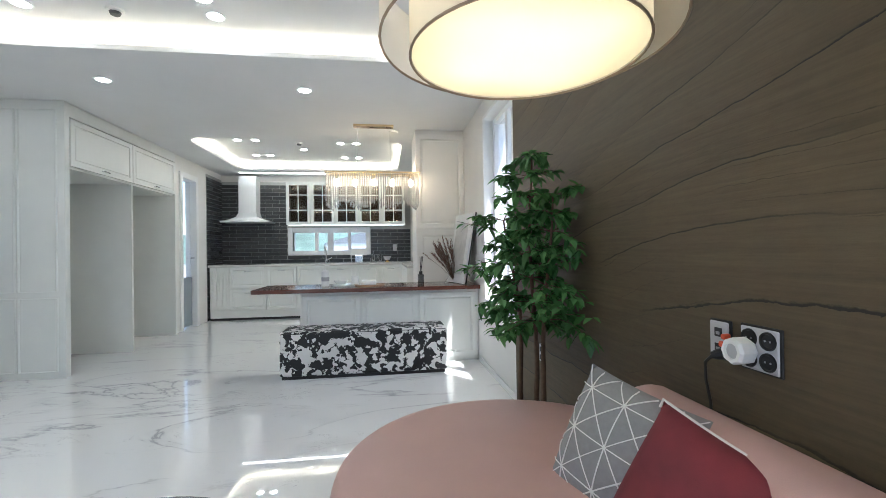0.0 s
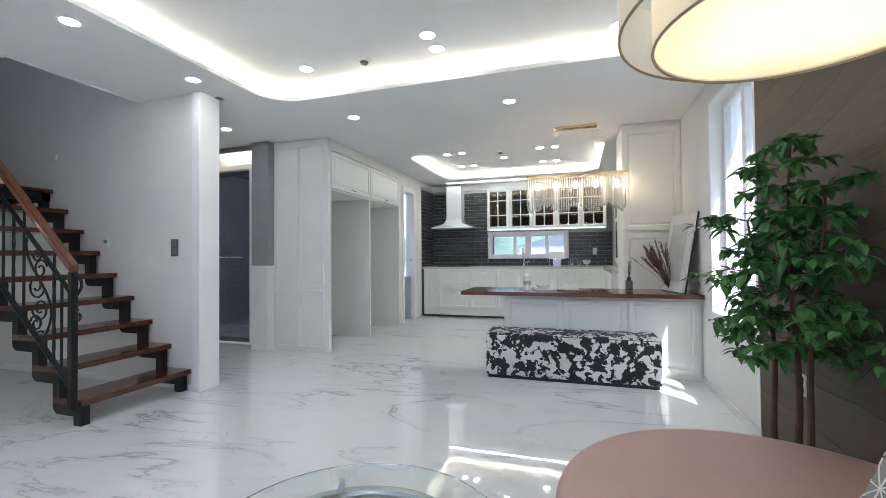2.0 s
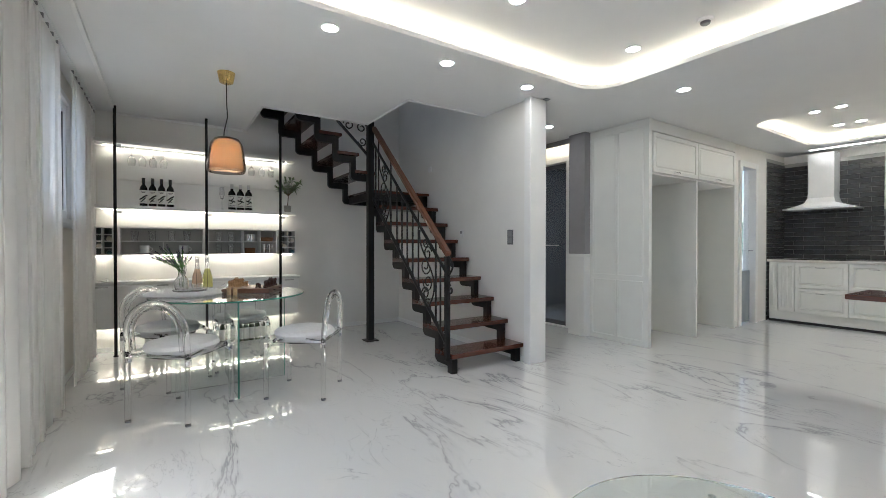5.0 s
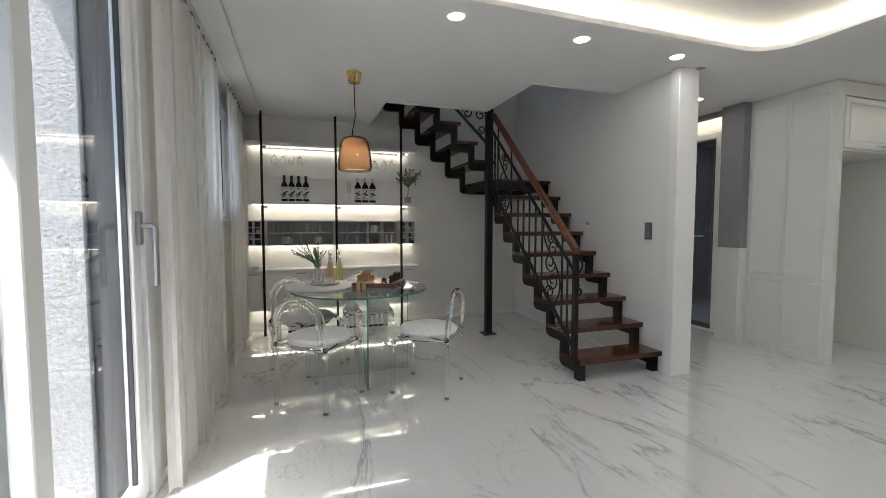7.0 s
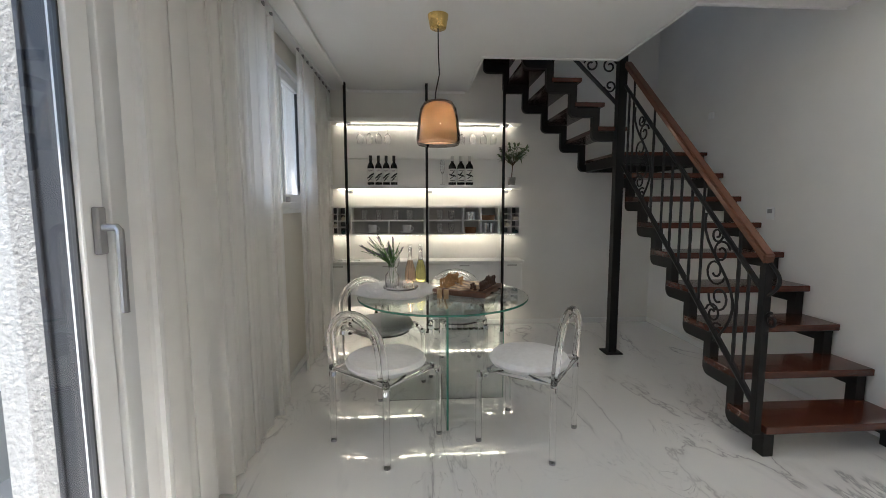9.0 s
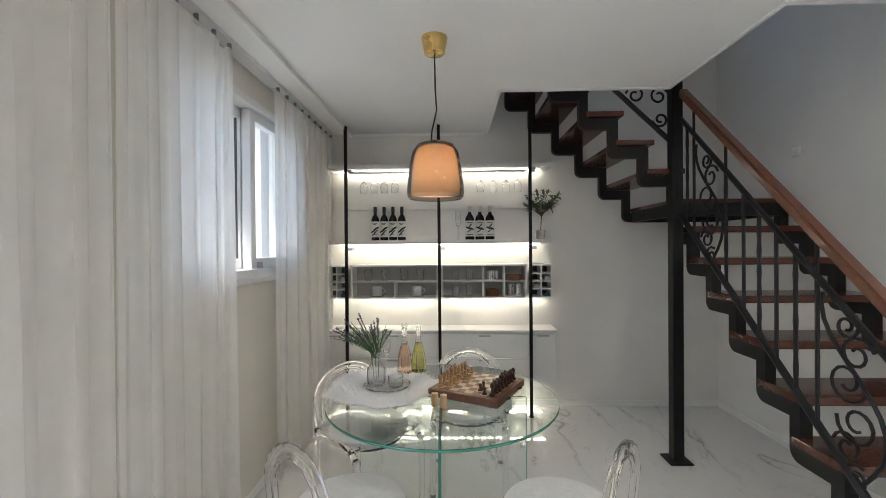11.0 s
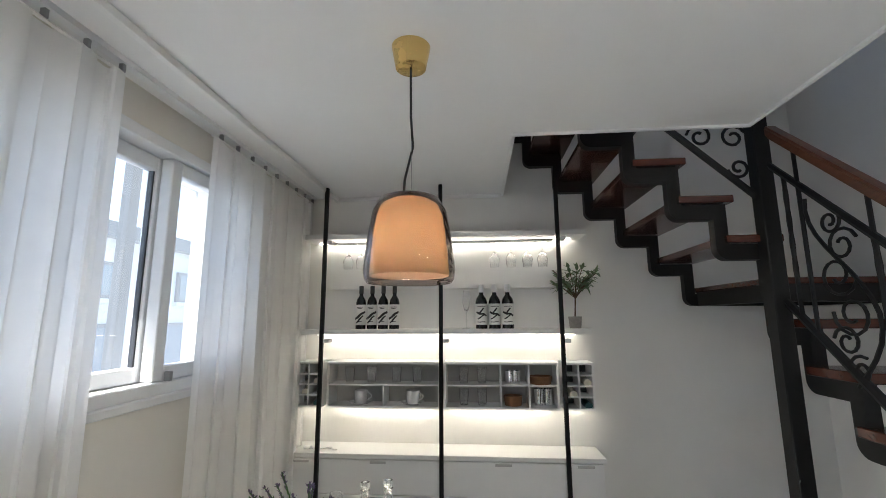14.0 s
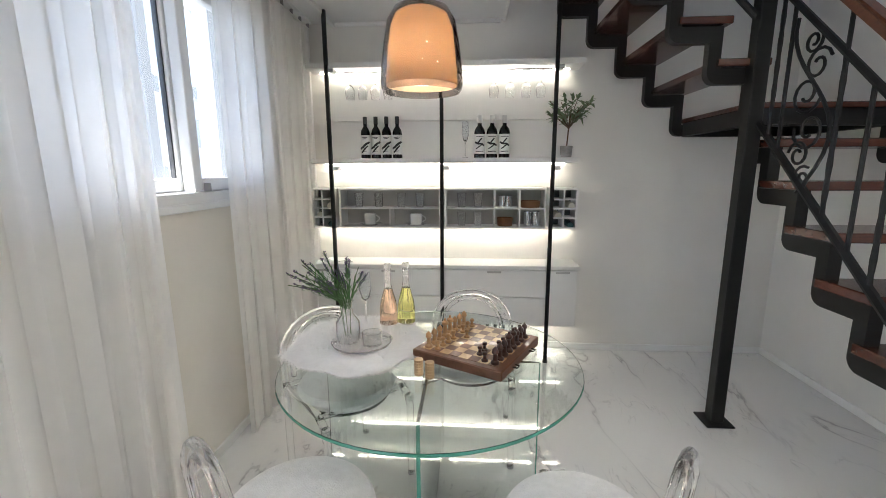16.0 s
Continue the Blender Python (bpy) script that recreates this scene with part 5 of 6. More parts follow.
for y, z in ((1.066, .822), (1.058, .842)):
    part("switch", boxes((xo - .058, xo - .036, y - .006, y + .006, z - .007, z + .007), bev=.003), plain("orange_red_switch", (.75, .10, .03), .35), plug, "orange switch")
part("plug_head", tube([(xo - .036, 1.060, .798), (xo - .058, 1.074, .794), (xo - .068, 1.082, .790)], .0135, 10, taper=[1.1, 1, .6]), BLACK, plug)
part("cable", tube([(xo - .066, 1.081, .790), (xo - .074, 1.096, .77), (xo - .066, 1.104, .72), (xo - .05, 1.108, .66), (xo - .04, 1.112, .5), (xo - .04, 1.112, .2)], .004, 6), BLACK, plug, "black cable")
o3 = thing("low_outlet", (xo, 2.40, .42), "black socket on the stone panel behind the ficus", "outlet")
part("plate", boxes((xo - .009, xo, 2.42, 2.48, .42, .52), bev=.003), OUT, o3)
for z in (.447, .493):
    part("socket", boxes((xo - .012, xo - .009, 2.434, 2.466, z - .014, z + .014), bev=.002), BLACK, o3)


def downlight(x, y, z, r=.046):
    d = thing("downlight", (x, y, z), "round white recessed ceiling downlight, lit", "downlight", "ceiling downlights")
    part("ring", lathe([(r, z - .0005), (r + .014, z - .0015), (r + .012, z - .006), (r, z - .005)], x, y, 24), TRIM, d, smooth=True)
    part("lens", lathe([(0, z - .004), (r, z - .004)], x, y, 24), LED_DOT, d, "glowing lens")


for x, y in ((-0.437, 3.798), (-1.950, 3.730), (-3.407, 3.624), (-2.639, 1.712), (-2.660, 2.552), (-2.614, 0.818)):
    downlight(x, y, CZ)
for x, y in ((-0.827, 2.745), (-0.827, 2.938), (-1.909, 2.919), (0.399, 3.025), (-1.914, 1.740), (-1.711, 1.769), (-0.827, 0.581), (-1.832, 0.581)):
    downlight(x, y, TZ)
for x, y in ((-1.693, 6.001), (-1.465, 5.991), (-1.706, 6.889), (-1.504, 6.880), (-0.934, 6.474), (-0.368, 6.068), (-0.151, 6.059), (-0.393, 6.957), (-0.175, 6.957)):
    downlight(x, y, TZ, .042)
for x, y, z in ((-1.402, 2.929, TZ), (-0.921, 6.087, TZ)):
    d = thing("smoke_detector", (x, y, z), "small white ceiling smoke detector", "detector", "smoke detectors")
    part("base", lathe([(0, z - .0005), (.05, z - .0005), (.048, z - .018), (0, z - .018)], x, y, 24), WHITE_PLASTIC, d, smooth=True)
    part("grille", lathe([(0, z - .034), (.026, z - .034), (.032, z - .0185), (0, z - .0185)], x, y, 20), SWITCH_GREY, d, smooth=True)
sen = thing("ceiling_sensor", (0.332, 4.977, CZ), "small flat white ceiling sensor", "sensor")
part("disc", lathe([(0, CZ - .001), (.055, CZ - .001), (.05, CZ - .014), (0, CZ - .014)], 0.332, 4.977, 24), WHITE_PLASTIC, sen, smooth=True)
crv = thing("corridor_vent", (-2.75, YS + .1, CZ - .01), "small bracket at the head of the stair wall", "bracket")
part("plate", boxes((-2.795, -2.75, YS + .11, YS + .165, CZ - .012, CZ - .001), bev=.002), GREY_METAL, crv)
tagged(part("cove_light", boxes((-4.25, -3.60, YD - .10, YD - .085, CZ - .03, CZ - .018)), LED_WARM), "warm LED strip above the bathroom door", "cove light")
setting("cove_lip", boxes((-4.85, -3.56, YD - .16, YD - .14, CZ - .055, CZ), (-4.85, -3.56, YD - .14, YD - .12, CZ - .055, CZ - .045)), GREY_WALL, "grey lip hiding the corridor light", category="trim")
DOOR_GREY = plain("dark_grey_door_frame", (.10, .105, .115), .35, .3, vary=.04, bump=.02)
bd = tagged(thing("door_1", (-4.24, YD + .06, 0), "closed glazed bathroom door in a dark grey frame", "door"), kind="structure")
leaf = part("leaf_frame", boxes((-4.683, -4.635, YD + .045, YD + .08, .012, 2.195), (-3.85, -3.802, YD + .045, YD + .08, .012, 2.195), (-4.635, -3.85, YD + .045, YD + .08, 2.14, 2.195), (-4.635, -3.85, YD + .045, YD + .08, .012, .07), bev=.003), DOOR_GREY, bd, "dark grey metal frame")
part("pane", boxes((-4.638, -3.847, YD + .058, YD + .066, .067, 2.143)), clear("grey_tinted_glass", (.62, .66, .72), 0.0, 1.45), leaf, "grey tinted glass").visible_shadow = False
part("bar", boxes((-4.63, -3.95, YD + .028, YD + .044, 1.085, 1.10), bev=.003), CHROME, leaf, "bright horizontal bar")
part("handle", tube([(-4.655, YD + .044, .86), (-4.655, YD + .01, .86), (-4.655, YD + .006, .84), (-4.655, YD + .006, .78)], .009, 8), STEEL_BLACK, leaf, "black handle")
setting("door_threshold", boxes((-4.70, -3.78, YD - .03, YD + .13, 0.001, .011), bev=.002), TRIM, "white threshold of the bathroom door", category="trim")
mir = thing("bath_basin", (-3.75, 5.2, 0), "white washbasin in the dark bathroom", "basin")
part("bowl", boxes((-3.9, -3.57, 4.9, 5.4, .72, .85), bev=.03, seg=3), CERAMIC, mir, smooth=True)
part("pedestal", lathe([(0, 0), (.1, 0), (.08, .72), (0, .72)], -3.72, 5.15, 16), CERAMIC, mir, smooth=True)
wc = thing("toilet", (-4.25, 5.9, 0), "white toilet in the dark bathroom", "toilet")
part("bowl", lathe([(0, 0), (.12, 0), (.14, .2), (.19, .38), (.17, .4), (0, .4)], -4.15, 5.7, 20), CERAMIC, wc, smooth=True)
part("tank", boxes((-4.35, -3.95, 6.08, 6.28, .38, .78), bev=.02, seg=2), CERAMIC, wc, smooth=True)
bl = thing("bathroom_light", (-4.3, 5.4, 2.45), "small square bathroom ceiling light", "ceiling light")
part("diffuser", boxes((-4.4, -4.2, 5.3, 5.5, 2.425, 2.449), bev=.004), glow("bath_diffuser", (1, .98, .95), 20), bl)
mb = thing("bath_mirror", (-3.57, 5.15, 1.2), "frameless mirror over the washbasin", "mirror")
part("mirror_glass", boxes((-3.575, -3.565, 4.85, 5.45, 1.0, 1.8)), plain("mirror_silver", (.9, .9, .9), .02, 1.0, vary=0, bump=0), mb)
sg = thing("shower_screen", (-4.4, 5.55, 0), "clear glass shower screen with dark frame", "screen")
part("glass_sheet", boxes((-4.7, -4.0, 5.546, 5.554, .05, 1.95)), GLASS, sg)
part("frame", boxes((-4.0, -3.975, 5.54, 5.56, 0, 1.98), (-4.7, -4.0, 5.54, 5.56, 1.95, 1.98)), CHROME, sg)

# ---- kitchen ----
def framed(bm, x0, x1, y0, y1, z0, z1, face, w=.055, d=.012):
    """One panelled door: a raised rim round a sunk field. face is the way it looks, '-y', '+x' or '-x'."""
    bmesh.ops.delete(bm, geom=bm.verts[:], context="VERTS")
    if face == "-y":
        box(bm, x0, x1, y0 - d, y0 + .0155, z0, z1)
        way = Vector((0, -1, 0))
    elif face == "+x":
        box(bm, x0, x1 + d, y0, y1, z0, z1)
        way = Vector((1, 0, 0))
    else:
        box(bm, x0 - d, x1, y0, y1, z0, z1)
        way = Vector((-1, 0, 0))
    bm.normal_update()
    f = max(bm.faces, key=lambda q: q.normal.dot(way))
    bmesh.ops.inset_individual(bm, faces=[f], thickness=.003, depth=.002)
    bmesh.ops.inset_individual(bm, faces=[f], thickness=w, depth=0)
    bmesh.ops.inset_individual(bm, faces=[f], thickness=.008, depth=-.010)
    bmesh.ops.inset_individual(bm, faces=[f], thickness=.018, depth=0)
    bmesh.ops.inset_individual(bm, faces=[f], thickness=.008, depth=.006)
    return bm


def pull(x, y, z, parent, along="x"):
    d = Vector((1, 0, 0)) if along == "x" else Vector((0, 1, 0))
    o = Vector((0, -1, 0)) if along == "x" else Vector((1, 0, 0))
    c = Vector((x, y, z))
    pts = [c - d * .05, c - d * .045 + o * .02, c - d * .02 + o * .024, c + d * .02 + o * .024, c + d * .045 + o * .02, c + d * .05]
    return part("handle", tube(pts, .007, 6), CHROME, parent, "polished metal handle", True)


YF = 7.32
units = [(-2.568, -2.46, 1), (-2.46, -2.26, 1), (-2.26, -1.70, 2), (-1.70, -1.22, 2), (-1.22, -.765, 1), (-.765, -.265, 1), (-.265, .125, 1), (.125, .505, 1)]
for x0, x1, rows in units:
    c = thing("base_cabinet", ((x0 + x1) / 2, YF, 0), "ivory shaker-style kitchen base cabinet", "cabinet", "kitchen base cabinets")
    part("carcass", boxes((x0 + .001, x1 - .001, YF + .02, YK - .003, .15, .855)), LACQUER, c)
    for z0, z1 in (((.165, .50), (.51, .85)) if rows == 2 else ((.165, .85),)):
        bm = boxes((x0 + .004, x1 - .004, YF + .004, YF + .0195, z0, z1), bev=.002)
        if x1 - x0 > .25:
            framed(bm, x0 + .004, x1 - .004, YF + .004, 0, z0, z1, "-y")
        else:
            for k in range(4 if x1 - x0 > .15 else 2):
                box(bm, x0 + .03 + k * .038, x0 + .05 + k * .038, YF - .006, YF + .004, z0 + .05, z1 - .05, bev=.003)
        d = part("drawer" if rows == 2 else "door", bm, LACQUER, c)
        if x1 - x0 > .25:
            pull((x0 + x1) / 2, YF - .008, z1 - .06, d)
setting("kick_board", boxes((-2.568, .505, YF + .03, YF + .045, .035, .148)), LACQUER, "ivory plinth below the kitchen units", category="trim")
# Black strip standing for the thin shadow along the floor.
setting("kick_shadow_gap", boxes((-2.568, .505, YF + .032, YF + .044, .0, .034)), BLACK, "black strip painted as the thin shadow under the kitchen plinth", category="trim")
WORKTOP = plain("pale_stone_worktop", (0.66, 0.63, 0.60), 0.2, vary=0.06, scale=40, bump=0.03)
wt = thing("worktop", (-1, YF, .86), "pale stone kitchen worktop along two walls", "worktop")
part("slab", boxes((-2.585, .50, YF - .02, YK - .001, .857, .893), (.50, XR - .002, 5.50, YK - .001, .857, .893), bev=.003), WORKTOP, wt)
hob = thing("hob", (-2.0, 7.6, .894), "flat black glass hob on the worktop", "hob")
part("glass_top", boxes((-2.35, -1.75, 7.40, 7.85, .8935, .899), bev=.002), plain("black_ceramic_glass", (.01, .01, .011), .06, vary=.05, bump=0), hob)
for x, y in ((-2.2, 7.52), (-1.92, 7.52), (-2.06, 7.72)):
    part("ring", lathe([(.075, .8995), (.08, .8998), (.085, .8995)], x, y, 24), GREY_METAL, hob)
hood = thing("cooker_hood", (-2.09, 7.7, 1.6), "white chimney cooker hood with flared canopy", "cooker hood")
WHITE_METAL = plain("white_enamel_metal", (.80, .81, .81), .25, vary=.02, bump=.02)
prof = [(.395, 1.60, .2), (.395, 1.622, .2), (.27, 1.655, .17), (.17, 1.70, .15), (.145, 1.77, .13), (.140, 1.86, .13)]
bm = bmesh.new()
rows = [[bm.verts.new((-2.09 + sx * hw, 7.945 if back else 7.945 - 2 * hd, z)) for sx, back in ((-1, 0), (1, 0), (1, 1), (-1, 1))] for hw, z, hd in prof]
for a, b in zip(rows, rows[1:]):
    for i in range(4):
        bm.faces.new((a[i], a[(i + 1) % 4], b[(i + 1) % 4], b[i]))
bm.faces.new(rows[0][::-1])
bm.faces.new(rows[-1])
part("canopy", bm, WHITE_METAL, hood)
part("chimney", boxes((-2.235, -1.945, 7.69, 7.945, 1.85, 2.40), bev=.004), WHITE_METAL, hood)
part("filter", boxes((-2.4, -1.78, 7.50, 7.90, 1.592, 1.599)), GREY_METAL, hood, "grey grease filter")
UY0 = 7.62
SMOKED_DOOR = clear("bronze_cabinet_glass", (.55, .45, .36), .02, 1.4)
INSIDE = plain("dark_brown_interior", (.09, .06, .04), .5, vary=.1)
xs = [-1.44 + i * .405 for i in range(6)]
for x0, x1 in zip(xs, xs[1:]):
    c = thing("wall_cabinet", ((x0 + x1) / 2, UY0, 1.55), "ivory wall cabinet with a barred glass door", "cabinet", "glass-fronted wall cabinets")
    part("carcass", boxes((x0 + .001, x0 + .018, UY0 + .002, YK - .002, 1.555, 2.29), (x1 - .018, x1 - .001, UY0 + .002, YK - .002, 1.555, 2.29), (x0 + .018, x1 - .018, UY0 + .002, YK - .002, 1.555, 1.573), (x0 + .018, x1 - .018, UY0 + .002, YK - .002, 2.272, 2.29)), LACQUER, c)
    part("back", boxes((x0 + .018, x1 - .018, YK - .02, YK - .003, 1.573, 2.272)), INSIDE, c)
    for z in (1.80, 2.04):
        part("shelf", boxes((x0 + .019, x1 - .019, UY0 + .03, YK - .021, z, z + .015)), INSIDE, c)
    w = .052
    d = part("door", boxes((x0 + .003, x0 + w, UY0 - .02, UY0, 1.557, 2.288), (x1 - w, x1 - .003, UY0 - .02, UY0, 1.557, 2.288), (x0 + w, x1 - w, UY0 - .02, UY0, 1.557, 1.557 + w), (x0 + w, x1 - w, UY0 - .02, UY0, 2.288 - w, 2.288), bev=.003), LACQUER, c)
    part("pane", boxes((x0 + w - .003, x1 - w + .003, UY0 - .008, UY0 - .004, 1.6, 2.24)), SMOKED_DOOR, d)
    xm = (x0 + x1) / 2
    part("glazing_bar", boxes((xm - .008, xm + .008, UY0 - .019, UY0 - .009, 1.605, 2.24), (x0 + w, xm - .008, UY0 - .019, UY0 - .009, 1.80, 1.815), (xm + .008, x1 - w, UY0 - .019, UY0 - .009, 1.80, 1.815), (x0 + w, xm - .008, UY0 - .019, UY0 - .009, 2.06, 2.075), (xm + .008, x1 - w, UY0 - .019, UY0 - .009, 2.06, 2.075)), LACQUER, d)
    pull(xm, UY0 - .018, 1.585, d)
kwin = tagged(thing("window_4", (-.76, YK, 1.03), "low wide white sliding window over the worktop", "window"), kind="structure")
part("window_frame", boxes((-1.485, -1.40, YK - .022, YK + .12, 1.03, 1.525), (-.12, -.035, YK - .022, YK + .12, 1.03, 1.525), (-1.40, -.12, YK - .022, YK + .12, 1.03, 1.11), (-1.40, -.12, YK - .022, YK + .12, 1.445, 1.525), bev=.004), UPVC, kwin)
part("mullion", boxes((-1.02, -.965, YK + .01, YK + .08, 1.11, 1.445), (-.80, -.70, YK - .005, YK + .08, 1.11, 1.445), (-.44, -.385, YK + .01, YK + .08, 1.11, 1.445), bev=.003), UPVC, kwin)
pane_k = part("pane", boxes((-1.40, -.12, YK + .05, YK + .056, 1.11, 1.445)), GLASS, kwin)
pane_k.visible_shadow = False
fct = thing("kitchen_faucet", (-.80, 7.72, .893), "chrome gooseneck kitchen faucet", "faucet")
part("spout", tube([(-.80, 7.74, .893), (-.80, 7.74, 1.12)] + [(-.80, 7.74 - .09 * (1 - math.cos(radians(a))), 1.12 + .09 * math.sin(radians(a))) for a in range(20, 181, 20)] + [(-.80, 7.56, 1.06)], .014, 10), CHROME, fct, smooth=True)
part("base", lathe([(0, .893), (.03, .893), (.026, .95), (0, .95)], -.80, 7.74, 16), CHROME, fct, smooth=True)
part("lever", tube([(-.775, 7.74, .95), (-.70, 7.72, .985)], .008, 8), CHROME, fct)
strip = thing("linear_light", (-.9, 7.58, CZ), "thin bright linear ceiling light over the worktop", "ceiling light")
for x0, x1 in ((-2.19, -.945), (-.905, .44)):
    part("profile", boxes((x0, x1, 7.560, 7.610, CZ - .016, CZ - .001)), TRIM, strip)
    part("diffuser", boxes((x0 + .01, x1 - .01, 7.565, 7.605, CZ - .019, CZ - .0165)), glow("linear_diffuser", (1, .97, .92), 5.0), strip, "glowing diffuser")
# Invented fill strip that brightens the kitchen; the cabinets have no lamp here.
ul = thing("under_cabinet_light", (-.4, 7.8, 1.55), "added glowing fill strip under the wall cabinets, not a real lamp", "light strip")
part("tube", boxes((-1.40, .55, 7.66, 7.675, 1.545, 1.553)), glow("cool_fill_glow", (.95, 1, 1), 1.4), ul)
# right side: tall unit, lower run and glazed wall units
# Ivory lacquer again, lightened and warmed to imitate warm light on the tall unit.
LACQUER_LIT = plain("ivory_lacquer_warm_lit", (.84, .815, .765), .34, vary=.02, scale=4, bump=.05, grain=140)
tall = thing("tall_cabinet", (.85, 4.86, 0), "tall ivory panelled cabinet beside the island", "cabinet", "tall cabinets")
bm = boxes((.575, XR - .003, 4.87, 5.48, 0.0, CZ - .003))
part("carcass", bm, LACQUER_LIT, tall)
for z0, z1 in ((.05, 1.30), (1.33, CZ - .06)):
    bm = boxes((.58, XR - .004, 4.852, 4.869, z0, z1), bev=.002)
    framed(bm, .58, XR - .004, 4.852, 0, z0, z1, "-y", .07, .002)
    part("door", bm, LACQUER_LIT, tall)
for k, y0 in enumerate((5.50, 6.12, 6.74)):
    c = thing("base_cabinet", (.8, y0, 0), "ivory shaker-style base cabinet on the side run", "cabinet", "side run base cabinets")
    part("carcass", boxes((.525, XR - .003, y0 + .001, y0 + .58, .1, .855)), LACQUER, c)
    for z0, z1 in ((.12, .48), (.49, .85)):
        bm = boxes((.508, .524, y0 + .004, y0 + .576, z0, z1), bev=.002)
        framed(bm, .508, .524, y0 + .004, y0 + .576, z0, z1, "-x")
        part("drawer", bm, LACQUER, c)
MIRRORDARK = plain("dark_glossy_panel", (.02, .021, .022), .05, vary=.05, bump=0)
tw = thing("glazed_tall_unit", (.85, 5.5, .9), "ivory framed side unit with dark glass doors", "cabinet")
part("carcass", boxes((.72, XR - .003, 5.49, 7.55, .95, 2.32)), LACQUER, tw)
for y0 in (5.52, 6.02, 6.52, 7.02):
    d = part("door", boxes((.70, .719, y0, y0 + .05, .98, 2.30), (.70, .719, y0 + .44, y0 + .49, .98, 2.30), (.70, .719, y0 + .05, y0 + .44, .98, 1.03), (.70, .719, y0 + .05, y0 + .44, 2.25, 2.30), (.70, .719, y0 + .05, y0 + .44, 1.60, 1.66), bev=.003), LACQUER, tw)
    part("pane", boxes((.706, .712, y0 + .05, y0 + .44, 1.03, 2.25)), MIRRORDARK, d, "dark glass pane")
# island
isl = thing("kitchen_island", (.1, 4.4, 0), "white panelled kitchen island with dark red-brown wooden top", "island")
part("body", boxes((-.57, XR - .004, 4.19, 4.68, 0, .70)), LACQUER, isl)
for x0, x1 in ((-.545, -.02), (.0, .53), (.55, 1.10)):
    bm = bmesh.new()
    framed(bm, x0, x1, 4.1745, 0, .05, .67, "-y", .05, .004)
    part("front_panel", bm, LACQUER, isl)
for k in range(6):
    y0 = 4.09 + k * .1
    part("top_plank", boxes((-.98, XR - .004, y0, y0 + .0985, .702, .738), bev=.004), ISLANDWOOD, isl, "dark red-brown plank")
bench = thing("bench", (.04, 3.98, 0), "long upholstered bench in black and white cowhide print", "bench")
bm = boxes((-.672, .752, 3.80, 4.165, .025, .40), bev=.02, seg=3)
part("upholstery", bm, COW, bench, smooth=True)
part("base", boxes((-.655, .735, 3.815, 4.15, 0, .026)), BLACK, bench, "black base")
part("seam", tube([(-.66, 3.803, .385), (.74, 3.803, .385)], .004, 5), BLACK, bench)
# things on the island
IZ = .738
sp = thing("soap_bottle", (-.37, 4.42, IZ), "white pump bottle on the island", "bottle")
part("body", lathe([(0, IZ), (.038, IZ), (.038, IZ + .14), (.024, IZ + .156), (.012, IZ + .16), (0, IZ + .16)], -.37, 4.42, 20), WHITE_PLASTIC, sp, smooth=True)
part("label", lathe([(.0385, IZ + .05), (.0385, IZ + .09)], -.37, 4.42, 20), plain("grey_label", (.4, .4, .42), .6), sp)
part("pump", tube([(-.37, 4.42, IZ + .16), (-.37, 4.42, IZ + .205), (-.33, 4.42, IZ + .202)], .008, 6), WHITE_PLASTIC, sp)
WOODTRAY = wood("light_wood_tray", (.30, .17, .09), (.45, .28, .16), .5)


def on_island(x, y, kindname):
    t = thing("serving_tray", (x, y, IZ), "low round serving tray on the island", "tray", "trays on the island")
    part("plate", lathe([(0, IZ), (.15, IZ), (.155, IZ + .012), (.145, IZ + .012), (0, IZ + .008)], x, y, 28), WOODTRAY if kindname == "cloth" else CERAMIC, t, smooth=True)
    if kindname == "cups":
        b = thing("white_bowl", (x - .06, y, IZ + .009), "white ceramic bowl on the tray", "bowl")
        part("bowl_wall", lathe([(0, IZ + .009), (.04, IZ + .009), (.07, IZ + .05), (.065, IZ + .05), (.035, IZ + .016), (0, IZ + .016)], x - .06, y, 20), CERAMIC, b, smooth=True)
        m2 = thing("white_mug", (x + .08, y + .02, IZ + .009), "white mug on the tray", "mug")
        part("mug_wall", lathe([(0, IZ + .009), (.037, IZ + .009), (.037, IZ + .095), (.033, IZ + .095), (.033, IZ + .016), (0, IZ + .016)], x + .08, y + .02, 20), CERAMIC, m2, smooth=True)
    else:
        b = thing("white_box", (x, y, IZ + .009), "folded white napkin box on the tray", "box")
        part("body", boxes((x - .07, x + .07, y - .05, y + .05, IZ + .009, IZ + .055), bev=.01, seg=2), WHITE_PLASTIC, b)


on_island(-.16, 4.43, "cups")
on_island(.06, 4.38, "cloth")
df = thing("reed_diffuser", (.58, 4.42, IZ), "dark glass reed diffuser on the island", "diffuser")
part("bottle", boxes((.55, .61, 4.39, 4.45, IZ, IZ + .10), bev=.006, seg=2), clear("grey_glass", (.25, .26, .27)), df)
part("collar", lathe([(0, IZ + .10), (.018, IZ + .10), (.018, IZ + .13), (0, IZ + .13)], .58, 4.42, 14), BLACK, df)
for k in range(3):
    part("reed", tube([(.58, 4.42, IZ + .1), (.575 + .015 * k, 4.42 + .01 * k, IZ + .28)], .003, 5), BLACK, df)
dry = thing("dried_flowers", (.93, 4.44, IZ), "dried red-brown bouquet in a clear tilted vase", "flowers")
st3b, hd = bmesh.new(), bmesh.new()
rd = random.Random(3)
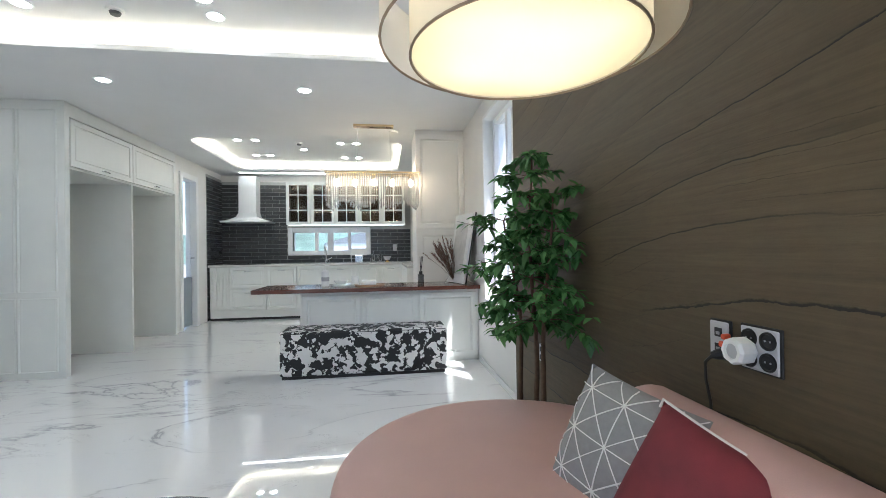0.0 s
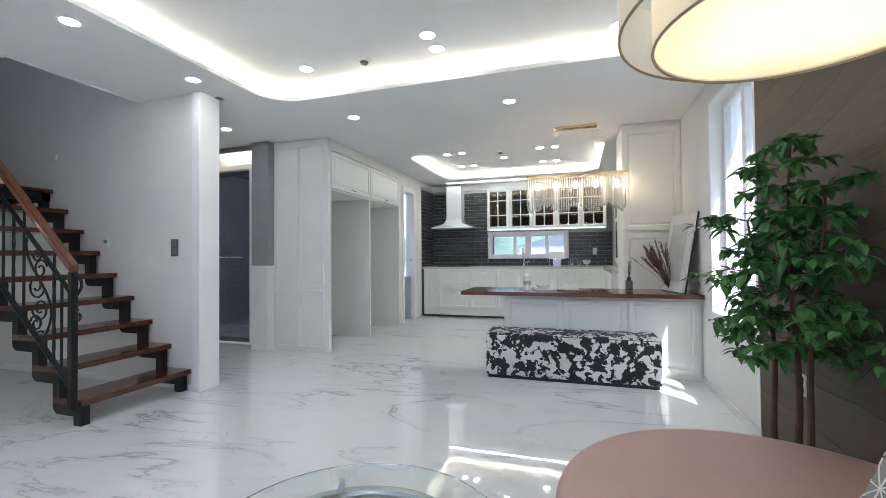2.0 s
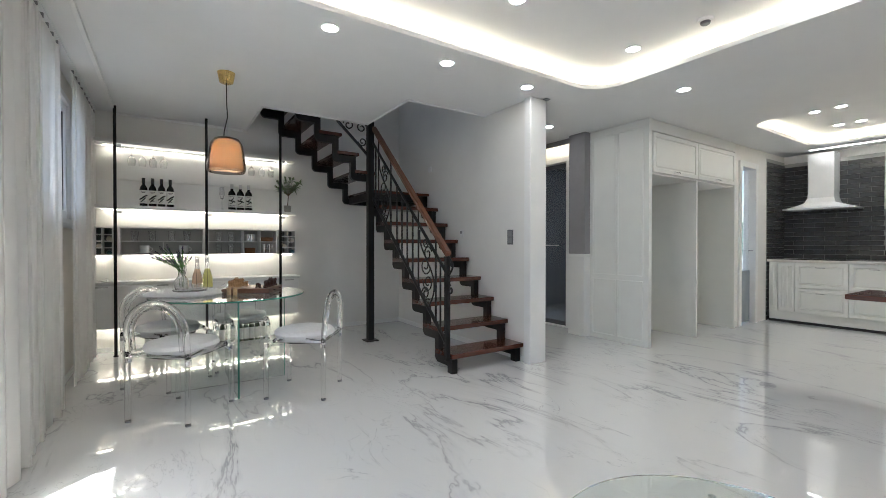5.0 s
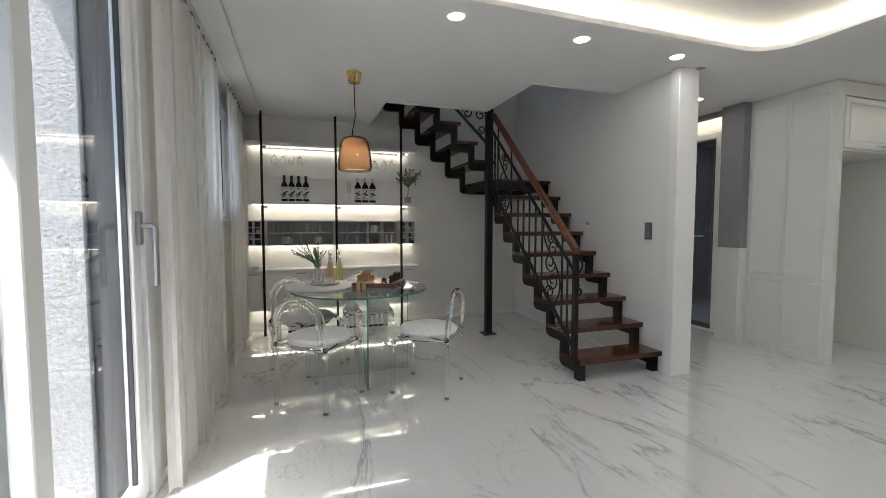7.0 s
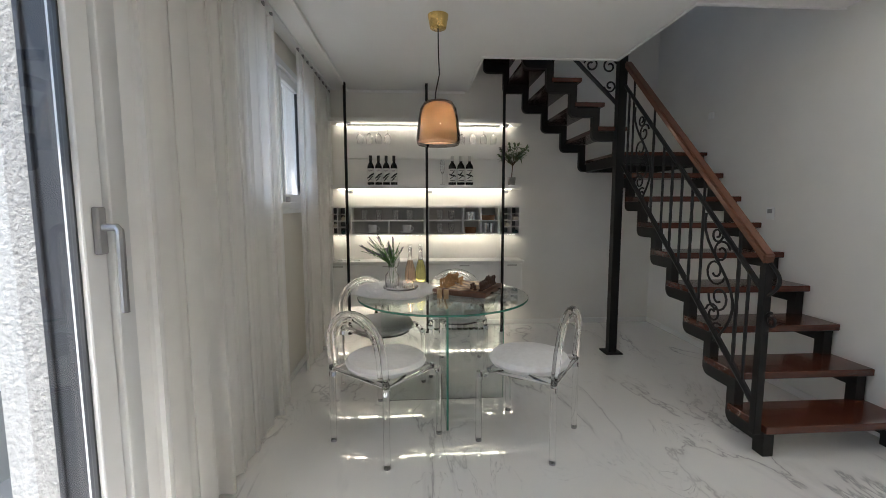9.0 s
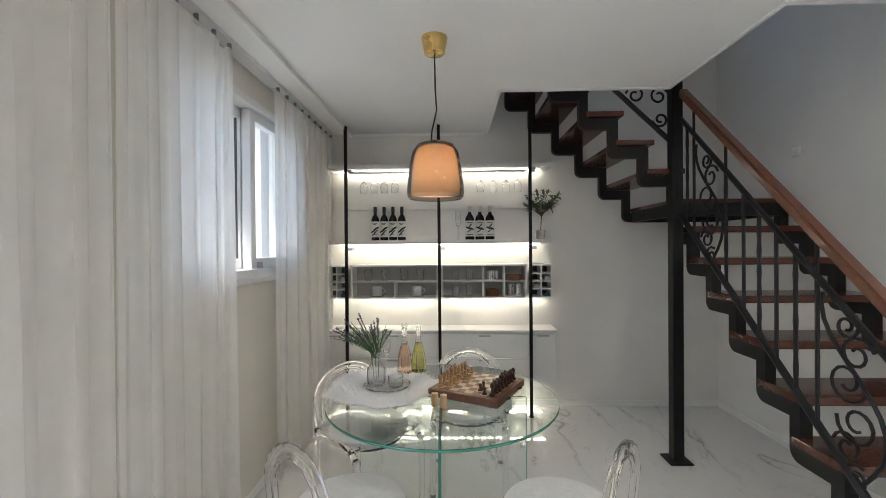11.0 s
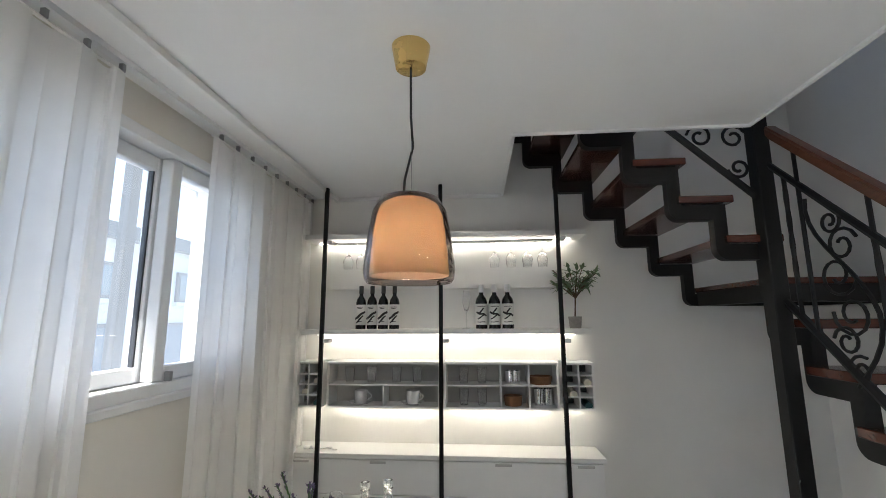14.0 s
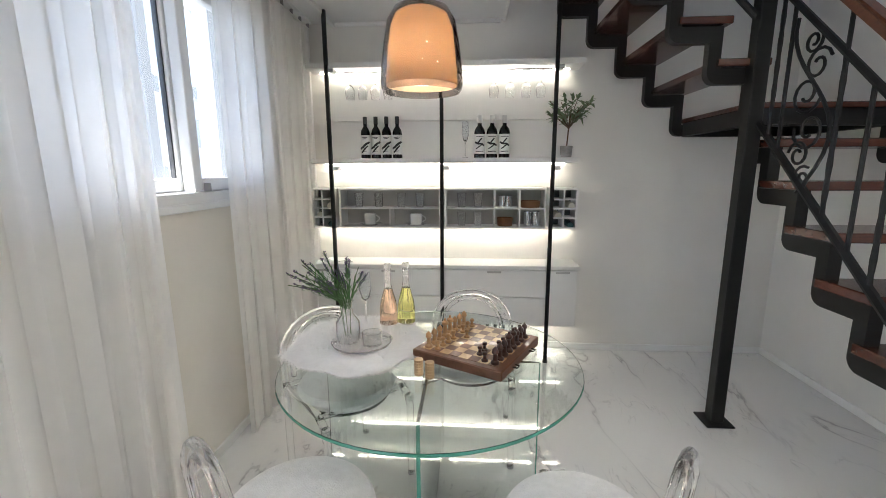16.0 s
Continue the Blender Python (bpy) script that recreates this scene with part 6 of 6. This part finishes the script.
for i in range(46):
    tip = Vector((.80 + rd.gauss(0, .075), 4.44 + rd.gauss(0, .05), IZ + .36 + rd.uniform(-.12, .12)))
    base = Vector((.93 + rd.uniform(-.01, .01), 4.44, IZ + .02))
    tube([base, (base + tip) / 2 + Vector((.02, 0, 0)), tip], .002, 4, st3b)
    d = (tip - base).normalized()
    for j in range(18):
        leaf_mesh(hd, tip - d * rd.uniform(0, .14), d + Vector((rd.uniform(-.7, .7), rd.uniform(-.7, .7), rd.uniform(-.3, .5))), .03, .007, .1)
part("stalk", st3b, BARK, dry)
part("blooms", hd, leaf_mat("dried_bloom", (.09, .04, .03), (.22, .12, .09), .9), dry, "feathery red-brown dried heads")
part("holder", tube([(1.02, 4.44, IZ + .26), (.83, 4.44, IZ + .004)], .006, 6), ACRYLIC, dry)
art = thing("leaning_picture", (.92, 4.36, IZ), "white framed picture leaning against the wall", "picture")
bm = boxes((-.012, .012, -.22, .22, 0, .72), bev=.003)
bmesh.ops.rotate(bm, verts=bm.verts[:], cent=(0, 0, 0), matrix=Matrix.Rotation(radians(10), 3, "Y"))
bmesh.ops.rotate(bm, verts=bm.verts[:], cent=(0, 0, 0), matrix=Matrix.Rotation(radians(13), 3, "Z"))
bmesh.ops.translate(bm, verts=bm.verts[:], vec=(.935, 4.40, IZ + .004))
part("canvas", bm, plain("pale_picture_board", (.72, .71, .69), .6, vary=.05), art)
bm = boxes((.0125, .026, -.225, .225, 0, .725), bev=.002)
bmesh.ops.rotate(bm, verts=bm.verts[:], cent=(0, 0, 0), matrix=Matrix.Rotation(radians(10), 3, "Y"))
bmesh.ops.rotate(bm, verts=bm.verts[:], cent=(0, 0, 0), matrix=Matrix.Rotation(radians(13), 3, "Z"))
bmesh.ops.translate(bm, verts=bm.verts[:], vec=(.935, 4.40, IZ + .004))
part("frame", bm, BLACK, art, "black back frame")
bm = boxes((-.0145, -.0125, -.15, .15, .09, .62), bev=.0005)
for turn, axis in ((10, "Y"), (13, "Z")):
    bmesh.ops.rotate(bm, verts=bm.verts[:], cent=(0, 0, 0), matrix=Matrix.Rotation(radians(turn), 3, axis))
bmesh.ops.translate(bm, verts=bm.verts[:], vec=(.935, 4.40, IZ + .004))
part("print", bm, plain("pale_grey_print", (.56, .54, .51), .6, vary=.12, scale=12), art, "pale grey print")
# on the worktop
for x, y, h, r, m, lab, nm in ((-.35, 7.6, .16, .008, CHROME, "chrome towel stand by the sink", "towel_stand"), (.02, 7.6, .19, .03, GLASS, "clear glass oil bottle on the worktop", "glass_oil_bottle"), (.14, 7.62, .2, .03, GLASS, "clear glass oil bottle on the worktop", "glass_oil_bottle")):
    t = thing(nm, (x, y, .893), lab, "bottle" if "bottle" in nm else "stand")
    part("body", lathe([(0, .893), (r, .893), (r, .893 + h * .6), (r * .4, .893 + h * .75), (r * .4, .893 + h), (0, .893 + h)], x, y, 16), m, t, smooth=True)
tl2 = thing("paper_pad", (-.22, 7.62, .893), "white rectangular card on a stand on the worktop", "card")
part("card", boxes((-.36, -.09, 7.60, 7.615, 1.02, 1.14), bev=.002), WHITE_PLASTIC, tl2)
part("stand", boxes((-.29, -.16, 7.58, 7.66, .893, 1.02), bev=.004), CHROME, tl2)
bw = thing("brass_bowl", (.26, 7.55, .893), "small bowl and cup on the worktop", "bowl")
part("bowl_wall", lathe([(0, .93), (.04, .93), (.075, 1.0), (.07, 1.0), (.035, .94), (0, .94)], .26, 7.55, 20), CERAMIC, bw, smooth=True)
part("foot", lathe([(0, .893), (.05, .893), (.02, .915), (.02, .93), (0, .93)], .26, 7.55, 16), BRASS, bw, smooth=True)
so2 = thing("tile_socket", (.40, YK - .012, 1.15), "white socket on the tiled wall", "socket")
part("plate", boxes((.37, .44, YK - .024, YK - .012, 1.09, 1.21), bev=.003), WHITE_PLASTIC, so2)
# fridge tower
fr = thing("fridge_surround", (XC, 5.2, 0), "tall ivory cabinet tower with two empty appliance niches", "cabinet")
part("side_panel", boxes((-3.34, XC, 4.245, 4.30, 0, CZ - .003)), LACQUER, fr)
for x0, x1 in ((-3.27, -2.97), (-2.94, -2.64)):
    for z0, z1 in ((.06, .70), (.76, 2.36)):
        part("moulding", tube([(x0, 4.243, z0), (x1, 4.243, z0), (x1, 4.243, z1), (x0, 4.243, z1)], .012, 6, closed=True), LACQUER, fr, "raised panel moulding")
part("divider", boxes((-3.34, XC, 5.235, 5.265, 0, 1.86), bev=.001), LACQUER, fr)
part("end_panel", boxes((-3.34, XC, 6.22, 6.255, 0, 2.315)), LACQUER, fr)
part("back_panel", boxes((-3.338, -3.32, 4.30, 6.22, 0, 2.315)), LACQUER, fr)
part("carcass_top", boxes((-3.32, XC - .02, 4.30, 6.22, 1.86, 2.315)), LACQUER, fr)
for y0, y1 in ((4.305, 5.245), (5.255, 6.215)):
    bm = boxes((XC - .019, XC, y0, y1, 1.88, 2.305), bev=.002)
    framed(bm, XC - .019, XC, y0, y1, 1.88, 2.305, "+x", .06, .010)
    d = part("door", bm, LACQUER, fr)
    pull(XC + .006, (y0 + y1) / 2, 1.91, d, "y")
part("crown", boxes((-3.33, XC - .012, 4.302, 6.27, 2.325, CZ - .003), bev=.003), LACQUER, fr)
# side door to the terrace
sd = tagged(thing("door_2", (-2.66, 6.68, 0), "white glazed terrace door with a grey lower panel", "door"), kind="structure")
part("door_frame", boxes((-2.74, -2.575, 6.40, 6.47, 0, 2.24), (-2.74, -2.575, 6.90, 6.97, 0, 2.24), (-2.74, -2.575, 6.47, 6.90, 2.16, 2.24), bev=.004), TRIM, sd)
part("lower_panel", boxes((-2.68, -2.65, 6.47, 6.90, .02, .74)), plain("grey_door_panel", (.30, .34, .38), .4), sd, "grey lower panel")
p = part("pane", boxes((-2.67, -2.664, 6.47, 6.90, .74, 2.16)), GLASS, sd)
p.visible_shadow = False
part("handle", tube([(-2.65, 6.86, 1.02), (-2.60, 6.86, 1.02), (-2.60, 6.78, 1.02)], .009, 8), GREY_METAL, sd, "grey handle")
# chandelier
chy, chz = 4.74, 1.91
chan = thing("crystal_chandelier", (.1, chy, 1.6), "rectangular gold chandelier with hanging crystal strands", "chandelier")
GOLD = plain("polished_gold", (.80, .62, .38), .15, 1.0, vary=.03, bump=0)
part("ceiling_plate", boxes((-.10, .33, chy - .035, chy + .035, CZ - .03, CZ - .001), bev=.003), GOLD, chan)
part("frame", boxes((-.395, .61, chy - .11, chy - .095, chz, chz + .018), (-.395, .61, chy + .095, chy + .11, chz, chz + .018), (-.395, -.38, chy - .095, chy + .095, chz, chz + .018), (.595, .61, chy - .095, chy + .095, chz, chz + .018), (-.38, .595, chy - .008, chy + .008, chz + .002, chz + .014), bev=.002), GOLD, chan)
for x in (-.06, .29):
    part("wire", tube([(x, chy, CZ - .03), (x, chy, chz + .01)], .0015, 5), GREY_METAL, chan)
BULB = glow("chandelier_bulb", (1, .76, .48), 22)
for k in range(5):
    x = -.29 + k * .2
    b = part("lamp_holder", lathe([(0, chz), (.014, chz), (.014, chz - .05), (0, chz - .05)], x, chy, 12), GOLD, chan)
    part("bulb", lathe([(0, chz - .05), (.014, chz - .055), (.026, chz - .085), (.016, chz - .115), (0, chz - .128)], x, chy, 12), BULB, b, "glowing bulb", True)
CRYSTAL, nt, b = nodes_of("cut_crystal")
b.inputs["Base Color"].default_value = (.96, .95, .93, 1)
b.inputs["Roughness"].default_value = .03
b.inputs["IOR"].default_value = 1.6
b.inputs["Transmission Weight"].default_value = .7


def strand_mesh(n, name):
    bm = bmesh.new()
    for i in range(n):
        z = -.012 - i * .021
        r = .0078 if i < n - 1 else .011
        vs = [bm.verts.new(c) for c in ((r, 0, z), (0, r, z), (-r, 0, z), (0, -r, z), (0, 0, z + r * 1.25), (0, 0, z - r * (1.25 if i < n - 1 else 2.4)))]
        for a in range(4):
            bm.faces.new((vs[a], vs[(a + 1) % 4], vs[4]))
            bm.faces.new((vs[(a + 1) % 4], vs[a], vs[5]))
    me = bpy.data.meshes.new(name)
    bm.to_mesh(me)
    bm.free()
    me.materials.append(CRYSTAL)
    return me


strands = {n: strand_mesh(n, "crystal_strand") for n in range(10, 19)}
for row, yy in enumerate((chy - .10, chy + .10, chy - .03)):
    for i in range(40):
        x = -.385 + i * .0249
        n = max(12, min(18, round(15 + 2.0 * math.sin(i * .5 + row * .8) + (i * 7 % 3 - 1) * .8)))
        o = new("crystal_strand", strands[n])
        o.parent = chan
        o.location = Vector((x, yy, chz)) - chan.location

# ---- living corner ----
sofa = thing("sofa", (.62, 1.2, 0), "dusty pink sofa with a rounded seat end", "sofa")


def capsule(cx, cy, r, y_low, shrink=0.0, n=40):
    pts = [(cx + (r - shrink) * math.cos(math.pi * i / n), cy + (r - shrink) * math.sin(math.pi * i / n)) for i in range(n + 1)]
    return pts + [(cx - r + shrink, y_low + shrink), (cx + r - shrink, y_low + shrink)]


def soft_block(layers, name, mat, parent, label=""):
    bm = bmesh.new()
    rr = [[bm.verts.new((x, y, z)) for x, y in pts] for pts, z in layers]
    n = len(rr[0])
    for a, b in zip(rr, rr[1:]):
        for i in range(n):
            bm.faces.new((a[i], a[(i + 1) % n], b[(i + 1) % n], b[i]))
    bm.faces.new(rr[0][::-1])
    bm.faces.new(rr[-1])
    return part(name, bm, mat, parent, label, True)


SC = (.63, 1.35, .575, .62)
soft_block([(capsule(*SC, .05), .06), (capsule(*SC, .03), .10), (capsule(*SC, .03), .25)], "base", PINK, sofa)
soft_block([(capsule(*SC, .03), .255), (capsule(*SC, .0), .27), (capsule(*SC, .0), .385), (capsule(*SC, .008), .405), (capsule(*SC, .025), .418), (capsule(*SC, .06), .425)], "seat_cushion", PINK, sofa, "rounded pink seat cushion")
bm = boxes((.93, 1.105, .35, 1.36, .05, .65), bev=.075, seg=5)
part("backrest", bm, PINK, sofa, "rounded pink backrest", True)
for x, y in ((.3, .75), (.95, .75), (.3, 1.6), (.9, 1.6)):
    part("foot", lathe([(0, 0), (.025, 0), (.03, .06), (0, .06)], x, y, 12), BLACK, sofa)
GREYCLOTH = plain("grey_linen", (.27, .265, .265), .9, vary=.08, scale=60, bump=.5, grain=400)
REDVEL = plain("wine_red_velvet", (.17, .022, .030), .75, vary=.25, scale=7, bump=.3, grain=300)
PINKVEL = plain("pink_velvet", (.42, .22, .24), .8, vary=.2, scale=9, bump=.3, grain=300)
OLIVECLOTH = plain("grey_brown_linen", (.20, .18, .155), .9, vary=.08, scale=50, bump=.4, grain=400)
WHITE_CORD = plain("white_piping", (.78, .77, .75), .8, vary=.02)


def cushion(name, m, size, mat, label, piping=None, lines=False):
    c = thing(name, (0, 0, 0), label, "cushion", "cushions on the sofa")
    n, h = 18, size / 2

    def at(u, v, s):
        edge = (1 - u * u) * (1 - v * v)
        return (u * h * (1 - .05 * (1 - v * v) * u * u), v * h * (1 - .05 * (1 - u * u) * v * v), s * .075 * edge ** .45)
    bm = bmesh.new()
    for s in (1, -1):
        g = [[bm.verts.new(at(-1 + 2 * i / n, -1 + 2 * j / n, s)) for j in range(n + 1)] for i in range(n + 1)]
        for i in range(n):
            for j in range(n):
                bm.faces.new((g[i][j], g[i + 1][j], g[i + 1][j + 1], g[i][j + 1]))
    bmesh.ops.remove_doubles(bm, verts=bm.verts[:], dist=.0005)
    part("cover", bm, mat, c, smooth=True)
    if piping:
        rim = [at(-1 + 2 * i / n, -1, 0) for i in range(n)] + [at(1, -1 + 2 * i / n, 0) for i in range(n)] + [at(1 - 2 * i / n, 1, 0) for i in range(n)] + [at(-1, 1 - 2 * i / n, 0) for i in range(n)]
        part("piping", tube(rim, .004, 6, closed=True), piping, c, "pale piping")
    if lines:
        def seam(a, b):
            q = [(a[0] + (b[0] - a[0]) * i / 16, a[1] + (b[1] - a[1]) * i / 16) for i in range(17)]
            part("stitch_line", tube([Vector(at(u, v, 1)) + Vector((0, 0, .0012)) for u, v in q], .0019, 4), WHITE_CORD, c)
        for k in (-.67, 0, .67):
            seam((-.98, k), (.98, k))
            seam((k, -.98), (k, .98))
        for k in (-1.33, -.67, 0, .67, 1.33):
            lo, hi = max(-.98, -.98 + k), min(.98, .98 + k)
            seam((lo, lo - k), (hi, hi - k))
            seam((lo, -(lo - k)), (hi, -(hi - k)))
    c.matrix_basis = m
    return c


def lean(x, y, z, face, tilt, roll):
    """A pose for a cushion: its front looks to the compass angle face, leaning back by tilt, turned in its plane by roll."""
    return Matrix.Translation((x, y, z)) @ Matrix.Rotation(radians(face), 4, "Z") @ Matrix.Rotation(radians(90 - tilt), 4, "Y") @ Matrix.Rotation(radians(roll), 4, "Z")


cushion("grey_cushion", lean(.83, 1.145, .53, 205, 22, 80), .355, GREYCLOTH, "grey cushion with white geometric stitched lines", lines=True)
cushion("red_cushion", lean(.875, .93, .50, 205, 24, 74), .335, REDVEL, "wine red velvet cushion with pale piping", WHITE_CORD)
cushion("linen_cushion", lean(.90, .98, .48, 190, 20, 8), .30, OLIVECLOTH, "grey-brown linen cushion behind the red one")
cushion("pink_cushion", lean(.86, .70, .46, 190, 24, 20), .30, PINKVEL, "pink velvet cushion with pale piping", WHITE_CORD)
# drum lamp
LX, LY, LZ0 = .525, .98, 1.488
drum = thing("drum_pendant", (LX, LY, LZ0), "large double drum pendant lamp, lit, with a fabric shade", "lamp")
SHADE = cloth("cream_lamp_shade", (.86, .80, .70), .55, weave=700)
SHEER = cloth("sheer_outer_shade", (.88, .84, .78), .65, weave=700)
part("inner_shade", lathe([(.250, LZ0), (.252, LZ0), (.252, LZ0 + .21), (.250, LZ0 + .21)], LX, LY, 56), SHADE, drum, "cream inner drum", True)
part("outer_shade", lathe([(.313, LZ0 + .03), (.315, LZ0 + .03), (.315, LZ0 + .19), (.313, LZ0 + .19)], LX, LY, 56), SHEER, drum, "sheer outer drum", True)
part("trim_ring", tube([(LX + .251 * math.cos(a / 56 * 6.2832), LY + .251 * math.sin(a / 56 * 6.2832), LZ0) for a in range(56)], .003, 6, closed=True), plain("bronze_edge", (.30, .22, .15), .5), drum)
part("trim_ring", tube([(LX + .314 * math.cos(a / 56 * 6.2832), LY + .314 * math.sin(a / 56 * 6.2832), LZ0 + .03) for a in range(56)], .003, 6, closed=True), plain("bronze_edge", (.30, .22, .15), .5), drum)
DIFF = cloth("opal_diffuser", (.95, .90, .76), .85, vary=.01)
part("diffuser", lathe([(0, LZ0 + .006), (.249, LZ0 + .006)], LX, LY, 56), DIFF, drum, "round opal diffuser")
part("top_plate", lathe([(0, LZ0 + .205), (.249, LZ0 + .205)], LX, LY, 56), SHADE, drum)
DBULB = glow("drum_bulb", (1, .85, .57), 3.2)
for k in range(4):
    bx, by = LX + .135 * math.cos(radians(45 + 90 * k)), LY + .135 * math.sin(radians(45 + 90 * k))
    part("bulb", lathe([(0, LZ0 + .09), (.03, LZ0 + .10), (.04, LZ0 + .13), (.02, LZ0 + .17), (0, LZ0 + .18)], bx, by, 16), DBULB, drum, "warm bulb", True)
part("stem", tube([(LX, LY, LZ0 + .17), (LX, LY, TZ - .002)], .006, 8), GREY_METAL, drum)
# glass coffee table
KX, KY, KZ, KR = -.40, .97, .40, .39
ct = thing("coffee_table", (KX, KY, 0), "round glass coffee table with a chrome ring and legs", "table")
part("tabletop", lathe([(0, KZ - .01), (KR, KZ - .01), (KR, KZ), (0, KZ)], KX, KY, 64), GLASS_GREEN, ct)
part("ring", tube([(KX + .31 * math.cos(a / 48 * 6.2832), KY + .31 * math.sin(a / 48 * 6.2832), KZ - .055) for a in range(48)], .016, 8, closed=True), CHROME, ct, "chrome ring", True)
part("lower_shelf", lathe([(0, .12), (.30, .12), (.30, .13), (0, .13)], KX, KY, 48), GREY_METAL, ct)
for k in range(4):
    a = radians(35 + 90 * k)
    part("leg", tube([(KX + .31 * math.cos(a), KY + .31 * math.sin(a), 0), (KX + .31 * math.cos(a), KY + .31 * math.sin(a), KZ - .011)], .011, 8), CHROME, ct)

# ---- outside ----
GROUND = plain("pale_paving", (.30, .29, .28), .9, vary=.15, scale=2, bump=.3)
setting("ground", slab([[(-400, -400), (400, -400), (400, 400), (-400, 400)]], -1.3, -1.2), GROUND, "pale paved ground around the house")
TERR = plain("grey_terrace_tile", (.22, .23, .24), .7, vary=.1, scale=5, bump=.2)
setting("terrace", boxes((XB - .2, 3.0, YW - 3.2, YW - .38, -1.2, -.06), (-5.2, -2.75, 6.0, 9.5, -1.2, -.06)), TERR, "grey tiled terrace outside the doors", category="pavement")
BWALL = plain("white_render_facade", (.58, .60, .63), .9, vary=.05, scale=1.5, bump=.2)


def neighbour(x0, x1, y0, y1, h, wins, label, face):
    b = thing("neighbour_house", ((x0 + x1) / 2, (y0 + y1) / 2, -1.2), label, "house", "houses outside")
    part("wall", boxes((x0, x1, y0, y1, -1.2, h)), BWALL, b)
    part("roof", boxes((x0 - .2, x1 + .2, y0 - .2, y1 + .2, h, h + .25)), DARK_PROFILE, b, "dark flat roof edge")
    for (u, z, w, hh) in wins:
        if face == "+y":
            f = part("window", boxes((u, u + w, y1, y1 + .05, z, z + hh)), DARK_PROFILE, b, "dark framed window")
            part("pane", boxes((u + .06, u + w - .06, y1 + .05, y1 + .06, z + .06, z + hh - .06)), plain("sky_blue_pane", (.10, .14, .18), .05, vary=.05, bump=0), f)
            part("sill", boxes((u - .05, u + w + .05, y1, y1 + .12, z - .08, z)), BWALL, f)


neighbour(-14, -7.5, -12, -5.5, 2.9, [(-13, .2, 1.2, 1.3), (-11, .2, 1.2, 1.3), (-9.2, .2, 1.2, 1.3), (-9.2, 1.9, 1.0, .6), (-11.5, 1.9, 1.0, .6)], "white rendered neighbouring house with dark windows", "+y")
neighbour(-5.5, 4.5, -9.5, -6.5, 2.4, [(-4.6, -.2, 1.4, 1.5), (-2.4, -.2, 1.4, 1.5), (-.2, -.2, 1.4, 1.5), (2.0, -.2, 1.4, 1.5)], "low white neighbouring house behind the terrace", "+y")
far = thing("distant_house", (2, 70, -1.2), "small pale house in the distance", "house", "houses outside")
part("wall", boxes((-9, 3, 70, 78, -1.2, 2.6)), BWALL, far)
part("roof", prism([(-9.4, 2.6), (3.4, 2.6), (-3, 4.4)], "y", 69.8, 78.2), plain("grey_roof", (.16, .17, .18), .8), far, "grey pitched roof")
GREENTILE = plain("grey_green_wall_tile", (.05, .062, .062), .4, vary=.2, scale=6, bump=.15)
fence = thing("terrace_wall", (-1.5, YW - 1.1, -.06), "low grey tiled terrace wall with a white coping", "wall")
part("wall_body", boxes((XB, 3.0, YW - 1.25, YW - 1.1, -.06, .40)), GREENTILE, fence)
part("coping", boxes((XB - .05, 3.05, YW - 1.29, YW - 1.06, .40, .45), bev=.01), BWALL, fence)
HILL = plain("wooded_hill", (.10, .15, .125), 1.0, vary=.5, scale=.3, bump=.5, grain=3)
bm = bmesh.new()
vsr = []
for i in range(61):
    x = -150 + 5 * i
    vsr.append((bm.verts.new((x, 110, -1.3)), bm.verts.new((x, 125, 9.5 + 1.6 * math.sin(i * .23) + 1.5 * math.sin(i * .9)))))
for a, b in zip(vsr, vsr[1:]):
    bm.faces.new((a[0], b[0], b[1], a[1]))
setting("backdrop_hill", bm, HILL, "distant wooded hill beyond the kitchen window", category="hill")
# ---- glazed bricks round the kitchen, joints recessed ----
BW, BH, GAP = .236, .060, .006
backer = setting("tiled_wall_kitchen", boxes((-2.598, -1.486, YK - .008, YK - .001, .895, 2.335), (-.034, .70, YK - .008, YK - .001, .895, 2.335), (-1.486, -.034, YK - .008, YK - .001, .895, 1.029), (-1.486, -.034, YK - .008, YK - .001, 1.526, 2.335)), GROUT, "dark glazed brick wall behind the worktop", category="wall")
backer2 = setting("tiled_wall_side", boxes((-2.599, -2.592, 7.30, YK - .009, 0.0, 2.36)), GROUT, "dark glazed brick return wall", category="wall")
brick_meshes = {}


def brick(w, axis):
    key = (round(w, 3), axis)
    if key not in brick_meshes:
        bm = bmesh.new()
        if axis == "y":
            box(bm, 0, w, -.009, 0, 0, BH, bev=.002)
        else:
            box(bm, 0, .009, 0, w, 0, BH, bev=.002)
        me = bpy.data.meshes.new("brick")
        bm.to_mesh(me)
        bm.free()
        me.materials.append(BRICK)
        brick_meshes[key] = me
    return brick_meshes[key]


def lay(x0, x1, z0, z1, place, axis, parent):
    r, z = 0, z0
    while z + BH <= z1 + .001:
        u = x0 - (BW / 2 if r % 2 else 0)
        while u < x1 - .02:
            a, b = max(u, x0), min(u + BW, x1)
            if b - a > .02:
                o = new("brick", brick(b - a, axis))
                o.location = place(a, z)
                o.parent = parent
            u += BW + GAP
        z += BH + GAP
        r += 1


on_back = lambda u, z: (u, YK - .0085, z)
lay(-2.588, -1.49, .90, 2.33, on_back, "y", backer)
lay(-.03, .69, .90, 1.545, on_back, "y", backer)
lay(-1.488, -.032, .90, 1.027, on_back, "y", backer)
lay(7.302, 7.938, .006, 2.355, lambda u, z: (-2.5915, u, z), "x", backer2)
